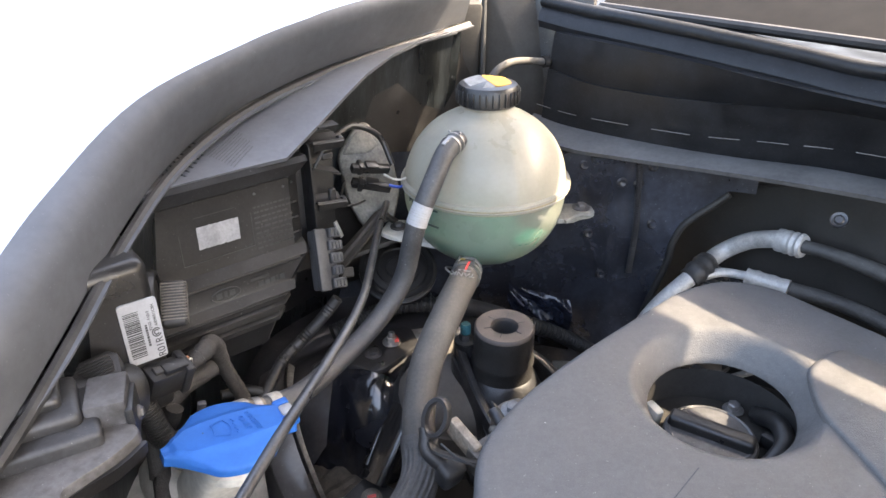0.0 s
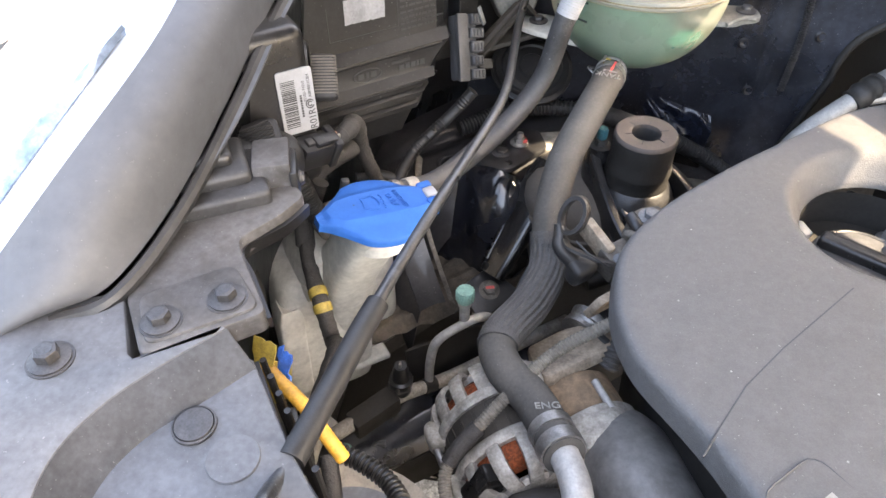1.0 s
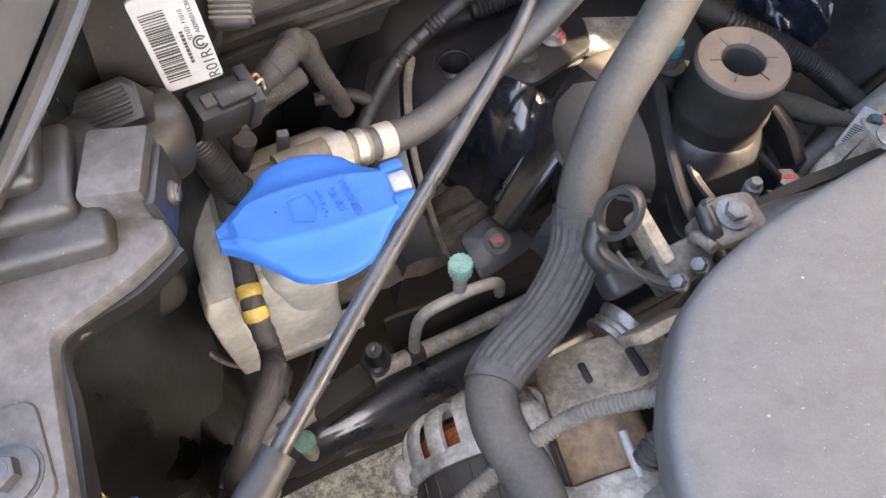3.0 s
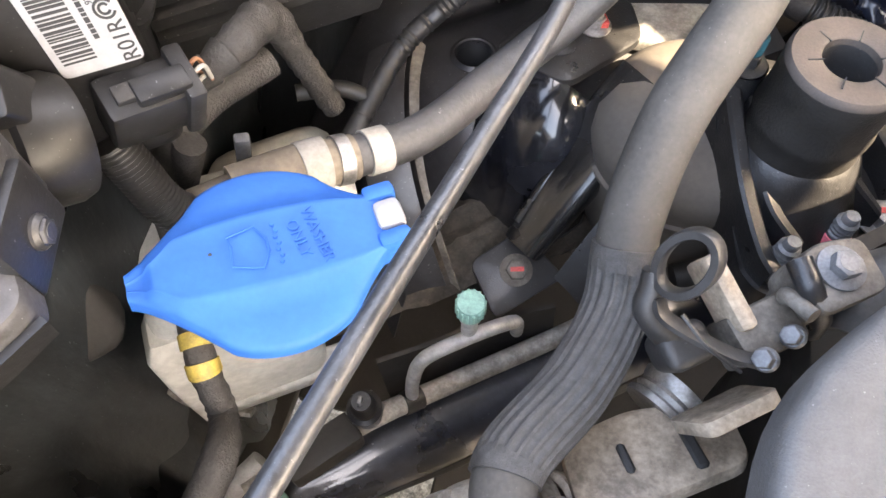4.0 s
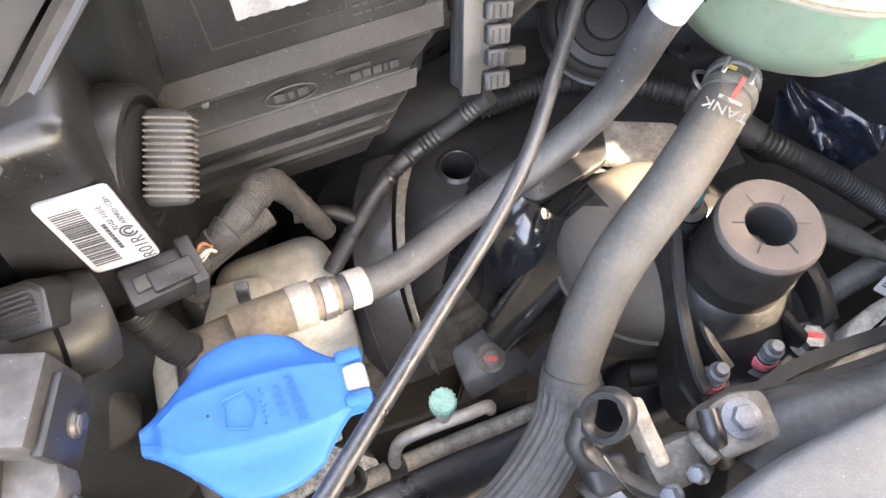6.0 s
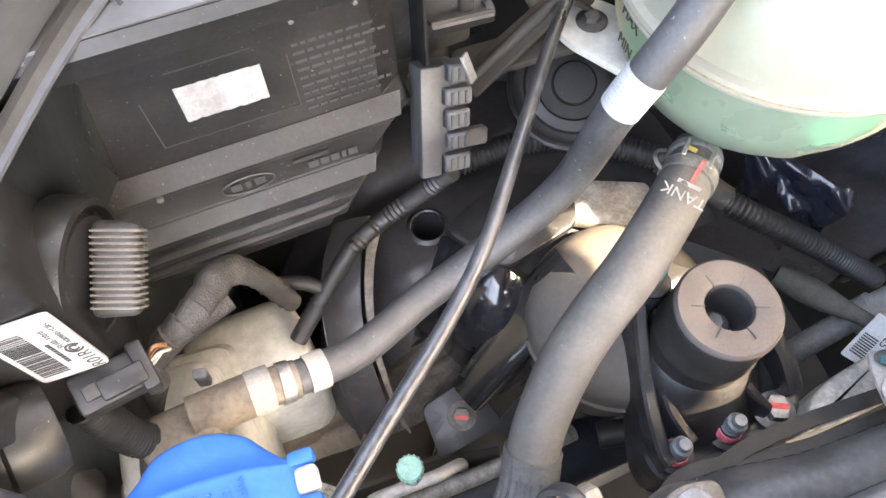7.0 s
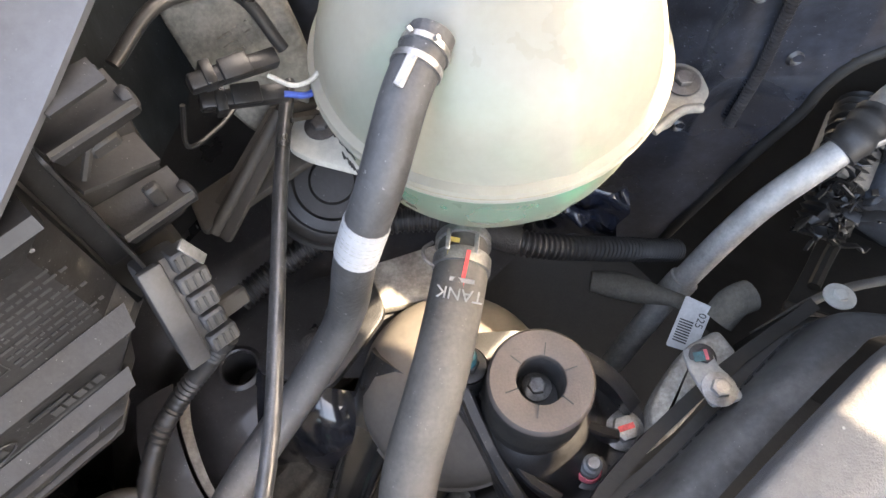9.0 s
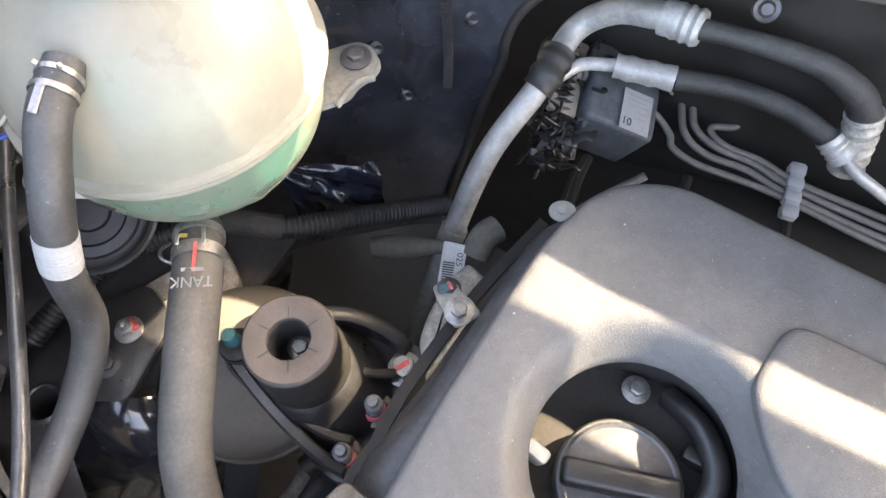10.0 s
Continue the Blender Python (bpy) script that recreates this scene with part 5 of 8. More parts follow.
small, y = [], -0.015
while y < 0.006:
    w = rng.uniform(0.0012, 0.0024)
    small.append((0.0022, y, 0.0040, y + w))
    y += w + 0.0006
part("small_print", bars(small, lm @ pose(0, 0, 0.0007), 0.0002), PRINT, plabel, "line of small print")

# levelling motor with its plug below the label
motor = thing("levelling_motor", V(-0.26, 0.42, 1.07), "black plastic lamp levelling motor with a plugged connector", "motor")
ax = (V(-0.247, 0.452, 1.082) - V(-0.283, 0.398, 1.110)).normalized()
part("barrel", lathe([(0, -0.02), (0.020, -0.02), (0.0225, -0.016), (0.0225, 0.028), (0.0250, 0.030), (0.0255, 0.034), (0.0255, 0.048), (0.0235, 0.053), (0, 0.053)], aim((-0.283, 0.398, 1.104), ax), 44), LAMP_BODY, motor, "round black motor barrel")
rk = facing((-0.2668, 0.4162, 1.1232), (0.83, 0.53, 0.17), (-0.53, 0.70, 0.48))
part("adjuster", slab(rounded([(-0.020, -0.011), (0.017, -0.011), (0.019, 0.006), (0.013, 0.012), (-0.017, 0.012)], 0.002), -0.022, 0.0, rk, 0.0012), BLACK, motor, "ribbed adjuster knob")
part("adjuster_well", slab(rounded([(-0.016, -0.0085), (0.0145, -0.0085), (0.0165, 0.005), (0.0115, 0.0095), (-0.014, 0.0095)], 0.0015), -0.002, 0.0004, rk, 0.0002, 1), LOOM, motor)
for k in range(7):
    part("adjuster_rib", block((0.0265 - 0.0007 * abs(k - 3), 0.0009, 0.0022), rk @ pose(0.0006, -0.0066 + 0.0023 * k, 0.0010), 0.0003, 1), RIDGE, motor)
pm = facing((-0.2365, 0.4655, 1.0765), (0.6, 0.78, -0.18), (0.2, -0.3, 1))
plug = thing("plug", V(-0.236, 0.466, 1.06), "black plastic multi-pin plug with taped wires", "plug")
part("shell", block((0.036, 0.026, 0.021), pm @ pose(-0.003, 0, -0.002), 0.003), LAMP_BODY, plug)
part("latch", block((0.022, 0.006, 0.011), pm @ pose(0.002, 0.0145, 0.001), 0.0015), LAMP_BODY, plug)
part("window", block((0.012, 0.004, 0.008), pm @ pose(-0.010, 0.0140, -0.001), 0.001), RIDGE, plug)
part("skirt", block((0.008, 0.031, 0.026), pm @ pose(0.013, 0, -0.002), 0.002), LAMP_BODY, plug)
for k, mt in enumerate((WIRE_BROWN, WIRE_WHITE, WIRE_BROWN, BLACK, WIRE_BROWN, WIRE_WHITE)):
    a = (pm @ pose(0.016, -0.008 + 0.0032 * k, -0.006 + 0.004 * (k % 2))).translation
    part("wire", tube([a, a + V(0.003, 0.006, 0.005 - 0.002 * (k % 3)), V(-0.231, 0.496, 1.064) + V(0.001 * k, -0.001 * k, 0.0022 * (k % 3))], 0.0010, 6), mt, plug)
lug = thing("lamp_lug", V(-0.23, 0.375, 1.1), "grey topped black plastic mounting lug of the lamp", "lug")
lg = facing((-0.243, 0.384, 1.116), (0.94, 0.33, 0), (-0.33, 0.94, 0))
part("body", block((0.028, 0.038, 0.032), lg, 0.0025, 2), BRACKET, lug)
part("end_face", block((0.006, 0.034, 0.030), lg @ pose(0.015, -0.004, -0.006), 0.002), BLACK_CLEAN, lug)
part("web", block((0.034, 0.024, 0.014), lg @ pose(-0.002, -0.022, -0.012), 0.004), BLACK, lug)
bolt(lug, tuple(lg @ V(0.018, -0.004, -0.008)), tuple(lg.to_3x3() @ V(1, 0, 0)), 0.0045, 0.004, 0.006, STEEL_DARK)
harn = thing("taped_harness", V(-0.225, 0.55, 0.93), "wiring harness wrapped in dusty cloth tape", "wiring")
part("sheath", tube([(-0.236, 0.492, 1.062), (-0.224, 0.513, 1.068), (-0.226, 0.547, 1.052), (-0.226, 0.566, 1.008), (-0.214, 0.572, 0.962)], lambda f, s: 0.0064 + 0.0022 * math.sin(min(1, f * 1.6) * 3.0) + 0.0014 * ((s * 105) % 1) + 0.0010 * noise.noise(V(s * 90, 1, 2)), 18, 12, 0.0008), TAPE, harn)
part("branch", tube([(-0.228, 0.54, 1.03), (-0.25, 0.50, 1.03), (-0.262, 0.47, 1.01), (-0.262, 0.455, 0.97)], 0.0085, 12), TAPE, harn)

# clips and fins at the back end of the lamp housing
fins = thing("lamp_bracket", H(0.13, 1.03, -0.02), "black plastic bracket with fins and snap posts", "bracket")
# a ladder of moulded shelves on a back plate
part("back_plate", slab(rounded([(0.106, 1.10), (0.156, 1.10), (0.160, 1.216), (0.124, 1.216), (0.106, 1.20)], 0.004), -0.003, 0.0, facing(V(-0.223, 0.591, 0) + NF * -0.036, E1, V(0, 0, 1)), 0.001), LAMP_BODY, fins, "black back plate of the ladder")
part("side_wall", slab(rounded([(-0.036, 1.10), (-0.012, 1.10), (-0.014, 1.21), (-0.036, 1.222)], 0.003), -0.002, 0.0, facing(V(-0.223, 0.591, 0) + E1 * 0.118, NF, V(0, 0, 1)), 0.0008), LAMP_BODY, fins)
for z, tip, o0, o1, a1, lip in ((1.2270, 1.2248, -0.028, -0.012, 0.157, 0.0), (1.2140, 1.2099, -0.036, -0.010, 0.161, 0.006), (1.1835, 1.1690, -0.036, -0.013, 0.156, 0.0), (1.1450, 1.1383, -0.036, -0.011, 0.160, 0.006)):
    a0 = 0.118 if z < 1.22 else 0.128
    part("shelf", ruled([H(a0, z + 0.002, o0), H(a1, tip + 0.002, o0)], [H(a0 + 0.004, z, o1), H(a1, tip, o1 - 0.003)], 8, 4, V(0, 0, -lip * 0.6), 0.0022), RIDGE, fins, "dusty moulded shelf")
    if lip:
        part("shelf_end", lathe([(0, -0.003), (0.0058, -0.003), (0.0066, -0.001), (0.0066, 0.001), (0.004, 0.0025), (0, 0.003)], aim(H(a1, tip - 0.003, -0.020), E1), 18), RIDGE, fins)
        part("shelf_front", ruled([H(a0 + 0.004, z, o1), H(a1, tip, o1 - 0.003)], [H(a0 + 0.006, z - lip * 1.6, o1 - 0.004), H(a1, tip - lip * 1.3, o1 - 0.007)], 8, 3, V(0, 0, 0), 0.0018), LAMP_BODY, fins)
part("brace", sweep([H(0.124, 1.180, -0.020), H(0.142, 1.2055, -0.020)], 0.0022, 8), RIDGE, fins)
part("latch_tab", block((0.014, 0.006, 0.008), facing(H(0.142, 1.194, -0.020), E1, NF), 0.0015, 1), RIDGE, fins)
part("latch_tab", block((0.008, 0.006, 0.016), facing(H(0.146, 1.1465, -0.021), E1, NF), 0.0015, 1), RIDGE, fins)
part("web", block((0.05, 0.02, 0.16), facing(H(0.120, 1.130, -0.050), E1, NF), 0.004, 1), DULL_BLACK, fins)
conn = thing("fuse_connector", V(-0.115, 0.675, 1.02), "grey plastic connector block with coded slots", "connector")
cm = facing(V(-0.134, 0.668, 1.072), V(0.72, 0.62, -0.22), V(-0.12, 0.47, 0.87))
part("body", block((0.026, 0.068, 0.018), cm @ pose(0, 0.008, 0), 0.003), CONN_GREY, conn, "grey connector body")
part("cover", block((0.014, 0.070, 0.006), cm @ pose(-0.008, 0.008, 0.011), 0.002), CONN_GREY, conn)
for k, (w, h) in enumerate(((0.014, 0.0115), (0.018, 0.011), (0.016, 0.0125), (0.014, 0.011), (0.018, 0.0115))):
    part("slot_block", block((w, h, 0.014), cm @ pose(0.010, 0.037 - 0.0142 * k, 0.008), 0.0015, 1), CONN_GREY, conn)
    for m_ in range(3):
        part("slot", block((0.0016, 0.0075, 0.002), cm @ pose(0.005 + 0.0046 * m_, 0.037 - 0.0142 * k, 0.0150), 0.0003, 1), PRINT, conn)
part("tab", block((0.020, 0.012, 0.008), cm @ pose(0.026, -0.010, 0.002), 0.0015, 1), DULL_BLACK, conn)
part("broken_foil", block((0.006, 0.020, 0.002), cm @ pose(0.015, 0.040, 0.016, 10, 20, 30), 0.0004, 1), SILVER, conn, "torn foil edge")

# ---- bracket and radiator cover at the front ----
brk = thing("lamp_support_bracket", V(-0.24, 0.26, 1.09), "dusty grey plastic support bracket with two bolts", "bracket")
outline = rounded([(-0.201, 0.248), (-0.262, 0.204), (-0.293, 0.247), (-0.30, 0.30), (-0.30, 0.375), (-0.235, 0.385), (-0.212, 0.362), (-0.222, 0.338), (-0.243, 0.308), (-0.226, 0.283)], 0.007)
part("plate", slab(outline, 1.096, 1.1125, None, 0.0025, 2), BRACKET, brk)
part("raised_pad", slab(rounded([(-0.206, 0.250), (-0.262, 0.211), (-0.284, 0.247), (-0.235, 0.283)], 0.008), 1.110, 1.1145, None, 0.0015), BRACKET, brk)
part("drop_edge", ruled([(-0.203, 0.249, 1.104), (-0.226, 0.283, 1.104), (-0.243, 0.309, 1.104), (-0.222, 0.338, 1.104), (-0.212, 0.362, 1.104)], [(-0.204, 0.252, 1.092), (-0.228, 0.284, 1.092), (-0.245, 0.309, 1.092), (-0.2235, 0.338, 1.093), (-0.2135, 0.362, 1.094)], 4, 3, V(0, 0, 0), 0.003), BLACK, brk)
bolt(brk, (-0.228, 0.253, 1.1150), (0, 0, 1), 0.0068, 0.008, 0.0115, STEEL_DARK, washer=0.0128, spin=10)
bolt(brk, (-0.260, 0.229, 1.1150), (0, 0, 1), 0.0068, 0.008, 0.0115, STEEL_DARK, washer=0.0128, spin=25)
front = thing("radiator_cover", V(-0.25, 0.1, 1.06), "dusty grey plastic radiator cover with a sunken middle", "cover")
up_edge = [(-0.2212, 0.2322), (-0.245, 0.203), (-0.266, 0.172), (-0.276, 0.140), (-0.271, 0.105), (-0.255, 0.05), (-0.225, -0.06)]
lo_edge = [(-0.2030, 0.2215), (-0.226, 0.192), (-0.247, 0.166), (-0.257, 0.138), (-0.254, 0.110), (-0.238, 0.055), (-0.208, -0.06)]
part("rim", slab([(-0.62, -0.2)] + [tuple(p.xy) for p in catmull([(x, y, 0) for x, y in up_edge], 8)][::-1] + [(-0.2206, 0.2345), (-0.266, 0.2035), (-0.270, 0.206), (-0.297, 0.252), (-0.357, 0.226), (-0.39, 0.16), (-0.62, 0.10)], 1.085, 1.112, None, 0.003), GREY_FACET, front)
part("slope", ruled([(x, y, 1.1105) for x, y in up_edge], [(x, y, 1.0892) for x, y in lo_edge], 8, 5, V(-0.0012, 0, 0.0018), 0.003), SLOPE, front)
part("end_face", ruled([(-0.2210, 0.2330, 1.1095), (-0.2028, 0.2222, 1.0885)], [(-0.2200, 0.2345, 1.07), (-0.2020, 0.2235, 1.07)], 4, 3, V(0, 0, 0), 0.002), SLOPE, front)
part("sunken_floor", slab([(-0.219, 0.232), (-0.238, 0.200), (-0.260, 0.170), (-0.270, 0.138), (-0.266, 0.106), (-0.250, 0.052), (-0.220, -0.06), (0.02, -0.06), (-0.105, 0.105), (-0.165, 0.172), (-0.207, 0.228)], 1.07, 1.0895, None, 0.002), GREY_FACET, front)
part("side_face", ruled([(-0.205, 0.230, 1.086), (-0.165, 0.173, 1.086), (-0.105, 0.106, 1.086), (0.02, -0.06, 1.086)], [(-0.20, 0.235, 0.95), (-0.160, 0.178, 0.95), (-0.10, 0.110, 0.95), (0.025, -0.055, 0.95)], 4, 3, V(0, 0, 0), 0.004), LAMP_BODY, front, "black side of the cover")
for k in range(7):
    p = V(-0.2035, 0.2325, 0).lerp(V(-0.150, 0.166, 0), k / 6)
    part("side_rib", tube([V(p.x, p.y, 1.084), V(p.x + 0.002, p.y + 0.002, 1.03), V(p.x + 0.004, p.y + 0.004, 0.96)], 0.0022, 8), LAMP_BODY, front)
bolt(front, (-0.311, 0.194, 1.113), (0, 0, 1), 0.0072, 0.009, 0.012, STEEL_DARK, washer=0.0135, spin=5)
part("push_clip", lathe([(0.0125, -0.001), (0.0125, 0.0015), (0.0115, 0.0018), (0.0112, 0.001), (0.0108, 0.0025), (0, 0.0032)], Matrix.Translation((-0.223, 0.178, 1.090)), 32), STEEL_DARK, front, "round push clip")
part("boss", lathe([(0.015, -0.001), (0.0145, 0.0008), (0, 0.001)], Matrix.Translation((-0.194, 0.162, 1.090)), 32), GREY_FACET, front)

# ---- washer bottle ----
wash = thing("washer_bottle", V(-0.2, 0.45, 0.74), "cream plastic washer bottle with a blue hinged cap", "washer bottle")
cc = V(-0.1745, 0.4215, 1.0535)
wdir, wside = V(0.087, 0.062, 0).normalized(), V(0.062, -0.087, 0).normalized()
part("neck", lathe([(0.030, -0.004), (0.030, -0.012), (0.029, -0.03)], Matrix.Translation(cc), 36), MILK_DIRTY, wash, "cream filler neck")
front_left = V(-0.253, 0.421, 0)


def bottle(s, b, z):
    """A place by its run along the bottle's front, its depth behind it and its height."""
    p = front_left + wdir * s - wside * b
    p.z = z
    return p




def bottle_block(s0, s1, b0, b1, z0, z1, bev, taper=None):
    c = bottle((s0 + s1) / 2, (b0 + b1) / 2, (z0 + z1) / 2)
    return block((s1 - s0, b1 - b0, z1 - z0), facing(c, wdir, wside * -1), bev, 4, taper)


def stack(levels, e=4.0, n=56):
    """A blown shape through rounded sections (s0, s1, b0, b1, z) of the bottle."""
    bm_ = bmesh.new()
    rings_ = []
    for s0, s1, b0, b1, z in levels:
        ring_ = []
        for k in range(n):
            c, d_ = math.cos(2 * math.pi * k / n), math.sin(2 * math.pi * k / n)
            ring_.append(bm_.verts.new(bottle((s0 + s1) / 2 + (s1 - s0) / 2 * math.copysign(abs(c) ** (2 / e), c), (b0 + b1) / 2 + (b1 - b0) / 2 * math.copysign(abs(d_) ** (2 / e), d_), z)))
        rings_.append(ring_)
    for a_, b_ in zip(rings_, rings_[1:]):
        for k in range(n):
            bm_.faces.new((a_[k], a_[(k + 1) % n], b_[(k + 1) % n], b_[k]))
    bm_.faces.new(rings_[0][::-1])
    bm_.faces.new(rings_[-1])
    return bm_


part("body", stack([(-0.026, 0.056, 0.012, 0.10, 0.760), (-0.032, 0.062, 0.004, 0.105, 0.770), (-0.034, 0.065, 0.001, 0.105, 0.80), (-0.033, 0.068, 0.0, 0.105, 0.86), (-0.030, 0.070, 0.002, 0.105, 0.905), (-0.026, 0.071, 0.006, 0.105, 0.922), (-0.018, 0.070, 0.014, 0.10, 0.934), (-0.006, 0.066, 0.026, 0.095, 0.939)], 6), MILK_DIRTY, wash)
part("upper_body", stack([(0.016, 0.069, 0.002, 0.09, 0.84), (0.016, 0.070, -0.004, 0.075, 0.895), (0.018, 0.071, -0.024, 0.045, 0.945), (0.024, 0.076, -0.048, 0.012, 0.99), (0.036, 0.090, -0.072, -0.018, 1.04)], 3.4), MILK_DIRTY, wash, "sloping filler column")
part("shoulder", stack([(-0.004, 0.060, 0.006, 0.09, 0.925), (-0.002, 0.058, 0.002, 0.085, 0.950), (0.006, 0.056, 0.004, 0.075, 0.966), (0.016, 0.05, 0.012, 0.06, 0.972)], 4), MILK_DIRTY, wash)
part("rear_body", block((0.092, 0.075, 0.20), facing(V(-0.254, 0.546, 0.834) + NF * 0.012, V(0.77, 0.637, 0), NF * -1), 0.022, 4), MILK_DIRTY, wash)
part("mould_step", stack([(-0.036, -0.012, -0.003, 0.03, 0.79), (-0.036, -0.010, -0.004, 0.03, 0.86), (-0.034, -0.008, -0.003, 0.03, 0.905), (-0.028, -0.010, 0.004, 0.03, 0.915)], 8), MILK_DIRTY, wash, "moulded step of the bottle")
part("ledge", bottle_block(-0.002, 0.060, -0.004, 0.02, 0.926, 0.936, 0.003), MILK_DIRTY, wash, "moulded ledge for the harness")
part("lower_ridge", bottle_block(-0.030, 0.080, -0.002, 0.02, 0.79, 0.798, 0.003), MILK_DIRTY, wash)
part("foot_strap", strap(catmull([(-0.342, 0.444, 0.84), (-0.334, 0.43, 0.8), (-0.327, 0.419, 0.77), (-0.299, 0.414, 0.765), (-0.258, 0.419, 0.765)], 8), V(0.3, -0.6, 0.7), 0.006, 0.0022), ALU_DIRTY, wash, "bent metal strap under the bottle")
# the cap: a round dish with two swept ridges, a pull tab and a hinge
def cap_half(x):
    """Half the cap's width at x, from the pull tip to the hinge."""
    w = math.sqrt(max(0.0, 0.0425 ** 2 - x * x)) if abs(x) < 0.0425 else 0.0
    if x < -0.022:
        w = 0.0062 + 0.0302 * max(0.0, (x + 0.054) / 0.032) ** 1.25
    if x > 0.026:
        w = max(0.0140, 0.0140 + 0.0196 * max(0.0, 1 - (x - 0.026) / 0.018) ** 1.15)
    return w


def cap_ridge(x):
    """Half the width of the raised middle."""
    return min(0.0165 * max(0.0, 1 - (abs(x - 0.002) / 0.070) ** 2.4) ** 0.8, cap_half(x) * (0.92 if x > -0.02 else max(0.30, 0.92 + (x + 0.02) * 19)))


def cap_z(x, y):
    b, w = cap_ridge(x), cap_half(x)
    top = 0.0080 - 1.3 * (x - 0.004) ** 2 - (0.0026 if x < -0.045 else 0.0)
    if abs(y) <= b:
        return top + 0.0006 * (abs(y) / max(b, 1e-6)) ** 4
    f = min(1.0, (abs(y) - b) / 0.0115)
    out_ = 0.0036 * (1 - max(0.0, (abs(y) - b) / max(w - b, 1e-6)) ** 3)
    return top * (1 - f) ** 1.5 + out_ * f + 0.0004


xs = [-0.054, -0.053, -0.051] + [-0.049 + 0.0965 * k / 48 for k in range(49)] + [0.0495, 0.0515, 0.0525]
fr_ = [-1.0, -0.97, -0.90, -0.8, -0.68, -0.56, -0.44, -0.33, -0.22, -0.12, -0.05, 0.0]
bm = bmesh.new()
grid = []
for x in xs:
    w, b = cap_half(x), cap_ridge(x)
    ys = [-(b + (w - b) * -f) for f in fr_] + [b * (-0.9 + 1.8 * k / 9) for k in range(10)] + [(b + (w - b) * -f) for f in fr_[::-1]]
    col = [bm.verts.new((x, -w, -0.0065)), bm.verts.new((x, -w * 1.004, -0.0030))]
    col += [bm.verts.new((x, y, cap_z(x, y) - (0.0022 if abs(y) > w * 0.985 else 0.0))) for y in ys]
    col += [bm.verts.new((x, w * 1.004, -0.0030)), bm.verts.new((x, w, -0.0065))]
    grid.append(col)
for a, b in zip(grid, grid[1:]):
    for k in range(len(a) - 1):
        bm.faces.new((a[k], b[k], b[k + 1], a[k + 1]))
for col, s in ((grid[0], -1), (grid[-1], 1)):
    low_ = [bm.verts.new((v.co.x + 0.0004 * s, v.co.y, -0.0065)) for v in col]
    for k in range(len(col) - 1):
        bm.faces.new((col[k], col[k + 1], low_[k + 1], low_[k]))
bmesh.ops.remove_doubles(bm, verts=bm.verts, dist=0.00002)
cf = facing(cc, wdir, wside * -1)
bm.transform(cf @ pose(0, 0, 0, 3, 8, 0) @ Matrix.Diagonal((1.0, 0.955, 1.0, 1.0)))
cap = part("cap", bm, BLUE, wash, "bright blue cap with swept ridges", angle=70)
part("hinge", block((0.012, 0.014, 0.010), cf @ pose(0.0500, 0.002, -0.003), 0.003), WHITE, cap, "white hinge tongue")
for s in (-1, 1):
    part("hinge_ear", block((0.014, 0.008, 0.010), cf @ pose(0.0490, 0.002 + s * 0.0115, -0.003), 0.0025), BLUE, cap)
lift = cf @ pose(0, 0, 0, 3, 8, 0) @ pose(0.004, 0, 0.0083)
letters("writing", "WASHER", 0.0066, lift @ pose(0.015, 0.000, 0, 0, 0, -90 + 8), BLUE, cap, 0.0003)
letters("writing", "ONLY", 0.0066, lift @ pose(0.0075, 0.000, 0.0003, 0, 0, -90 + 8), BLUE, cap, 0.0003)
sym = [(-0.018, 0.003), (-0.019, -0.006), (-0.008, -0.0095), (-0.0045, -0.003), (-0.0045, 0.003), (-0.008, 0.0095), (-0.019, 0.007), (-0.018, 0.003)]
part("symbol", sweep([lift @ V(x, y, 0.0006) for x, y in sym], 0.0005, 6), BLUE, cap, "raised windscreen symbol")
for k in range(7):
    part("droplet", lathe([(0.001, 0), (0.0008, 0.0008), (0, 0.001)], lift @ pose(-0.001 + 0.0008 * (k % 2), 0.0085 - 0.0028 * k, 0.0), 8), BLUE, cap)
part("speck", lathe([(0.0008, 0), (0, 0.0004)], lift @ pose(-0.026, 0.002, -0.0002), 8), PRINT, cap)

# ---- engine mount ----
mount = thing("engine_mount", V(0.02, 0.65, 0.85), "dusty round engine mount cup with black cast bracket", "engine mount")
dc = V(0.018, 0.655, 0.90)
part("cup", lathe([(0.066, -0.08), (0.071, -0.04), (0.0735, 0.0), (0.0735, 0.016), (0.070, 0.026), (0.060, 0.036), (0.045, 0.042), (0.025, 0.045), (0, 0.046)], Matrix.Translation(dc) @ pose(0, 0, 0, 6, 0, 0), 56), DOME, mount, "dusty pressed steel cup")
part("cup_lip", lathe([(0.0735, -0.002), (0.0758, 0.0), (0.0758, 0.003), (0.0735, 0.005)], Matrix.Translation(dc) @ pose(0, 0, 0, 6, 0, 0), 56), DOME, mount)
arm_out = rounded([(0.010, 0.662), (0.030, 0.678), (0.085, 0.676), (0.125, 0.652), (0.158, 0.628), (0.157, 0.598), (0.125, 0.568), (0.092, 0.540), (0.066, 0.536), (0.052, 0.552), (0.032, 0.600), (0.010, 0.640)], 0.012, 4)
hub_ = V(0.070, 0.622, 0)


def deck(x, y):
    """The casting's upper side: a boss under the bushing and one under the stud, falling to the bolted feet."""
    boss = 0.964 - 0.054 * ease(0.030, 0.066, math.hypot(x - 0.068, y - 0.624))
    run = -0.62 * x + 0.785 * y
    return max(boss, 0.910 + 0.055 * max(0.0, min(1.0, (run - 0.398) / 0.095)))


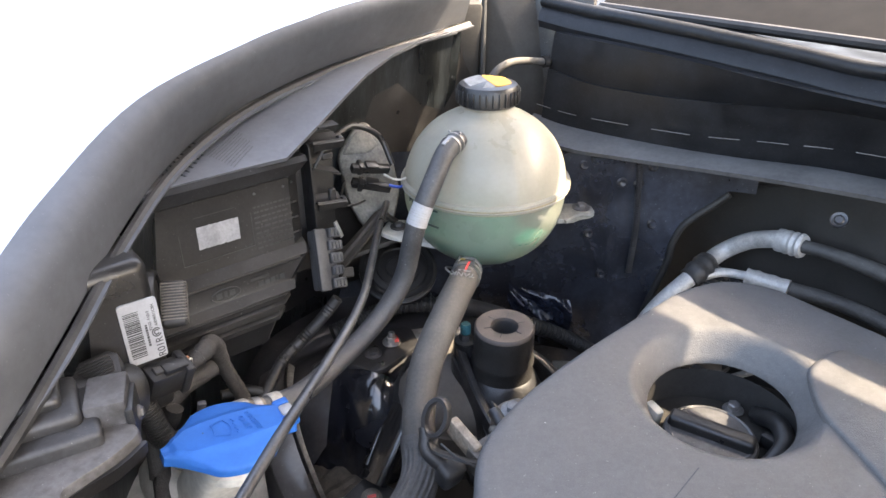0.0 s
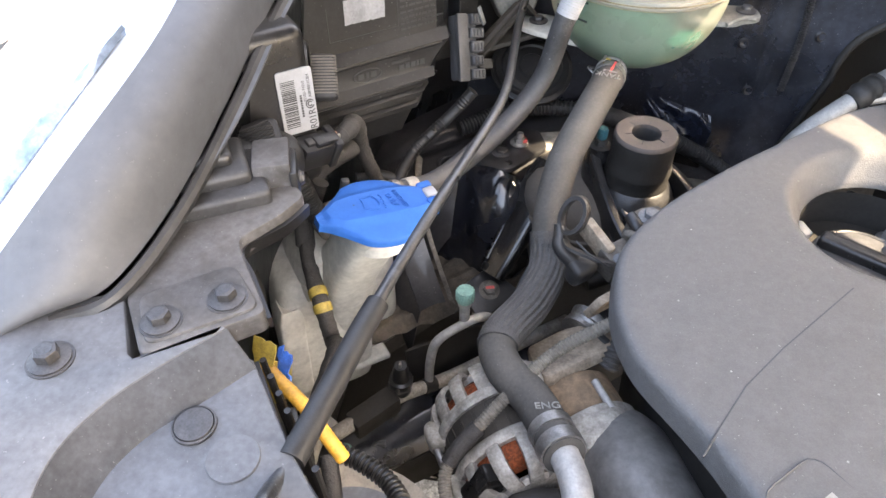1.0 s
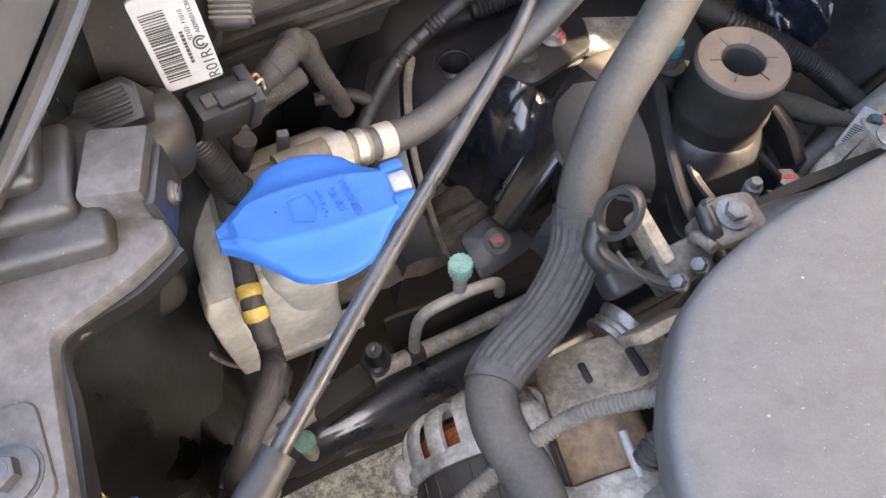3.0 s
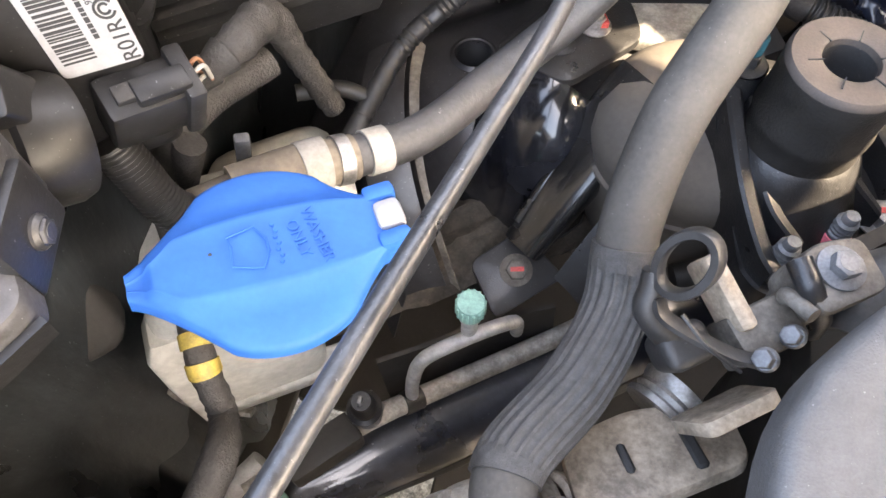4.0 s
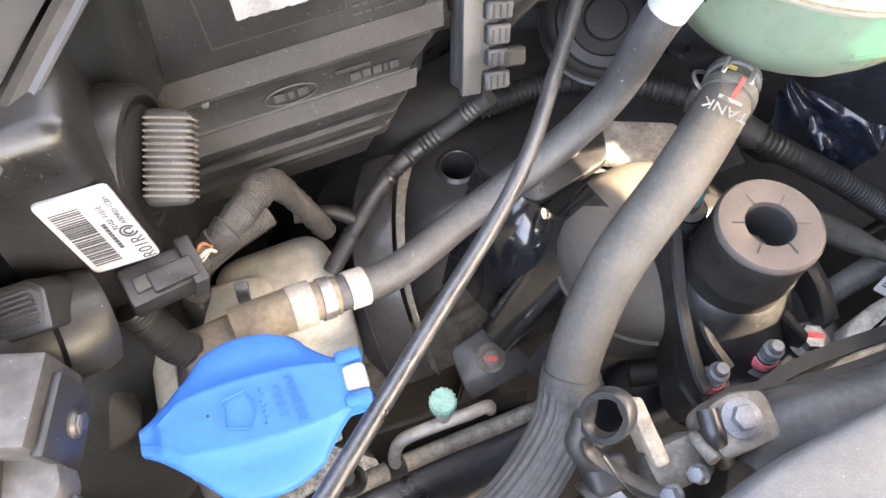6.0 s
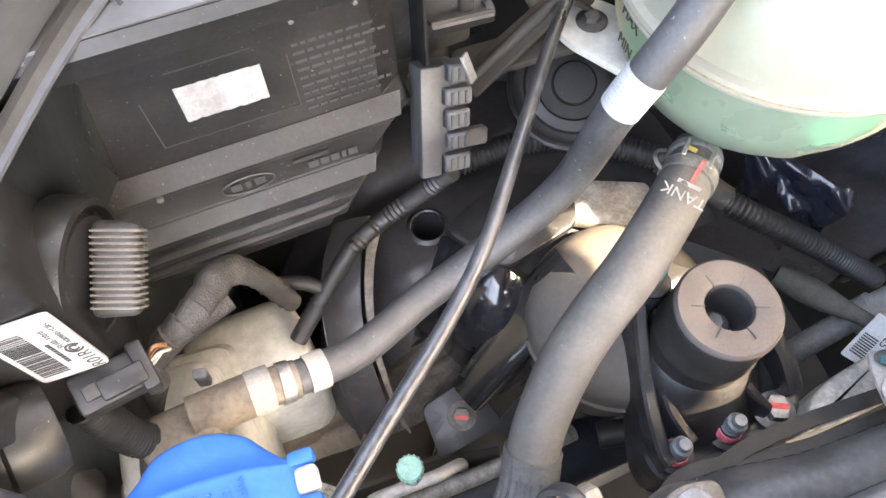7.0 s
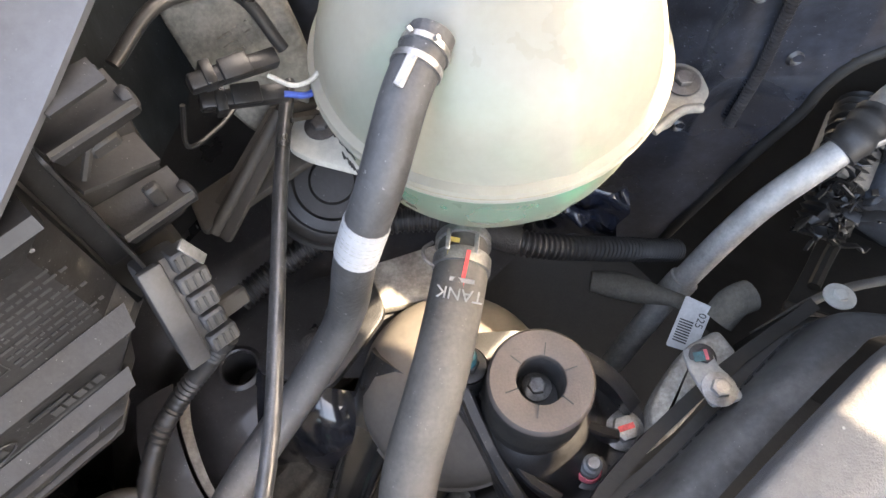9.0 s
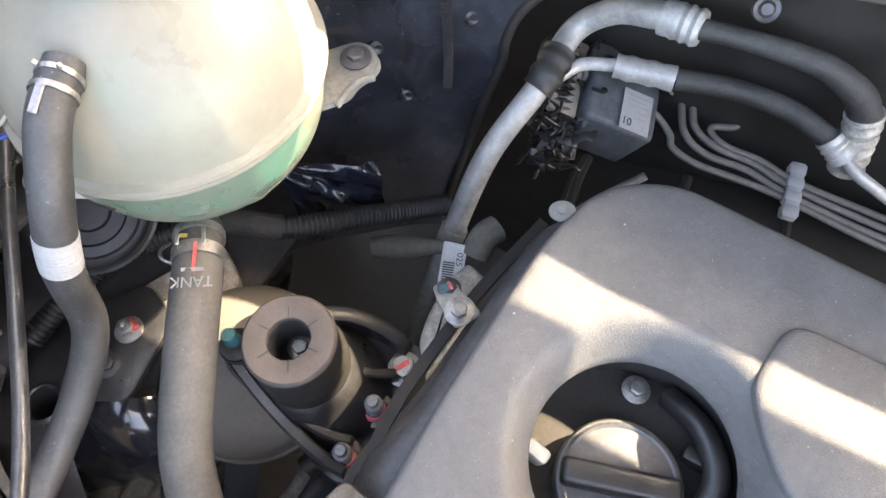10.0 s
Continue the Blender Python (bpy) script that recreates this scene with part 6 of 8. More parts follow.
dense = evenly([V(x, y, 0) for x, y in arm_out + arm_out[:1]], 0.004)[:-1]
bm = bmesh.new()
rings = []
for k in range(31):
    ring = []
    for q in dense:
        p = hub_ + (q - hub_) * (0.15 + 0.85 * min(k, 28) / 28 + (0.004 if k > 28 else 0))
        ring.append(bm.verts.new((p.x, p.y, deck(p.x, p.y) - (0, 0.003, 0.045)[max(0, k - 28)])))
    rings.append(ring)
for a, b in zip(rings, rings[1:]):
    for k in range(len(dense)):
        bm.faces.new((a[k], a[(k + 1) % len(dense)], b[(k + 1) % len(dense)], b[k]))
part("arm", bm, CAST, mount, "glossy black cast bracket", angle=60)


def wall_rib(pts, height, thick=0.005):
    """A standing wall of the casting along a bent line."""
    ln = catmull(pts, 8)
    shape = [(-thick, -height), (thick, -height), (thick, -0.002), (thick * 0.6, 0.0), (-thick * 0.6, 0.0), (-thick, -0.002)]
    rows_ = []
    for k, p in enumerate(ln):
        d = (ln[min(k + 1, len(ln) - 1)] - ln[max(k - 1, 0)])
        side_ = V(d.y, -d.x, 0).normalized()
        rows_.append([p + side_ * a + V(0, 0, b) for a, b in shape + shape[:1]])
    bm_ = bmesh.new()
    vs = [[bm_.verts.new(q) for q in r[:-1]] for r in rows_]
    for a, b in zip(vs, vs[1:]):
        for k in range(6):
            bm_.faces.new((a[k], a[(k + 1) % 6], b[(k + 1) % 6], b[k]))
    bm_.faces.new(vs[0])
    bm_.faces.new(vs[-1][::-1])
    return bm_


part("rib", wall_rib([(0.020, 0.640, 0.982), (0.030, 0.612, 0.968), (0.044, 0.582, 0.950), (0.060, 0.556, 0.934), (0.070, 0.545, 0.928)], 0.045), CAST, mount)
part("rib", wall_rib([(0.036, 0.634, 0.976), (0.046, 0.606, 0.962), (0.060, 0.580, 0.946), (0.082, 0.564, 0.932)], 0.040, 0.004), CAST, mount)
part("rib", wall_rib([(0.088, 0.658, 0.972), (0.112, 0.652, 0.962), (0.134, 0.638, 0.946), (0.148, 0.622, 0.930)], 0.045, 0.006), CAST, mount)
part("rib", wall_rib([(0.098, 0.612, 0.955), (0.116, 0.606, 0.942), (0.132, 0.604, 0.928)], 0.035, 0.004), CAST, mount)
bushing = thing("rubber_bushing", V(0.068, 0.624, 0.955), "brown rubber bushing with a bore and slits", "bushing")
bush_m = Matrix.Translation((0.068, 0.6235, 1.0225)) @ pose(0, 0, 0, 1, 0, 0)
part("top_face", lathe([(0.0150, -0.004), (0.0155, 0.0), (0.0165, 0.0008), (0.0315, 0.0008), (0.0332, -0.0012), (0.0335, -0.004)], bush_m, 64), MOUNT_RUBBER, bushing, "brown rubber end face")
part("bore", lathe([(0.0, -0.040), (0.0150, -0.040), (0.0150, -0.0038)], bush_m, 48), RUBBER_DARK, bushing)
part("sleeve", lathe([(0.0335, -0.0038), (0.0334, -0.020), (0.0338, -0.036), (0.0352, -0.041), (0.0352, -0.045), (0.0342, -0.049), (0.0344, -0.056), (0.0352, -0.060), (0.0354, -0.070)], bush_m, 64), BUSH_SIDE, bushing, "black rubber side, darker than the end face")
for k in range(6):
    a = 2 * math.pi * (k + 0.25) / 6
    part("slit", block((0.0085, 0.0007, 0.001), Matrix.Translation((0.068 + 0.0195 * math.cos(a), 0.6235 + 0.0195 * math.sin(a), 1.0233)) @ pose(0, 0, 0, 0, 0, math.degrees(a)), 0), PRINT, bushing)
bolt(bushing, (0.070, 0.630, 0.983), (0, 0, 1), 0.0065, 0.006, 0.010, STEEL)
# Sunlight on the bushing's right rim, put in as a pale strip.
part("edge_mark", block((0.010, 0.0008, 0.012), Matrix.Translation((0.094, 0.6445, 1.0)) @ pose(0, 0, 0, 0, 0, 128), 0.0003, 1), PALE_PRINT, bushing, "pale strip painted as sunlight on the rim")
bolt(mount, (0.139, 0.609, 0.9125), (0, 0, 1), 0.0100, 0.011, 0.0155, STEEL, mark=RED, spin=12)
bolt(mount, (0.107, 0.584, 0.913), (0, 0, 1), 0.0098, 0.010, 0.0145, STEEL_DARK, mark=PINK)
part("stud", lathe([(0.0078, 0.0), (0.0078, 0.006), (0.0068, 0.007), (0.0072, 0.009), (0.0066, 0.0100), (0.0072, 0.012), (0.0066, 0.013), (0.0070, 0.016), (0.0050, 0.0175), (0.0050, 0.021), (0.0040, 0.0225), (0, 0.0225)], aim((0.107, 0.584, 0.921), (0, 0, 1)), 22), STUD, mount, "grey steel stud end")
bolt(mount, (0.073, 0.557, 0.913), (0, 0, 1), 0.0098, 0.010, 0.0145, STEEL_DARK, mark=PINK)
part("stud", lathe([(0.0078, 0.0), (0.0078, 0.006), (0.0068, 0.007), (0.0072, 0.009), (0.0066, 0.0100), (0.0072, 0.012), (0.0066, 0.013), (0.0070, 0.016), (0.0050, 0.0175), (0.0050, 0.021), (0.0040, 0.0225), (0, 0.0225)], aim((0.073, 0.557, 0.921), (0, 0, 1)), 22), STUD, mount, "grey steel stud end")
tb = bolt(mount, (0.026, 0.648, 0.985), (0, 0, 1), 0.0075, 0.010, 0.0125, STEEL_DARK, mark=PINK)
part("teal_cap", lathe([(0.006, 0.0), (0.006, 0.010), (0.005, 0.0125), (0, 0.013)], Matrix.Translation((0.026, 0.648, 0.996)), 18), TEAL, tb, "teal painted stud end")
part("stud_pedestal", lathe([(0.016, -0.05), (0.014, -0.004), (0.0135, 0.0)], Matrix.Translation((0.026, 0.648, 0.985)), 24), CAST, mount)
for x, y in ((0.107, 0.584), (0.073, 0.557)):
    part("paint_smear", lathe([(0.0092, 0.0), (0.0100, 0.003), (0.0085, 0.0085), (0.0078, 0.0088)], Matrix.Translation((x - 0.0006, y - 0.0012, 0.917)), 20), PINK, mount, "pink paint smeared on the nut")
part("side_plate", slab(rounded([(-0.03, -0.06), (0.03, -0.045), (0.035, 0.03), (0.0, 0.055), (-0.04, 0.02)], 0.012), -0.006, 0.0, Matrix.Translation((-0.075, 0.708, 0.934)) @ pose(0, 0, 0, 0, 0, -35), 0.003), CAST, mount)
bolt(mount, (-0.066, 0.714, 0.935), (0, 0, 1), 0.0070, 0.009, 0.012, STEEL, mark=RED, stud=0.006)
bolt(mount, (-0.087, 0.690, 0.934), (0, 0, 1), 0.0070, 0.006, 0.011, STEEL_DARK)
part("tower_top", slab(rounded([(-0.035, -0.015), (0.05, -0.02), (0.05, 0.03), (-0.03, 0.025)], 0.01), -0.01, 0.0, Matrix.Translation((-0.022, 0.738, 0.924)) @ pose(0, 0, 0, 0, 0, 10), 0.004), ALU_DIRTY, mount, "pale plate behind the cup")
part("lower_bar", tube([(0.03, 0.575, 0.84), (0.09, 0.60, 0.85), (0.12, 0.62, 0.85)], 0.011, 14), NEAR_BLACK, mount)

# ---- engine cover ----
RIM = [(0.302, 0.634), (0.254, 0.614), (0.196, 0.573), (0.127, 0.522), (0.068, 0.471), (0.026, 0.416), (0.022, 0.350), (0.036, 0.305), (0.085, 0.243), (0.118, 0.180), (0.19, 0.07), (0.32, 0.0), (0.55, 0.19), (0.60, 0.285), (0.446, 0.492), (0.348, 0.620)]
OIL = V(0.246, 0.466, 0)


def crown(x, y):
    """The height of the cover's top."""
    return 1.078 - 0.11 * max(0.0, 0.585 - (0.74 * x + 0.67 * y))


loop = [V(x, y, 0) for x, y in rounded(RIM, 0.03, 5)]
mid = V(0.30, 0.33, 0)
inward = []
for i, p in enumerate(loop):
    t = (loop[(i + 1) % len(loop)] - loop[i - 1]).normalized()
    nrm = V(-t.y, t.x, 0)
    inward.append(nrm if nrm.dot(mid - p) > 0 else nrm * -1)
cover = thing("engine_cover", V(0.25, 0.35, 0.99), "grained dark grey plastic engine cover with an oil filler opening", "engine cover")
bm = bmesh.new()
rings = []
for off, drop in ((0.0, 0.026), (0.0002, 0.0075), (0.0010, 0.0040), (0.0024, 0.0018), (0.0045, 0.0006), (0.008, 0.0), (0.016, 0.0)):
    rings.append([bm.verts.new((p.x + d.x * off, p.y + d.y * off, crown(p.x + d.x * off, p.y + d.y * off) - drop)) for p, d in zip(loop, inward)])
for a, b in zip(rings, rings[1:]):
    for k in range(len(loop)):
        bm.faces.new((a[k], a[(k + 1) % len(loop)], b[(k + 1) % len(loop)], b[k]))
N = 56
dish = []
for r, dz in ((0.086, 0.0), (0.083, -0.0003), (0.080, -0.0012), (0.0770, -0.0034), (0.0735, -0.0074), (0.0700, -0.0125), (0.0668, -0.0178), (0.0642, -0.0218), (0.0626, -0.0245), (0.0620, -0.0285)):
    dish.append([bm.verts.new((OIL.x + r * math.cos(2 * math.pi * k / N), OIL.y + r * math.sin(2 * math.pi * k / N), crown(OIL.x + r * math.cos(2 * math.pi * k / N), OIL.y + r * math.sin(2 * math.pi * k / N)) + dz)) for k in range(N)])
for a, b in zip(dish, dish[1:]):
    for k in range(N):
        bm.faces.new((a[k], a[(k + 1) % N], b[(k + 1) % N], b[k]))
bm.edges.ensure_lookup_table()
fill = [e for e in bm.edges if e.is_boundary and (all(v in rings[-1] for v in e.verts) or all(v in dish[0] for v in e.verts))]
bmesh.ops.triangle_fill(bm, use_beauty=True, use_dissolve=False, edges=fill)
part("shell", bm, COVER, cover, angle=65)


def on_cover(x, y, dz=0.0):
    return V(x, y, crown(x, y) + dz)


# Dark tube: the groove's shade is put into its colour.
part("crease", sweep([on_cover(x, y, -0.0006) for x, y in ((0.196, 0.381), (0.182, 0.367), (0.166, 0.351), (0.137, 0.322), (0.108, 0.289), (0.088, 0.257), (0.075, 0.235))], 0.0009, 6), MARK, cover, "moulded crease line")
field = [(0.309, 0.424), (0.312, 0.445), (0.316, 0.462), (0.322, 0.478), (0.337, 0.489), (0.355, 0.499), (0.366, 0.499), (0.379, 0.485), (0.40, 0.459), (0.46, 0.385), (0.50, 0.33), (0.44, 0.22), (0.36, 0.20), (0.33, 0.30), (0.32, 0.37)]
fm = V(0.40, 0.35, 0)
bm = bmesh.new()
rings = []
for grow, dz in ((1.012, -0.003), (1.008, 0.0008), (1.0, 0.0026), (0.975, 0.0036)):
    rings.append([bm.verts.new(on_cover(fm.x + (x - fm.x) * grow, fm.y + (y - fm.y) * grow, dz)) for x, y in rounded(field, 0.012, 3)])
for a, b in zip(rings, rings[1:]):
    for k in range(len(a)):
        bm.faces.new((a[k], a[(k + 1) % len(a)], b[(k + 1) % len(a)], b[k]))
bm.faces.new(rings[-1])
bmesh.ops.triangulate(bm, faces=[f for f in bm.faces if len(f.verts) > 4])
part("raised_field", bm, COVER, cover, "raised moulded field of the cover", angle=60)
letters("writing", "DO", 0.033, facing(on_cover(0.152, 0.193, 0.0008), (0.66, -0.75, -0.02), (0.75, 0.66, 0.06)), WHITE_DIRTY, cover, 0.0006)
rim_m = facing(on_cover(0.150, 0.196, 0.0004), (0.66, -0.75, -0.02), (0.75, 0.66, 0.06))
# The recess outline's shade, put in as a dark tube.
part("letter_frame", sweep([rim_m @ V(x, y, 0) for x, y in rounded([(0.13, -0.025), (0.13, 0.025), (-0.042, 0.025), (-0.042, -0.025)], 0.012)], 0.0006, 6), MARK, cover)
for x, y in ((0.086, 0.436), (0.10, 0.30), (0.18, 0.5), (0.16, 0.24), (0.07, 0.36), (0.30, 0.60), (0.21, 0.57), (0.19, 0.29)):
    part("speck", lathe([(0.0009, -0.0002), (0, 0.0003)], Matrix.Translation(on_cover(x, y, 0.0002)), 7), PALE_PRINT, cover)
filler = thing("oil_filler_cap", V(0.246, 0.466, 0.99), "black oil filler cap with a raised grip bar", "oil cap")
part("cap", lathe([(0.040, -0.03), (0.041, 0.0), (0.0395, 0.003), (0.036, 0.004), (0, 0.005)], Matrix.Translation((0.240, 0.460, 1.014)), 48), VALVE, filler, "dusty black cap face")
part("grip_bar", block((0.076, 0.020, 0.012), Matrix.Translation((0.240, 0.460, 1.022)) @ pose(0, 0, 0, 0, 0, -32), 0.004, 3, (0.97, 0.8)), BLACK_CLEAN, filler)
part("cap_ring", lathe([(0.0345, 0.0185), (0.0362, 0.0195), (0.0378, 0.0185)], Matrix.Translation((0.240, 0.460, 1.0)), 48), VALVE, filler)
rockers = thing("valve_cover", V(0.2, 0.5, 0.9), "black plastic valve cover beside the engine cover", "valve cover")
part("well", block((0.20, 0.16, 0.02), Matrix.Translation((0.25, 0.47, 0.985)) @ pose(0, 0, 0, 0, 0, 40), 0.004), DULL_BLACK, rockers)
outer_low = [(0.066, 0.490, 0.928), (0.070, 0.518, 0.932), (0.088, 0.540, 0.935), (0.136, 0.577, 0.935), (0.190, 0.616, 0.935), (0.245, 0.657, 0.935), (0.268, 0.672, 0.935), (0.292, 0.678, 0.93), (0.332, 0.672, 0.92)]
outer_low = [V(*p) + V(0.0085, -0.0105, 0) * ease(0.08, 0.15, p[0]) for p in outer_low]
inner_high = [(0.100, 0.480, 0.972), (0.108, 0.503, 0.978), (0.127, 0.520, 0.984), (0.165, 0.548, 0.988), (0.215, 0.585, 0.990), (0.258, 0.615, 0.992), (0.278, 0.628, 0.990), (0.300, 0.640, 0.986), (0.335, 0.640, 0.980)]
part("edge", ruled(outer_low, inner_high, 8, 10, V(-0.004, 0.006, 0.018), 0.003), VALVE, rockers, "rounded black edge of the valve cover")
part("edge_flange", ruled([V(*p) + V(-0.006, 0.008, -0.001) for p in outer_low], [V(*p) + V(0.001, -0.001, 0.001) for p in outer_low], 8, 2, V(0, 0, 0.001), 0.003), DULL_BLACK, rockers, "dusty flange along the edge")
tooth_line = evenly(catmull([between(a, b, 0.16) + V(-0.004, 0.006, 0.018) * math.sin(math.pi * 0.16) for a, b in zip(outer_low, inner_high)], 12), 0.0135)
for k in range(3, len(tooth_line) - 3):
    t_ = (tooth_line[k + 1] - tooth_line[k - 1]).normalized()
    up_ = V(t_.y, -t_.x, 0) * 0.45 + V(0, 0, 0.9)
    part("tooth", slab([(-0.005, -0.002), (0.005, -0.002), (0.003, 0.006)], -0.001, 0.0016, facing(tooth_line[k] + V(-0.001, 0.0015, 0.0005), t_, up_) if t_.cross(up_).dot(V(-0.6, 0.75, 0.3)) > 0 else facing(tooth_line[k] + V(-0.001, 0.0015, 0.0005), t_ * -1, up_), 0.0004, 1), PRINT, rockers, "dark moulded notch")
for off, zz in ((0.30, 0.0235), (0.62, 0.0255)):
    ln_ = [V(*a).lerp(V(*b), off) + V(-0.004, 0.006, 0.018) * math.sin(math.pi * off) + V(0, 0, 0.0006) for a, b in zip(outer_low, inner_high)]
    part("moulded_line", tube(ln_, 0.0012, 6, 8), VALVE, rockers)
part("flank", ruled([(0.30, 0.68, 0.94), (0.2, 0.625, 0.94), (0.10, 0.545, 0.94), (0.085, 0.46, 0.94), (0.11, 0.30, 0.95), (0.18, 0.2, 0.94)], [(0.27, 0.69, 0.7), (0.18, 0.62, 0.7), (0.11, 0.54, 0.7), (0.09, 0.43, 0.7), (0.11, 0.30, 0.7), (0.18, 0.18, 0.7)], 5, 4, V(0, 0, 0), 0.01), NEAR_BLACK, rockers)
bolt(rockers, (0.316, 0.687, 0.942), (0, 0.2, 1), 0.006, 0.005, 0.012, MILK_DIRTY, label="pale plastic stud")
bolt(rockers, (0.283, 0.512, 1.0), (0, 0, 1), 0.006, 0.008, 0.010, STEEL)
# Added dark ring stands in for the shade under the thin cover.
part("well_wall", lathe([(0.070, 1.032), (0.072, 1.01), (0.072, 0.985)], Matrix.Translation((OIL.x, OIL.y, 0)), 48), DULL_BLACK, rockers, "added dark ring round the filler well")
part("coil_lead", tube([(0.272, 0.420, 1.012), (0.296, 0.440, 1.022), (0.304, 0.470, 1.020), (0.300, 0.500, 1.005)], 0.0085, 12), BLACK_CLEAN, rockers, "black lead in the filler well")
part("coil_rib", block((0.030, 0.010, 0.014), Matrix.Translation((0.298, 0.452, 1.010)) @ pose(0, 0, 0, 0, 0, -50), 0.003), BLACK, rockers)
part("cream_clip", block((0.010, 0.018, 0.022), Matrix.Translation((0.199, 0.497, 1.008)) @ pose(0, 0, 0, 10, 0, 30), 0.003), MILK_DIRTY, rockers, "cream plastic clip")
alu = thing("timing_bracket", V(0.17, 0.63, 0.9), "cast aluminium bracket with bolts and paint marks", "bracket")
part("body", slab(rounded([(0.152, 0.590), (0.172, 0.602), (0.205, 0.628), (0.232, 0.652), (0.222, 0.674), (0.196, 0.664), (0.172, 0.640), (0.158, 0.622)], 0.006), 0.90, 0.934, None, 0.004, 3), ALU_DIRTY, alu)
part("tab", slab(rounded([(-0.011, -0.026), (0.013, -0.024), (0.012, -0.004), (0.009, 0.004), (0.011, 0.024), (-0.009, 0.026), (-0.012, 0.004)], 0.005), -0.003, 0.0, facing((0.193, 0.632, 0.966), (1, 0.1, 0), (-0.1, 0.9, -0.4)), 0.0012), ALU, alu, "bent aluminium tab")
bolt(alu, (0.192, 0.618, 0.976), (0, 0, 1), 0.0068, 0.007, 0.012, STEEL)
b2 = bolt(alu, (0.194, 0.646, 0.958), (0.1, 0, 1), 0.0062, 0.006, 0.010, STEEL_DARK, mark=PINK)
part("teal_dab", bars([(-0.006, -0.002, 0.002, 0.005)], Matrix.Translation((0.191, 0.643, 0.9655))), TEAL, b2)
# ---- front of the engine: hanger, alternator, intake ----
hang = thing("lifting_bracket", V(0.06, 0.49, 0.96), "cast bracket with pale bolts at the engine's end", "bracket")
hm = facing((0.066, 0.502, 1.000), (0.80, 0.60, 0.0), (-0.60, 0.80, 0.15))
part("lug", slab(rounded([(-0.019, -0.016), (0.020, -0.016), (0.022, 0.012), (0.0, 0.017), (-0.018, 0.012)], 0.007), -0.022, 0.006, hm, 0.003, 2), CAST_ALU, hang, "dirty cast aluminium lug")
part("pale_edge", tube([hm @ V(-0.022, -0.014, 0.004), hm @ V(-0.023, 0.0, -0.004), hm @ V(-0.017, -0.004, -0.018), hm @ V(-0.014, -0.012, -0.034)], 0.0040, 10), CAST_ALU, hang)
part("dark_gap", tube([hm @ V(-0.014, 0.012, 0.005), hm @ V(-0.016, -0.002, 0.004), hm @ V(-0.010, -0.014, -0.010), hm @ V(-0.004, -0.018, -0.03)], 0.0062, 10), CAST, hang)
part("base_block", block((0.036, 0.026, 0.030), facing((0.042, 0.478, 0.972), (0.75, 0.62, 0.05), (-0.6, 0.75, 0.2)), 0.004, 2), CAST_ALU, hang, "dirty brown cast base")
part("plate", block((0.010, 0.040, 0.024), facing((0.020, 0.487, 0.986), (0.75, 0.62, 0.05), (-0.6, 0.75, 0.3)), 0.003, 2), TAN_CAST, hang, "rusty brown bracket plate")
part("lower_web", slab(rounded([(-0.022, -0.02), (0.022, -0.016), (0.02, 0.02), (-0.02, 0.016)], 0.006), -0.004, 0.004, facing((0.036, 0.440, 0.955), (0.7, 0.6, 0.0), (0.2, -0.3, 0.9)), 0.002), TAN_CAST, hang)
bolt(hang, (0.067, 0.503, 1.0065), (0.05, -0.1, 1), 0.0072, 0.008, 0.0115, STUD)
bolt(hang, (0.041, 0.456, 0.990), (-0.5, -0.35, 0.75), 0.0048, 0.010, 0.0060, STUD, dish=False)
bolt(hang, (0.054, 0.472, 0.988), (-0.5, -0.35, 0.75), 0.0048, 0.010, 0.0060, STUD, dish=False)
ring = thing("wiring_hanger", V(0.005, 0.47, 0.95), "black rubber hanger ring on a bracket", "hanger")
rc = V(-0.006, 0.479, 1.020)
rx, ry = V(0.8, -0.55, 0.1).normalized(), V(0.25, 0.35, 0.9).normalized()
loop_n = rx.cross(ry)
part("loop", strap([rc + rx * (0.0118 * math.cos(2 * math.pi * k / 36)) + ry * (0.0175 * math.sin(2 * math.pi * k / 36)) for k in range(37)], loop_n, 0.0042, 0.0024), RUBBER_DARK, ring)
part("neck", tube([rc - ry * 0.013 - rx * 0.0105, rc - ry * 0.022 - rx * 0.006, rc - ry * 0.034 + rx * 0.000, (0.006, 0.462, 0.972)], lambda f, s: 0.0050 + 0.0045 * f, 12), RUBBER_DARK, ring)
part("strap", strap(catmull([rc - ry * 0.024 + rx * 0.000, rc - ry * 0.030 + rx * 0.010, (0.024, 0.456, 0.988), (0.040, 0.456, 0.986)], 8), loop_n, 0.0045, 0.0018), RUBBER_DARK, ring)
part("boot", block((0.022, 0.020, 0.030), facing((0.006, 0.462, 0.968), (0.75, 0.6, 0.0), (-0.4, 0.5, 0.2)), 0.006, 3, (1.25, 1.1)), RUBBER_DARK, ring)
part("thin_wire", tube([(-0.002, 0.462, 1.004), (0.012, 0.452, 0.998), (0.030, 0.447, 0.990)], 0.0011, 6), BLACK, ring)

alt = thing("alternator", V(-0.02, 0.35, 0.80), "dirty cast aluminium alternator with vent slots and copper windings", "alternator")
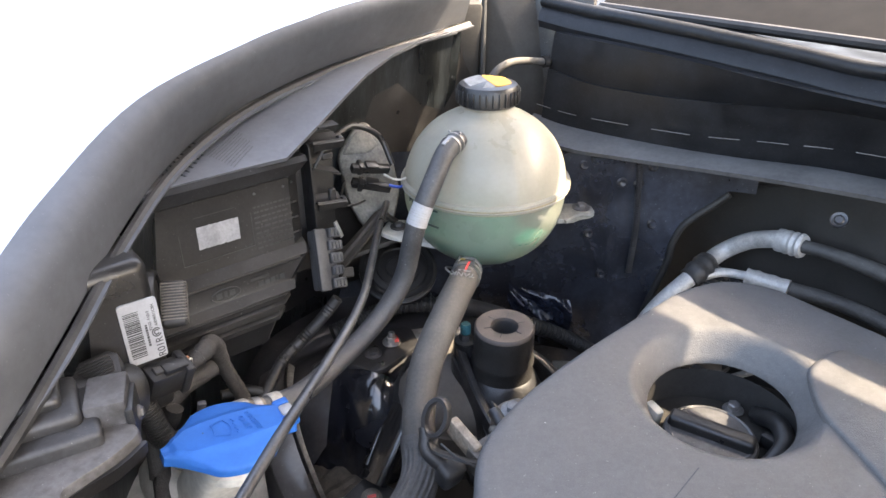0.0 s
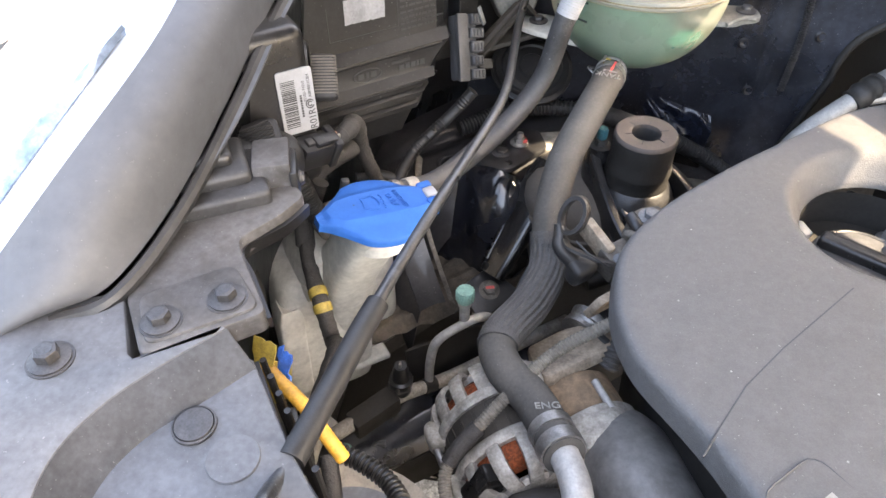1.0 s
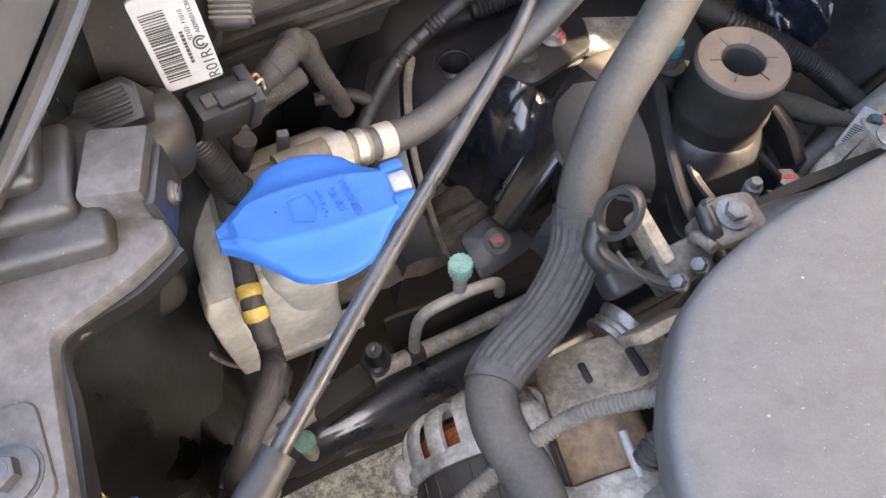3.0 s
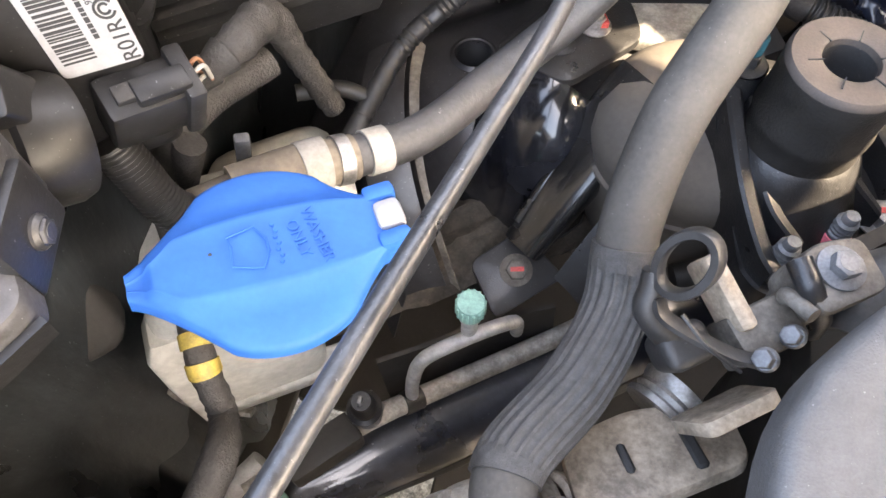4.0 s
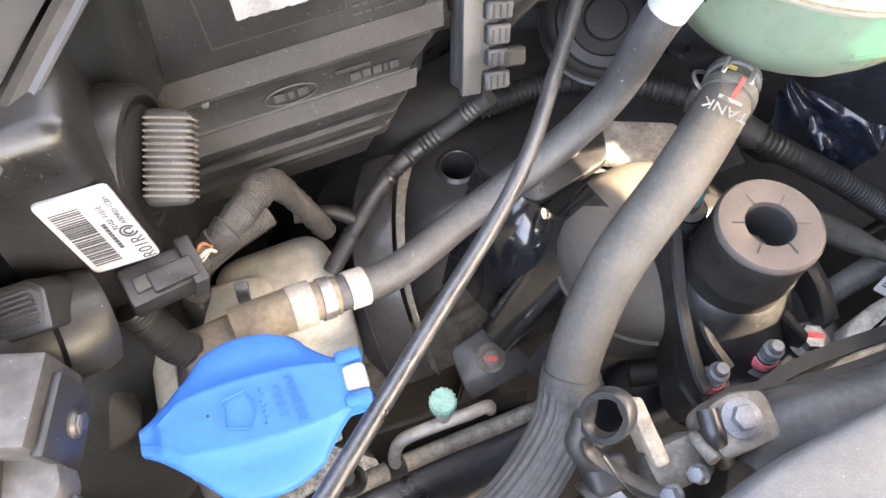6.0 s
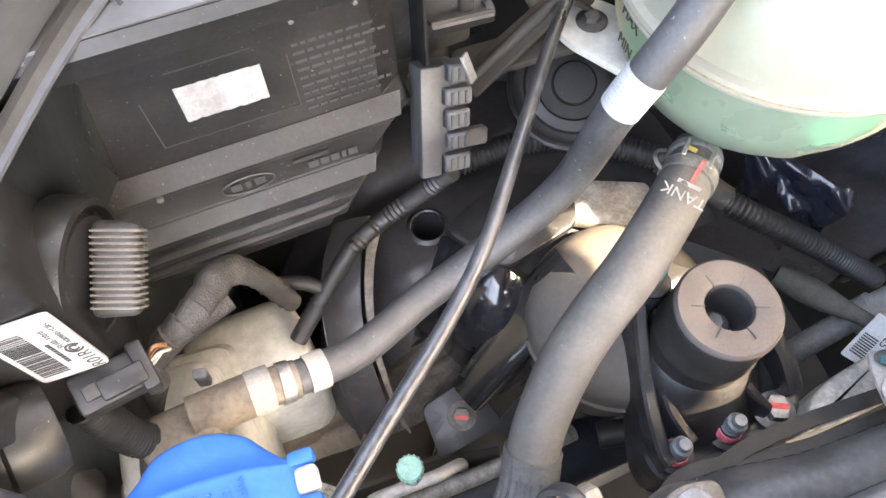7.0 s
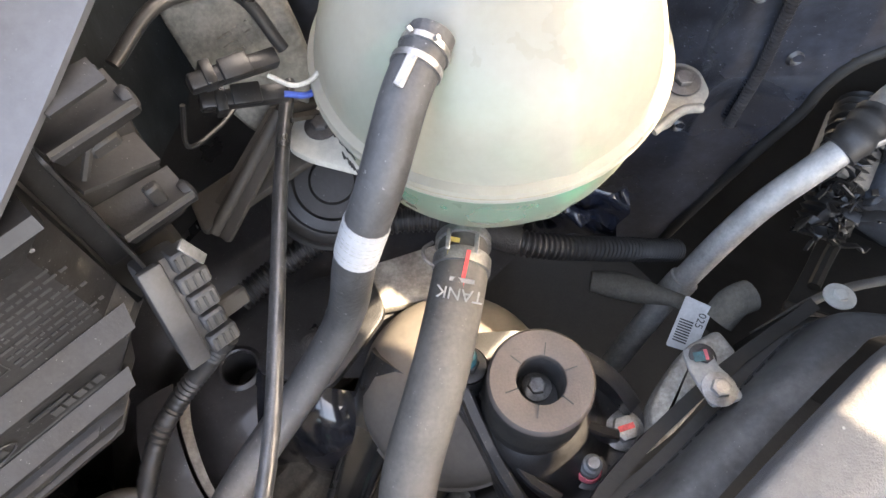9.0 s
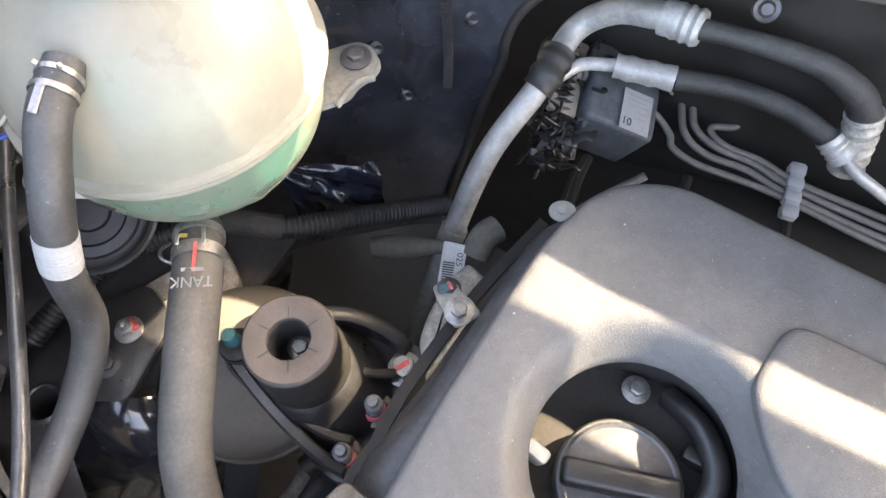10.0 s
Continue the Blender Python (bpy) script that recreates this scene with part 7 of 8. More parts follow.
# its shaft runs across the car
ac, aax = V(-0.043, 0.331, 0.860), V(0.47, -0.88, 0.0).normalized()
am = aim(ac, aax, 0)
part("stator", lathe([(0.050, -0.021), (0.0555, -0.021), (0.0562, -0.019), (0.0562, 0.011), (0.0555, 0.013), (0.050, 0.013)], am, 56), LAMINATE, alt, "dark laminated stator between the end bells")
for k in range(26):
    part("lamination_weld", block((0.0016, 0.0022, 0.030), am @ pose(0, 0, 0, 0, 0, 360 * k / 26) @ pose(0.0563, 0, -0.004), 0.0005, 1), LAMINATE, alt)
for s_, a0, n_ in ((-1, -0.021, 15), (1, 0.013, 13)):
    part("winding", lathe([(0.040, a0 + s_ * 0.002), (0.050, a0 + s_ * 0.003), (0.0525, a0 + s_ * 0.010), (0.051, a0 + s_ * 0.024), (0.044, a0 + s_ * 0.030), (0.036, a0 + s_ * 0.031)], am, 60), COPPER, alt, "copper windings behind the vent bars")
    part("bell_ring", lathe([(0.050, a0), (0.0585, a0), (0.0600, a0 + s_ * 0.002), (0.0600, a0 + s_ * 0.009), (0.0585, a0 + s_ * 0.011), (0.052, a0 + s_ * 0.011)], am, 56), ALU_DIRTY, alt, "cast ring of the end bell")
    part("bell_end", lathe([(0.0, a0 + s_ * 0.050), (0.020, a0 + s_ * 0.050), (0.026, a0 + s_ * 0.045), (0.036, a0 + s_ * 0.044), (0.039, a0 + s_ * 0.040), (0.036, a0 + s_ * 0.036), (0, a0 + s_ * 0.036)], am, 44), ALU_DIRTY, alt)
    for k in range(n_):
        turn_ = am @ pose(0, 0, 0, 0, 0, 360 * (k + 0.35) / n_)
        line_ = catmull([turn_ @ V(r, 0, a0 + s_ * h) for r, h in ((0.0560, 0.006), (0.0575, 0.014), (0.0572, 0.026), (0.0530, 0.036), (0.0440, 0.0415), (0.0350, 0.042))], 5)
        part("vent_bar", strap(line_, turn_.to_3x3() @ V(0, 1, 0), 0.0064, 0.0030), ALU_DIRTY, alt)
for k in (0, 1, 2):
    a = 120 * k + 62
    part("lug", block((0.020, 0.026, 0.034), am @ pose(0, 0, 0, 0, 0, a) @ pose(0.0600, 0, 0.030), 0.007, 3), ALU_DIRTY, alt)
    part("lug", block((0.020, 0.024, 0.028), am @ pose(0, 0, 0, 0, 0, a) @ pose(0.0600, 0, -0.032), 0.007, 3), ALU_DIRTY, alt)
    part("through_bolt", lathe([(0.0038, -0.045), (0.0038, 0.045), (0.0062, 0.045), (0.0062, 0.051), (0, 0.051)], am @ pose(0, 0, 0, 0, 0, a) @ pose(0.064, 0, 0), 12), STEEL, alt)
part("rear_box", block((0.030, 0.040, 0.018), am @ pose(0, 0, 0, 0, 0, 150) @ pose(0.046, 0, 0.040), 0.004), BLACK, alt, "black regulator box")
tens = thing("belt_tensioner", V(0.02, 0.37, 0.84), "rust brown drum and tan cast bracket beside the alternator", "tensioner")
tmx = aim((0.024, 0.365, 0.862), aax, 0)
part("drum", lathe([(0, -0.030), (0.040, -0.030), (0.043, -0.027), (0.043, 0.010), (0.040, 0.013), (0.046, 0.014), (0.046, 0.040), (0.040, 0.044), (0, 0.044)], tmx, 44), STATOR, tens)
part("cast_half", lathe([(0.0465, 0.012), (0.0478, 0.014), (0.0478, 0.038), (0.044, 0.045), (0.030, 0.048), (0, 0.048)], tmx, 44), ALU_DIRTY, tens)
part("pin", lathe([(0, 0.0), (0.0036, 0.0), (0.0036, 0.030), (0.003, 0.031), (0, 0.031)], tmx @ pose(0, 0, 0, 0, 0, 75) @ pose(0.046, 0, -0.012), 14), ALU, tens)
part("bracket_top", slab(rounded([(-0.05, -0.03), (0.05, -0.022), (0.055, 0.018), (0.0, 0.03), (-0.045, 0.024)], 0.01), -0.012, 0.0, facing((0.012, 0.425, 0.905), (0.85, 0.5, 0.1), (-0.4, 0.8, -0.3)), 0.004), TAN_CAST, alt, "tan stained bracket with slots")
part("bracket_slot", block((0.005, 0.018, 0.004), facing((0.0, 0.418, 0.9065), (0.85, 0.5, 0.1), (-0.4, 0.8, -0.3)), 0.0015, 1), PRINT, alt, "dark slot")
part("bracket_slot", block((0.007, 0.026, 0.004), facing((0.034, 0.432, 0.9115), (0.85, 0.5, 0.1), (-0.4, 0.8, -0.3)), 0.0015, 1), PRINT, alt, "dark slot")
part("pulley", lathe([(0, 0), (0.022, 0), (0.022, 0.004), (0.019, 0.006), (0.021, 0.009), (0.019, 0.012), (0.021, 0.015), (0.022, 0.02), (0.0, 0.02)], aim((0.018, 0.455, 0.885), (0.5, 0.8, 0.2)), 32), STEEL, alt, "steel pulley")
plug2 = thing("alternator_plug", V(-0.02, 0.25, 0.86), "black rubber boot and plug on the alternator", "plug")
part("boot", lathe([(0, -0.02), (0.014, -0.018), (0.016, 0.0), (0.013, 0.02), (0.009, 0.026), (0, 0.026)], aim((-0.015, 0.262, 0.885), (-0.9, -0.2, -0.1)), 20), RUBBER_DARK, plug2)
part("shell", block((0.03, 0.028, 0.024), facing((0.005, 0.268, 0.88), (1, 0.2, 0), (0, 1, 0.3)), 0.004), BLACK, plug2)
cab = thing("alternator_cable", V(-0.05, 0.3, 0.85), "dusty tan corrugated cable looping round the alternator", "cable")
part("conduit", corrugated([(0.040, 0.384, 0.998), (0.032, 0.380, 0.991), (-0.015, 0.365, 0.958), (-0.065, 0.314, 0.927), (-0.095, 0.276, 0.892), (-0.071, 0.235, 0.886), (-0.025, 0.245, 0.890)], 0.0056, 0.0030, 0.0004), CONDUIT, cab)
part("tape", sweep(along([(-0.015, 0.365, 0.958), (-0.065, 0.314, 0.927), (-0.095, 0.276, 0.892), (-0.071, 0.235, 0.886)], (-0.082, 0.295, 0.912), 0.02), 0.0074, 14), TAPE, cab)
cab2 = thing("short_conduit", V(0.03, 0.36, 0.95), "short dark corrugated conduit going under the cover", "cable")
part("conduit", corrugated([(0.050, 0.372, 0.99), (0.036, 0.358, 0.985), (0.030, 0.345, 0.972)], 0.0075, 0.0045, 0.0009), TAPE, cab2)
duct = thing("intake_duct", V(0.08, 0.28, 0.8), "grey moulded plastic intake duct", "duct")
part("tube", tube([(0.045, 0.36, 0.84), (0.062, 0.318, 0.875), (0.085, 0.265, 0.89), (0.115, 0.20, 0.885), (0.15, 0.12, 0.86)], lambda f, s: 0.041 + 0.003 * math.sin(f * 9), 28), DUCT, duct)
part("collar", tube([(0.040, 0.372, 0.826), (0.046, 0.357, 0.843)], 0.044, 28), BLACK, duct)
part("second_tube", tube([(0.12, 0.235, 0.93), (0.13, 0.20, 0.945), (0.15, 0.15, 0.94)], 0.026, 22), BLACK_CLEAN, duct)

# ---- refrigerant pipes ----
ref = thing("refrigerant_pipes", V(-0.12, 0.46, 0.74), "aluminium refrigerant pipes with mint green caps and a pressure switch", "pipes")
part("thick_pipe", tube([(-0.236, 0.359, 0.776), (-0.177, 0.428, 0.765), (-0.118, 0.486, 0.742), (-0.043, 0.545, 0.745), (0.02, 0.60, 0.74)], 0.0085, 14), ALU_DIRTY, ref)
part("black_collar", sweep(along([(-0.236, 0.359, 0.776), (-0.177, 0.428, 0.765), (-0.118, 0.486, 0.742), (-0.043, 0.545, 0.745)], (-0.142, 0.462, 0.752), 0.008), 0.0098, 14), BLACK, ref)
part("thin_pipe", tube([(-0.143, 0.465, 0.746), (-0.141, 0.468, 0.79), (-0.134, 0.476, 0.818), (-0.110, 0.492, 0.831), (-0.088, 0.508, 0.832), (-0.075, 0.525, 0.81), (-0.073, 0.531, 0.78)], 0.0055, 12), ALU, ref)
part("service_port", lathe([(0.006, -0.045), (0.006, -0.012), (0.008, -0.011), (0.008, 0)], Matrix.Translation((-0.106, 0.499, 0.872)), 16), ALU, ref)
gc = part("service_cap", lathe([(0.0095, -0.002), (0.010, 0.0), (0.010, 0.012), (0.009, 0.0135), (0, 0.014)], Matrix.Translation((-0.106, 0.499, 0.870)), 26), MINT, ref, "mint green dust cap")
for k in range(16):
    a = 2 * math.pi * k / 16
    part("cap_rib", block((0.0012, 0.0018, 0.012), Matrix.Translation((-0.106 + 0.0101 * math.cos(a), 0.499 + 0.0101 * math.sin(a), 0.8765)) @ pose(0, 0, 0, 0, 0, math.degrees(a)), 0.0004, 1), MINT, gc)
sw = part("pressure_switch", lathe([(0.012, -0.03), (0.012, -0.016), (0.0135, -0.014), (0.0135, -0.005), (0.010, -0.003), (0.009, 0.012), (0.0075, 0.014), (0.007, 0.022), (0, 0.022)], aim((-0.169, 0.436, 0.800), (0.05, -0.1, 1)), 20), BLACK, ref, "black pressure switch on a steel nut")
part("switch_nut", lathe([(0.014, -0.02), (0.0145, -0.016), (0.0145, -0.008), (0.0135, -0.006)], aim((-0.169, 0.436, 0.800), (0.05, -0.1, 1)), 6), STEEL, sw)
part("switch_pins", block((0.003, 0.006, 0.008), Matrix.Translation((-0.168, 0.433, 0.824)), 0.001), SILVER, sw)
part("union_block", block((0.06, 0.026, 0.026), facing((-0.195, 0.405, 0.768), (0.65, 0.75, 0), (-0.75, 0.65, 0)), 0.004), NEAR_BLACK, ref, "grimy union block")
part("curved_end", tube([(-0.235, 0.385, 0.775), (-0.25, 0.36, 0.765), (-0.255, 0.335, 0.735), (-0.25, 0.32, 0.69)], 0.0085, 14), ALU, ref)
part("lower_port", tube([(-0.222, 0.362, 0.66), (-0.220, 0.361, 0.742)], 0.008, 12), ALU_DIRTY, ref)
part("lower_cap", lathe([(0.0095, 0), (0.010, 0.012), (0, 0.014)], Matrix.Translation((-0.2195, 0.361, 0.742)), 18), MINT, ref, "mint green dust cap")
cross = thing("cross_member", V(-0.1, 0.4, 0.55), "glossy black cross member below the pipes", "cross member")
# its upper edge runs under the pipes; the ground shows in front of it
part("beam", ruled([(-0.30, 0.335, 0.715), (-0.204, 0.416, 0.720), (-0.141, 0.479, 0.722), (-0.03, 0.575, 0.722), (0.10, 0.68, 0.72)], [(-0.30, 0.295, 0.685), (-0.208, 0.360, 0.690), (-0.115, 0.428, 0.695), (-0.0, 0.52, 0.695), (0.13, 0.63, 0.69)], 6, 6, V(0.006, -0.006, 0.010), 0.004), NAVY, cross)
part("beam_front", ruled([(-0.30, 0.295, 0.684), (-0.208, 0.360, 0.689), (-0.115, 0.428, 0.694), (-0.0, 0.52, 0.694), (0.13, 0.63, 0.69)], [(-0.30, 0.305, 0.60), (-0.212, 0.372, 0.61), (-0.118, 0.440, 0.61), (0.0, 0.53, 0.61), (0.13, 0.64, 0.61)], 6, 3, V(0, 0, 0), 0.004), NEAR_BLACK, cross)
part("side_bar", block((0.30, 0.05, 0.03), facing((-0.06, 0.26, 0.60), (0.25, -0.96, 0.0), (0.96, 0.25, 0)), 0.01, 2), NEAR_BLACK, cross)
part("front_bar", block((0.5, 0.05, 0.03), facing((-0.20, 0.262, 0.60), (0.86, -0.5, 0.0), (0.5, 0.86, 0)), 0.01, 2), NEAR_BLACK, cross)
floor_skin = thing("wheel_arch_liner", V(-0.3, 0.4, 0.6), "dark ribbed plastic liner under the lamp", "liner")
part("panel", sheet([[V(-0.41 + 0.10 * i / 72, 0.20 + 0.28 * i / 72, 0.55 + 0.53 * j / 24) + V(0.9, -0.35, 0) * (0.006 * math.exp(-((i % 18 - 9) / 3.5) ** 2) + 0.016 * noise.noise(V(i * 0.07, j * 0.10, 4)) + 0.004 * noise.noise(V(i * 0.3, j * 0.22, 9))) for i in range(73)] for j in range(25)], 0.004), SPLASH, floor_skin)
part("pocket", slab(rounded([(-0.035, -0.05), (0.03, -0.045), (0.035, 0.03), (0.015, 0.055), (-0.035, 0.05)], 0.02), -0.02, 0.0, facing((-0.322, 0.398, 0.955), (0.75, 0.6, 0.1), (-0.1, 0.3, 0.95)), 0.008, 3), DULL_BLACK, floor_skin, "dusty curved flap below the bracket")

# ---- front wiring ----
yel = thing("yellow_conduit", V(-0.18, 0.23, 1.0), "bright yellow wiring conduit with yellow and blue tape", "wiring")
YL = [(-0.214, 0.249, 1.055), (-0.200, 0.239, 1.053), (-0.181, 0.227, 1.048), (-0.166, 0.217, 1.035), (-0.152, 0.209, 1.019)]
part("conduit", tube(YL, lambda f, s: 0.0049 + 0.0002 * math.sin(s * 1600), 14, 14), YELLOW, yel)
part("yellow_tape", sheet([[V(-0.222 + 0.0026 * i, 0.262 - 0.001 * i - 0.003 * j, 1.072 - 0.0042 * j) + V(0.005, 0.004, 0.007) * noise.noise(V(i * 0.6, j * 0.7, 1)) for i in range(7)] for j in range(8)], 0.001), YELLOW_TAPE, yel, "crumpled yellow tape")
part("tape_tail", sheet([[V(-0.224 + 0.012 * i, 0.252 + 0.004 * i - 0.004 * j, 1.048 - 0.009 * j + 0.004 * math.sin(i * 2 + j)) for i in range(3)] for j in range(4)], 0.0008), YELLOW_TAPE, yel)
part("blue_tape", sheet([[V(-0.206 + 0.0022 * i, 0.260 - 0.001 * i - 0.003 * j, 1.062 - 0.004 * j) + V(0.005, 0.004, 0.006) * noise.noise(V(i * 0.6 + 5, j * 0.7, 3)) for i in range(6)] for j in range(6)], 0.001), BLUE_TAPE, yel, "crumpled blue tape")
lf = thing("front_loom", V(-0.12, 0.2, 0.95), "black corrugated wiring loom with a cable tie", "wiring")
part("loom", corrugated([(-0.166, 0.232, 0.985), (-0.146, 0.226, 0.985), (-0.122, 0.212, 0.985), (-0.106, 0.185, 0.99), (-0.101, 0.15, 0.99), (-0.10, 0.10, 0.985)], 0.0062, 0.004, 0.0009), BLACK_CLEAN, lf)
part("cable_tie", sweep(along([(-0.166, 0.232, 0.985), (-0.122, 0.212, 0.985), (-0.106, 0.185, 0.99), (-0.101, 0.15, 0.99)], (-0.110, 0.195, 0.988), 0.003), 0.0082, 12), BLACK_CLEAN, lf)
part("tie_tail", sweep([V(-0.102, 0.192, 0.992), V(-0.085, 0.195, 0.992)], 0.0012, 6), BLACK_CLEAN, lf)
lf2 = thing("second_loom", V(-0.16, 0.18, 0.9), "dusty taped wiring loom running forward", "wiring")
part("loom", tube([(-0.172, 0.228, 0.985), (-0.163, 0.205, 0.975), (-0.152, 0.17, 0.97), (-0.14, 0.12, 0.965)], 0.0065, 12), TAPE, lf2)
ww = thing("pump_harness", V(-0.25, 0.43, 0.9), "taped wiring harness with a yellow band by the washer bottle", "wiring")
WW = [(-0.245, 0.480, 1.03), (-0.262, 0.470, 0.985), (-0.250, 0.433, 0.960), (-0.231, 0.400, 0.945), (-0.219, 0.382, 0.920), (-0.206, 0.357, 0.935), (-0.211, 0.320, 0.925), (-0.226, 0.299, 0.88), (-0.23, 0.29, 0.80)]
part("loom", tube(WW, lambda f, s: 0.0080 + 0.0020 * math.exp(-((f - 0.55) / 0.06) ** 2) + 0.0004 * math.sin(s * 1500), 12, 12), TAPE, ww)
part("yellow_band", sweep(along(WW, (-0.2375, 0.4110, 0.9492), 0.003), 0.0092, 14), YELLOW_TAPE, ww, "yellow tape band")
part("yellow_band", sweep(along(WW, (-0.2305, 0.3992, 0.9440), 0.003), 0.0092, 14), YELLOW_TAPE, ww, "yellow tape band")
part("sleeve", corrugated([(-0.258, 0.452, 1.062), (-0.252, 0.450, 1.046), (-0.243, 0.448, 1.022), (-0.232, 0.456, 1.005), (-0.218, 0.466, 1.0)], 0.0100, 0.0025, 0.0005), LOOM, ww, "dark braided sleeve behind the cap")
fan = thing("fan_shroud", V(-0.14, 0.2, 0.85), "dusty round radiator fan shroud", "fan shroud")
part("ring", lathe([(0.048, 0.0), (0.062, 0.002), (0.066, 0.006), (0.068, -0.005), (0.068, -0.06)], Matrix.Translation((-0.148, 0.19, 0.935)) @ pose(0, 0, 0, -10, 8, 0), 48), WARM, fan)
part("face", lathe([(0, -0.004), (0.05, 0.0)], Matrix.Translation((-0.148, 0.19, 0.935)) @ pose(0, 0, 0, -10, 8, 0), 36), GREY_FACET, fan)
part("side_strut", block((0.018, 0.13, 0.02), Matrix.Translation((-0.178, 0.165, 0.98)) @ pose(0, 0, 0, 0, 0, 30), 0.003), GREY_FACET, fan)
part("ribbed_clip", block((0.012, 0.018, 0.012), Matrix.Translation((-0.198, 0.235, 1.01)) @ pose(0, 0, 0, 0, 0, 30), 0.002), BLACK, fan)
hosebl = thing("radiator_hose", V(-0.07, 0.2, 0.8), "black rubber radiator hose with a clamp low in the bay", "hose")
part("hose", tube([(-0.13, 0.21, 0.80), (-0.085, 0.20, 0.82), (-0.05, 0.205, 0.83), (-0.02, 0.2, 0.82)], 0.021, 20), RUBBER_DARK, hosebl)
part("clamp", tube([(-0.078, 0.2, 0.823), (-0.070, 0.201, 0.825)], 0.0222, 20), STEEL, hosebl)
part("housing", block((0.05, 0.05, 0.04), Matrix.Translation((-0.045, 0.21, 0.835)) @ pose(0, 0, 0, 10, 10, 20), 0.012, 3), WARM, hosebl)

# ---- behind the engine: pipes, hydraulic unit, brake lines ----
ac_line = thing("refrigerant_line", V(0.3, 0.77, 0.8), "thick bare aluminium refrigerant line with a rubber band", "pipe")
ACP = [(0.165, 0.690, 0.74), (0.200, 0.720, 0.795), (0.233, 0.746, 0.85), (0.278, 0.770, 0.936), (0.337, 0.793, 0.988), (0.382, 0.826, 1.004), (0.410, 0.812, 1.030), (0.425, 0.780, 1.050), (0.432, 0.772, 1.053)]
part("pipe", tube(ACP, 0.0115, 18), ALU, ac_line)
part("joint", sweep(along(ACP, (0.231, 0.745, 0.847), 0.010), 0.0142, 18), ALU, ac_line)
part("rubber_band", sweep(along(ACP, (0.348, 0.800, 0.992), 0.019), lambda f, s: 0.0155 + 0.0012 * math.sin(s * 1500), 18), RUBBER_DARK, ac_line, "dusty black rubber sleeve")
part("crimp", tube([(0.430, 0.774, 1.052), (0.449, 0.747, 1.056)], lambda f, s: 0.0150 + 0.001 * math.sin(s * 700), 20), ALU, ac_line, "crimped aluminium ferrule")
part("hose", tube([(0.445, 0.750, 1.056), (0.469, 0.731, 1.056), (0.505, 0.704, 1.051), (0.533, 0.683, 1.042), (0.559, 0.664, 1.021), (0.571, 0.655, 1.0)], lambda f, s: 0.0085 + 0.0055 * f * f, 18), RUBBER_OLD, ac_line, "dusty rubber hose")
part("end_ferrule", tube([(0.570, 0.656, 1.004), (0.575, 0.648, 0.975), (0.578, 0.64, 0.94)], lambda f, s: 0.0150 + 0.0012 * math.sin(s * 500), 20), ALU_DIRTY, ac_line)
thin = thing("thin_refrigerant_line", V(0.45, 0.75, 0.9), "thin refrigerant line with a crimped rubber hose", "pipe")
part("pipe", tube([(0.352, 0.795, 0.985), (0.378, 0.798, 0.990), (0.405, 0.785, 0.992)], 0.0062, 12), ALU, thin)
part("ferrule", tube([(0.405, 0.785, 0.992), (0.447, 0.752, 0.992)], lambda f, s: 0.0112 + 0.0008 * math.sin(s * 600), 18), ALU, thin, "crimped aluminium ferrule")
part("hose", tube([(0.447, 0.752, 0.992), (0.49, 0.725, 0.990), (0.528, 0.690, 0.985), (0.552, 0.655, 0.975)], lambda f, s: 0.0098 + 0.0003 * math.sin(s * 1300), 16, 20), RUBBER_OLD, thin, "dusty ribbed rubber hose")
part("end_ferrule", tube([(0.551, 0.657, 0.976), (0.560, 0.638, 0.965)], lambda f, s: 0.0120 + 0.0008 * math.sin(s * 900), 18), ALU, thin)
part("end_pipe", tube([(0.560, 0.638, 0.965), (0.572, 0.615, 0.955), (0.62, 0.57, 0.93), (0.70, 0.52, 0.92)], 0.0055, 12), ALU, thin)
hyd = thing("hydraulic_unit", V(0.41, 0.77, 0.85), "blue grey brake hydraulic unit with a white label", "hydraulic unit")
hx = facing((0.412, 0.785, 0.920), (0.72, -0.40, -0.35), (0.38, 0.75, 0.2))
part("motor", block((0.078, 0.064, 0.066), hx, 0.006, 3, (0.97, 0.94)), ABS_GREY, hyd)
part("lid", block((0.080, 0.022, 0.030), hx @ pose(0.0, 0.040, 0.018), 0.004, 2), CONN_GREY, hyd, "dark lid of the unit")
part("mount_plate", block((0.030, 0.080, 0.05), hx @ pose(-0.056, 0.01, -0.004), 0.003), WARM, hyd)
lb = hx @ pose(0.012, -0.006, 0.0356)
wl = part("label", bars([(-0.016, -0.024, 0.016, 0.018)], lb, 0.0006), WHITE, hyd, "white paper label")
part("print", bars([(-0.013, 0.012, 0.014, 0.0135), (-0.013, 0.007, 0.008, 0.0085), (-0.013, 0.002, 0.014, 0.0035), (-0.002, -0.004, 0.014, -0.0025), (-0.002, -0.010, 0.012, -0.0085)], lb @ pose(0, 0, 0.0006), 0.0002), PALE_PRINT, wl)
letters("writing", "10", 0.011, lb @ pose(-0.009, -0.016, 0.0008), PRINT, wl, 0.0002)
part("bracket_band", tube([tuple(hx @ V(-0.03, 0.03, 0.037)), tuple(hx @ V(0.02, 0.034, 0.038)), tuple(hx @ V(0.05, 0.03, 0.03))], 0.005, 8), BLACK, hyd)
rng = random.Random(21)
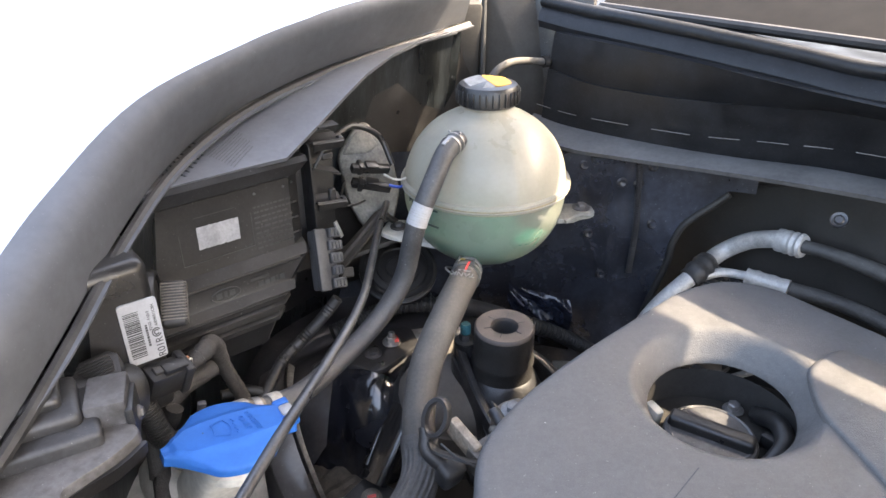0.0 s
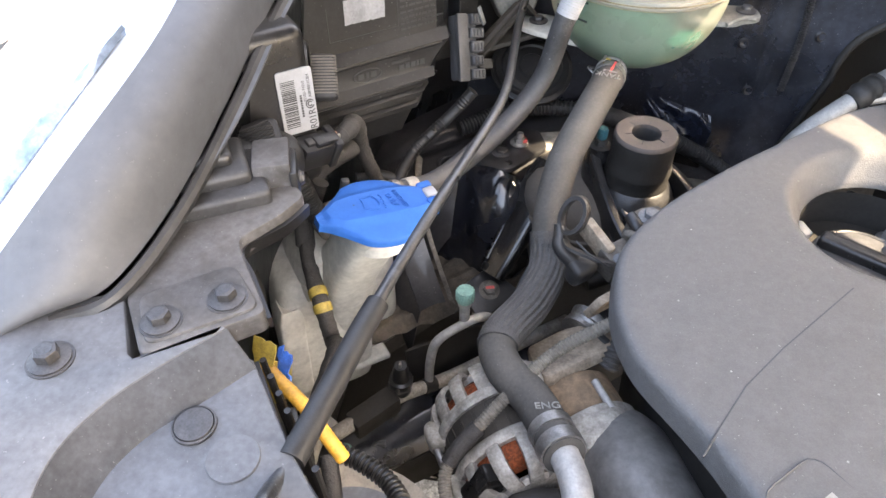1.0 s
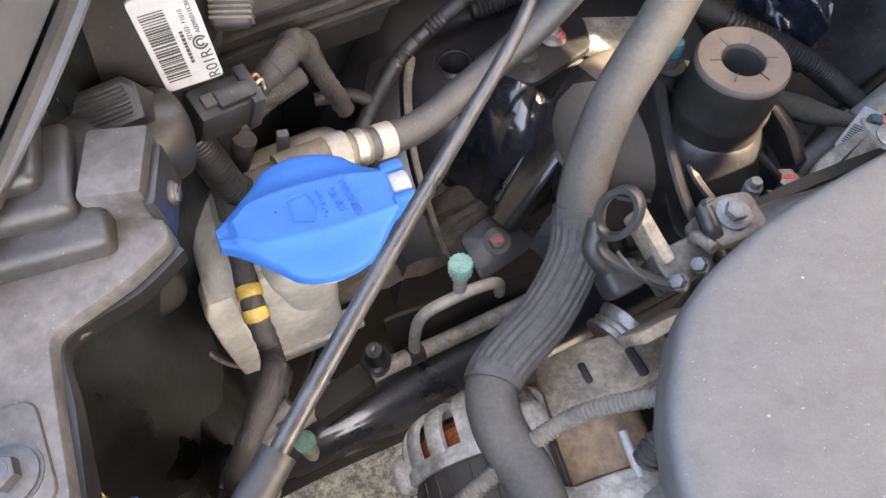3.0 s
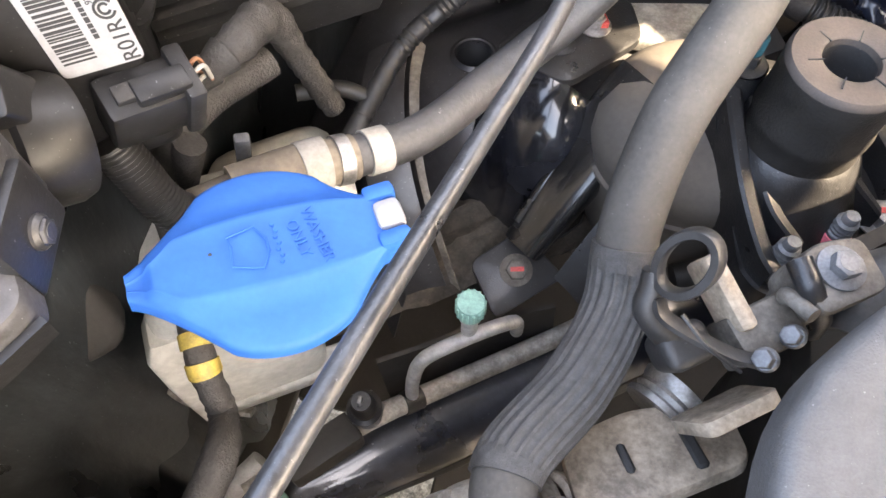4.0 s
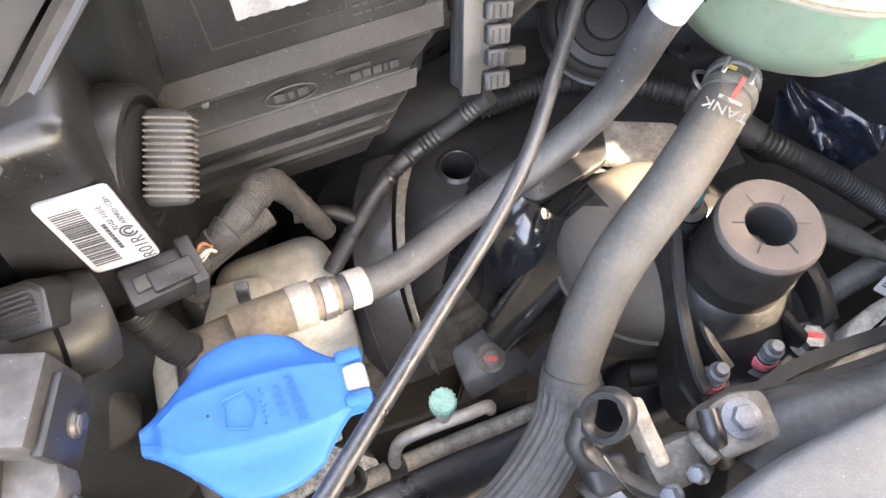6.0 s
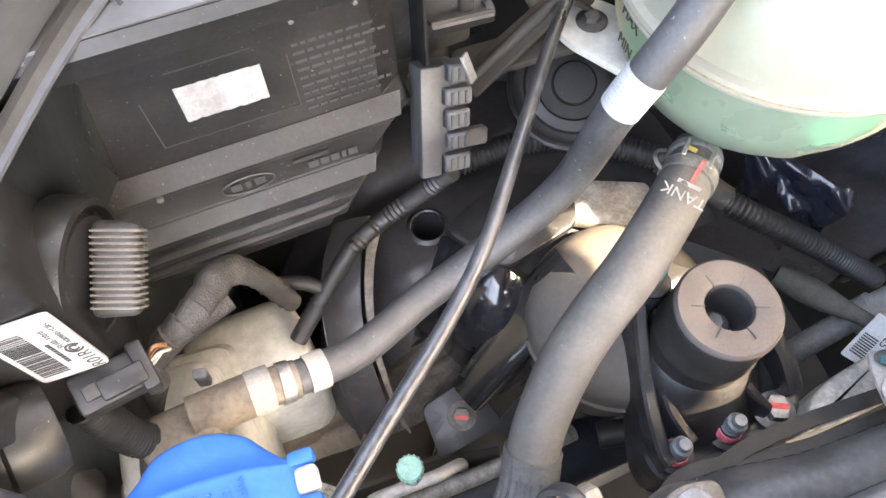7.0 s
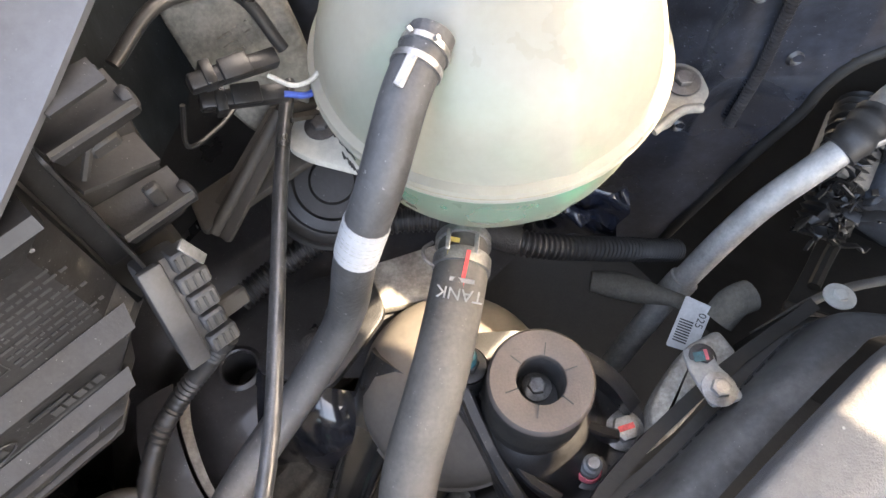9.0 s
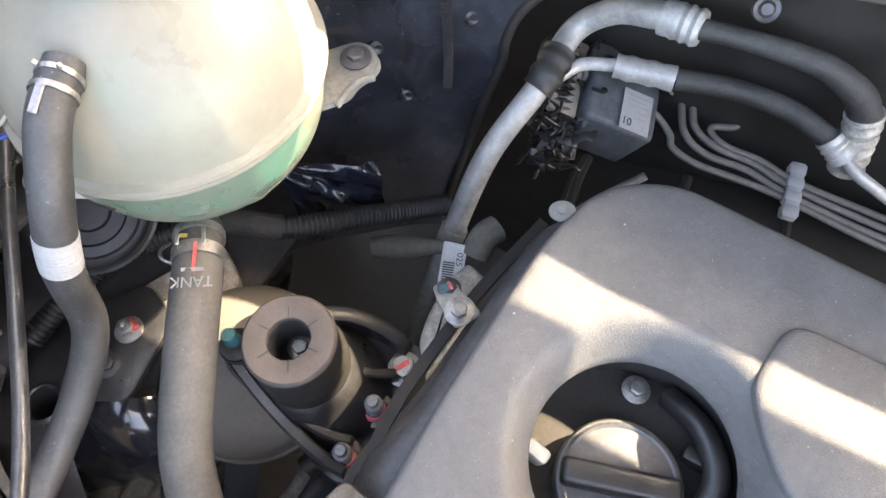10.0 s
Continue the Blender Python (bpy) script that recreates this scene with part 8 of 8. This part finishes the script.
part("bellows", tube([tuple(hx @ V(-0.045, -0.07, -0.012)), tuple(hx @ V(-0.055, -0.03, 0.0)), tuple(hx @ V(-0.062, 0.02, 0.004)), tuple(hx @ V(-0.06, 0.05, 0.0))], lambda f, s: 0.020 + 0.002 * math.sin(s * 900), 24, 24), BLACK_CLEAN, hyd, "black rubber bellows")
for k in range(54):
    pts_ = [hx @ V(-0.052 + rng.uniform(-0.018, 0.018), rng.uniform(-0.085, 0.05), rng.uniform(-0.002, 0.024))]
    for q in range(4):
        pts_.append(pts_[-1] + V(rng.uniform(-0.011, 0.011), rng.uniform(-0.011, 0.011), rng.uniform(-0.009, 0.009)))
    part("rubber_strip", strap(catmull(pts_, 4), V(rng.uniform(-1, 1), rng.uniform(-1, 1), 0.4), rng.uniform(0.002, 0.0045), 0.0009), BLACK_CLEAN, hyd)
lines_ = (
    [(0.450, 0.770, 0.928), (0.458, 0.757, 0.920), (0.461, 0.741, 0.915), (0.459, 0.730, 0.910), (0.474, 0.708, 0.905), (0.504, 0.682, 0.900), (0.539, 0.648, 0.895), (0.610, 0.571, 0.880), (0.72, 0.46, 0.87)],
    [(0.490, 0.804, 0.930), (0.488, 0.775, 0.925), (0.474, 0.738, 0.918), (0.486, 0.711, 0.910), (0.518, 0.686, 0.902), (0.545, 0.649, 0.896), (0.614, 0.578, 0.882), (0.73, 0.465, 0.87)],
    [(0.502, 0.800, 0.930), (0.497, 0.768, 0.925), (0.487, 0.740, 0.918), (0.499, 0.715, 0.910), (0.527, 0.690, 0.903), (0.553, 0.653, 0.897), (0.620, 0.586, 0.884), (0.735, 0.472, 0.87)],
    [(0.515, 0.795, 0.930), (0.511, 0.770, 0.925), (0.509, 0.752, 0.920), (0.530, 0.738, 0.918), (0.534, 0.731, 0.916), (0.524, 0.728, 0.915), (0.506, 0.736, 0.914), (0.502, 0.728, 0.912), (0.511, 0.711, 0.909), (0.536, 0.690, 0.903), (0.560, 0.656, 0.898), (0.626, 0.594, 0.886), (0.74, 0.48, 0.87)],
)
for ln in lines_:
    b = thing("brake_line", V(*ln[3]), "bent grey coated steel brake line", "brake line", "brake lines at the bulkhead")
    part("tube", tube(ln, 0.0036, 10), LINE_GREY, b)
wc = thing("line_clip", V(0.543, 0.636, 0.87), "white plastic clip across the brake lines", "clip")
wm = facing((0.550, 0.650, 0.898), (0.35, 0.42, 0.05), (0.65, -0.5, 0))
part("bar", block((0.062, 0.014, 0.010), wm, 0.002), WHITE, wc)
for k in range(4):
    part("segment", block((0.012, 0.016, 0.013), wm @ pose(-0.023 + 0.0155 * k, 0, 0.001), 0.002), WHITE, wc)
part("rear_stay", tube([(0.30, 0.70, 0.82), (0.36, 0.72, 0.86), (0.43, 0.72, 0.89)], 0.0045, 10), LINE_GREY, thing("thin_rod", V(0.36, 0.72, 0.82), "thin bare steel rod behind the engine", "rod"))
sub_panel = thing("rear_cross_panel", V(0.5, 0.65, 0.75), "grimy panel edge behind the engine cover", "car panel")
part("panel", ruled([(0.33, 0.72, 0.83), (0.45, 0.645, 0.845), (0.58, 0.55, 0.85), (0.75, 0.43, 0.85)], [(0.42, 0.82, 0.80), (0.55, 0.74, 0.81), (0.70, 0.64, 0.82), (0.9, 0.5, 0.82)], 6, 4, V(0, 0, 0.01), 0.006), NEAR_BLACK, sub_panel)
for k in range(5):
    part("rib", tube([V(0.36 + 0.09 * k, 0.735 - 0.062 * k, 0.842), V(0.385 + 0.09 * k, 0.765 - 0.062 * k, 0.842), V(0.41 + 0.09 * k, 0.79 - 0.062 * k, 0.835)], 0.006, 8), NEAR_BLACK, sub_panel)
part("edge_strip", tube([(0.33, 0.722, 0.836), (0.45, 0.648, 0.851), (0.58, 0.553, 0.856), (0.75, 0.433, 0.856)], 0.005, 8), PORT_BROWN, sub_panel, "rusty brown edge strip")
brd = thing("braided_lead", V(0.19, 0.72, 0.8), "grey woven braid lead with a white paper tag", "wiring")
part("braid", tube([(0.150, 0.752, 0.865), (0.172, 0.745, 0.866), (0.195, 0.733, 0.872), (0.215, 0.718, 0.885), (0.225, 0.70, 0.90)], lambda f, s: 0.0095 + 0.003 * math.sin(f * 6), 16), BRAID, brd)
part("second_braid", tube([(0.235, 0.69, 0.905), (0.247, 0.70, 0.915), (0.262, 0.705, 0.915)], 0.0135, 16), BRAID, brd)
tag = part("paper_tag", slab(rounded([(-0.012, -0.022), (0.011, -0.020), (0.012, 0.020), (-0.011, 0.022)], 0.002, 2), 0, 0.0007, facing((0.212, 0.688, 0.905), (0.8, -0.55, 0.2), (0.35, 0.72, 0.35)), 0.0002, 1), TAG_WHITE, brd, "white paper tag with a bar code")
tm = facing((0.212, 0.688, 0.9058), (0.8, -0.55, 0.2), (0.35, 0.72, 0.35))
part("bar_code", bars([(-0.009, -0.016 + 0.0022 * k, 0.002, -0.0148 + 0.0022 * k) for k in range(9)], tm @ pose(0, 0, 0.0002), 0.0002), PRINT, tag)
letters("writing", "025", 0.0085, tm @ pose(0.006, 0.006, 0.0003, 0, 0, -90), PRINT, tag, 0.0001)
lb2 = thing("rear_loom", V(0.02, 0.78, 0.93), "dusty black corrugated wiring loom behind the tank", "wiring")
LB = [(-0.145, 0.735, 0.935), (-0.073, 0.778, 0.945), (0.018, 0.785, 0.945), (0.086, 0.755, 0.945), (0.165, 0.760, 0.91), (0.238, 0.780, 0.853)]
part("loom", corrugated(LB, 0.0100, 0.0045, 0.0009), LOOM, lb2)
part("tape_wrap", sweep(along(LB, (0.05, 0.772, 0.945), 0.03), 0.0118, 14), TAPE, lb2)
lr = thing("wing_loom", V(-0.17, 0.65, 0.94), "taped wiring loom hanging under the lamp housing", "wiring")
part("loom", tube([(-0.122, 0.668, 1.03), (-0.143, 0.660, 1.005), (-0.166, 0.645, 0.985), (-0.184, 0.622, 0.972), (-0.198, 0.585, 0.952), (-0.209, 0.555, 0.932)], lambda f, s: 0.0068 + 0.0005 * math.sin(s * 1400), 12, 16), LOOM, lr)
part("branch", tube([(-0.196, 0.590, 0.955), (-0.215, 0.588, 0.962), (-0.24, 0.575, 0.965)], 0.0055, 10), LOOM, lr)
horn = thing("horn", V(-0.06, 0.78, 0.96), "round black horn below the tank", "horn")
horn_m = aim((-0.060, 0.795, 1.000), (0.1, -0.50, 0.85))
part("disc", lathe([(0, -0.03), (0.034, -0.028), (0.046, -0.014), (0.050, -0.010), (0.050, -0.003), (0.0475, -0.001), (0.044, -0.003), (0.040, -0.003), (0.038, -0.0005), (0.030, 0.0005), (0.028, -0.0015), (0.018, -0.0015), (0.016, 0.001), (0, 0.0015)], horn_m, 56), BLACK, horn)
part("rim", lathe([(0.0485, -0.012), (0.0525, -0.010), (0.0525, -0.005), (0.0485, -0.003)], horn_m, 56), BLACK_CLEAN, horn, "rolled black rim")
can = thing("relay_can", V(-0.09, 0.83, 1.05), "silver grey metal can with embossed marks and leads", "relay")
cnm = facing((-0.096, 0.826, 1.122), (0.95, 0.28, 0.10), (0.02, 0.30, 0.95))
part("body", slab(rounded([(-0.036, 0.030), (-0.006, 0.064), (0.010, 0.066), (0.034, 0.020), (0.036, -0.030), (0.022, -0.066), (-0.020, -0.072), (-0.034, -0.030)], 0.008, 3), -0.03, 0.0, cnm, 0.004, 3), FOIL, can, "dusty cast body")
part("upper_step", slab(rounded([(-0.030, 0.030), (-0.006, 0.056), (0.008, 0.056), (0.018, 0.034), (0.004, 0.026)], 0.004, 3), -0.001, 0.0035, cnm, 0.001), FOIL, can)
for q in [(-0.016, -0.008, -0.006, -0.006), (-0.016, -0.002, -0.006, 0.0), (-0.016, 0.004, -0.006, 0.006), (-0.002, -0.008, 0.0, 0.006), (0.004, -0.008, 0.006, 0.006), (0.0, -0.002, 0.004, 0.0), (0.010, -0.008, 0.012, 0.006), (0.016, -0.008, 0.018, 0.006)]:
    part("emboss", bars([q], cnm @ pose(0.004, 0.0, 0, 0, 0, 14), 0.0012), FOIL, can)
part("black_lead", tube([(-0.125, 0.735, 1.20), (-0.105, 0.765, 1.205), (-0.078, 0.79, 1.185), (-0.062, 0.785, 1.150)], 0.0036, 10), BLACK_CLEAN, can)
part("thin_lead", tube([(-0.118, 0.76, 1.14), (-0.125, 0.755, 1.11), (-0.112, 0.775, 1.100), (-0.100, 0.80, 1.095)], 0.0015, 8), BLACK_CLEAN, can)
for z, a in ((1.150, 8), (1.128, -4)):
    lp = part("lead_plug", block((0.050, 0.010, 0.010), facing((-0.088, 0.772, z), (0.9, 0.35, -0.25), (-0.3, 0.8, 0.4)) @ pose(0, 0, 0, 0, 0, a), 0.002), BLACK_CLEAN, can)
    part("latch", block((0.016, 0.012, 0.004), facing((-0.088, 0.772, z), (0.9, 0.35, -0.25), (-0.3, 0.8, 0.4)) @ pose(0, 0, 0.006, 0, 0, a), 0.001), BLACK_CLEAN, lp)
    part("collar", block((0.006, 0.014, 0.013), facing((-0.088, 0.772, z), (0.9, 0.35, -0.25), (-0.3, 0.8, 0.4)) @ pose(-0.014, 0, 0, 0, 0, a), 0.001), BLACK_CLEAN, lp)
part("white_wire", tube([(-0.072, 0.775, 1.141), (-0.060, 0.770, 1.137), (-0.050, 0.774, 1.135), (-0.043, 0.781, 1.137)], 0.0014, 8), WIRE_WHITE, can)
part("blue_wire", tube([(-0.066, 0.772, 1.128), (-0.052, 0.772, 1.126), (-0.044, 0.78, 1.13)], 0.0019, 8), WIRE_BLUE, can)
strut = thing("tank_bracket", V(-0.09, 0.78, 1.0), "black painted steel bracket below the tank lug", "bracket")
part("arm", slab(rounded([(-0.075, -0.014), (0.03, -0.016), (0.03, 0.014), (-0.07, 0.016)], 0.006), -0.006, 0.0, facing((-0.085, 0.79, 1.045), (0.8, 0.5, 0.1), (-0.5, 0.8, 0)), 0.003), DULL_BLACK, strut)
for p, q in (((-0.135, 0.742, 1.030), (-0.080, 0.800, 1.078)), ((-0.050, 0.845, 1.030), (-0.080, 0.800, 1.078))):
    d = V(*q) - V(*p)
    part("leg", slab(rounded([(0, -0.013), (d.length, -0.010), (d.length, 0.010), (0, 0.013)], 0.004), -0.003, 0.0, facing(p, d, V(-d.y, d.x, 0)), 0.001), DULL_BLACK, strut)
    part("leg_rib", tube([V(*p) + V(0, 0, 0.001), V(*q) + V(0, 0, 0.001)], 0.0045, 10), DULL_BLACK, strut)
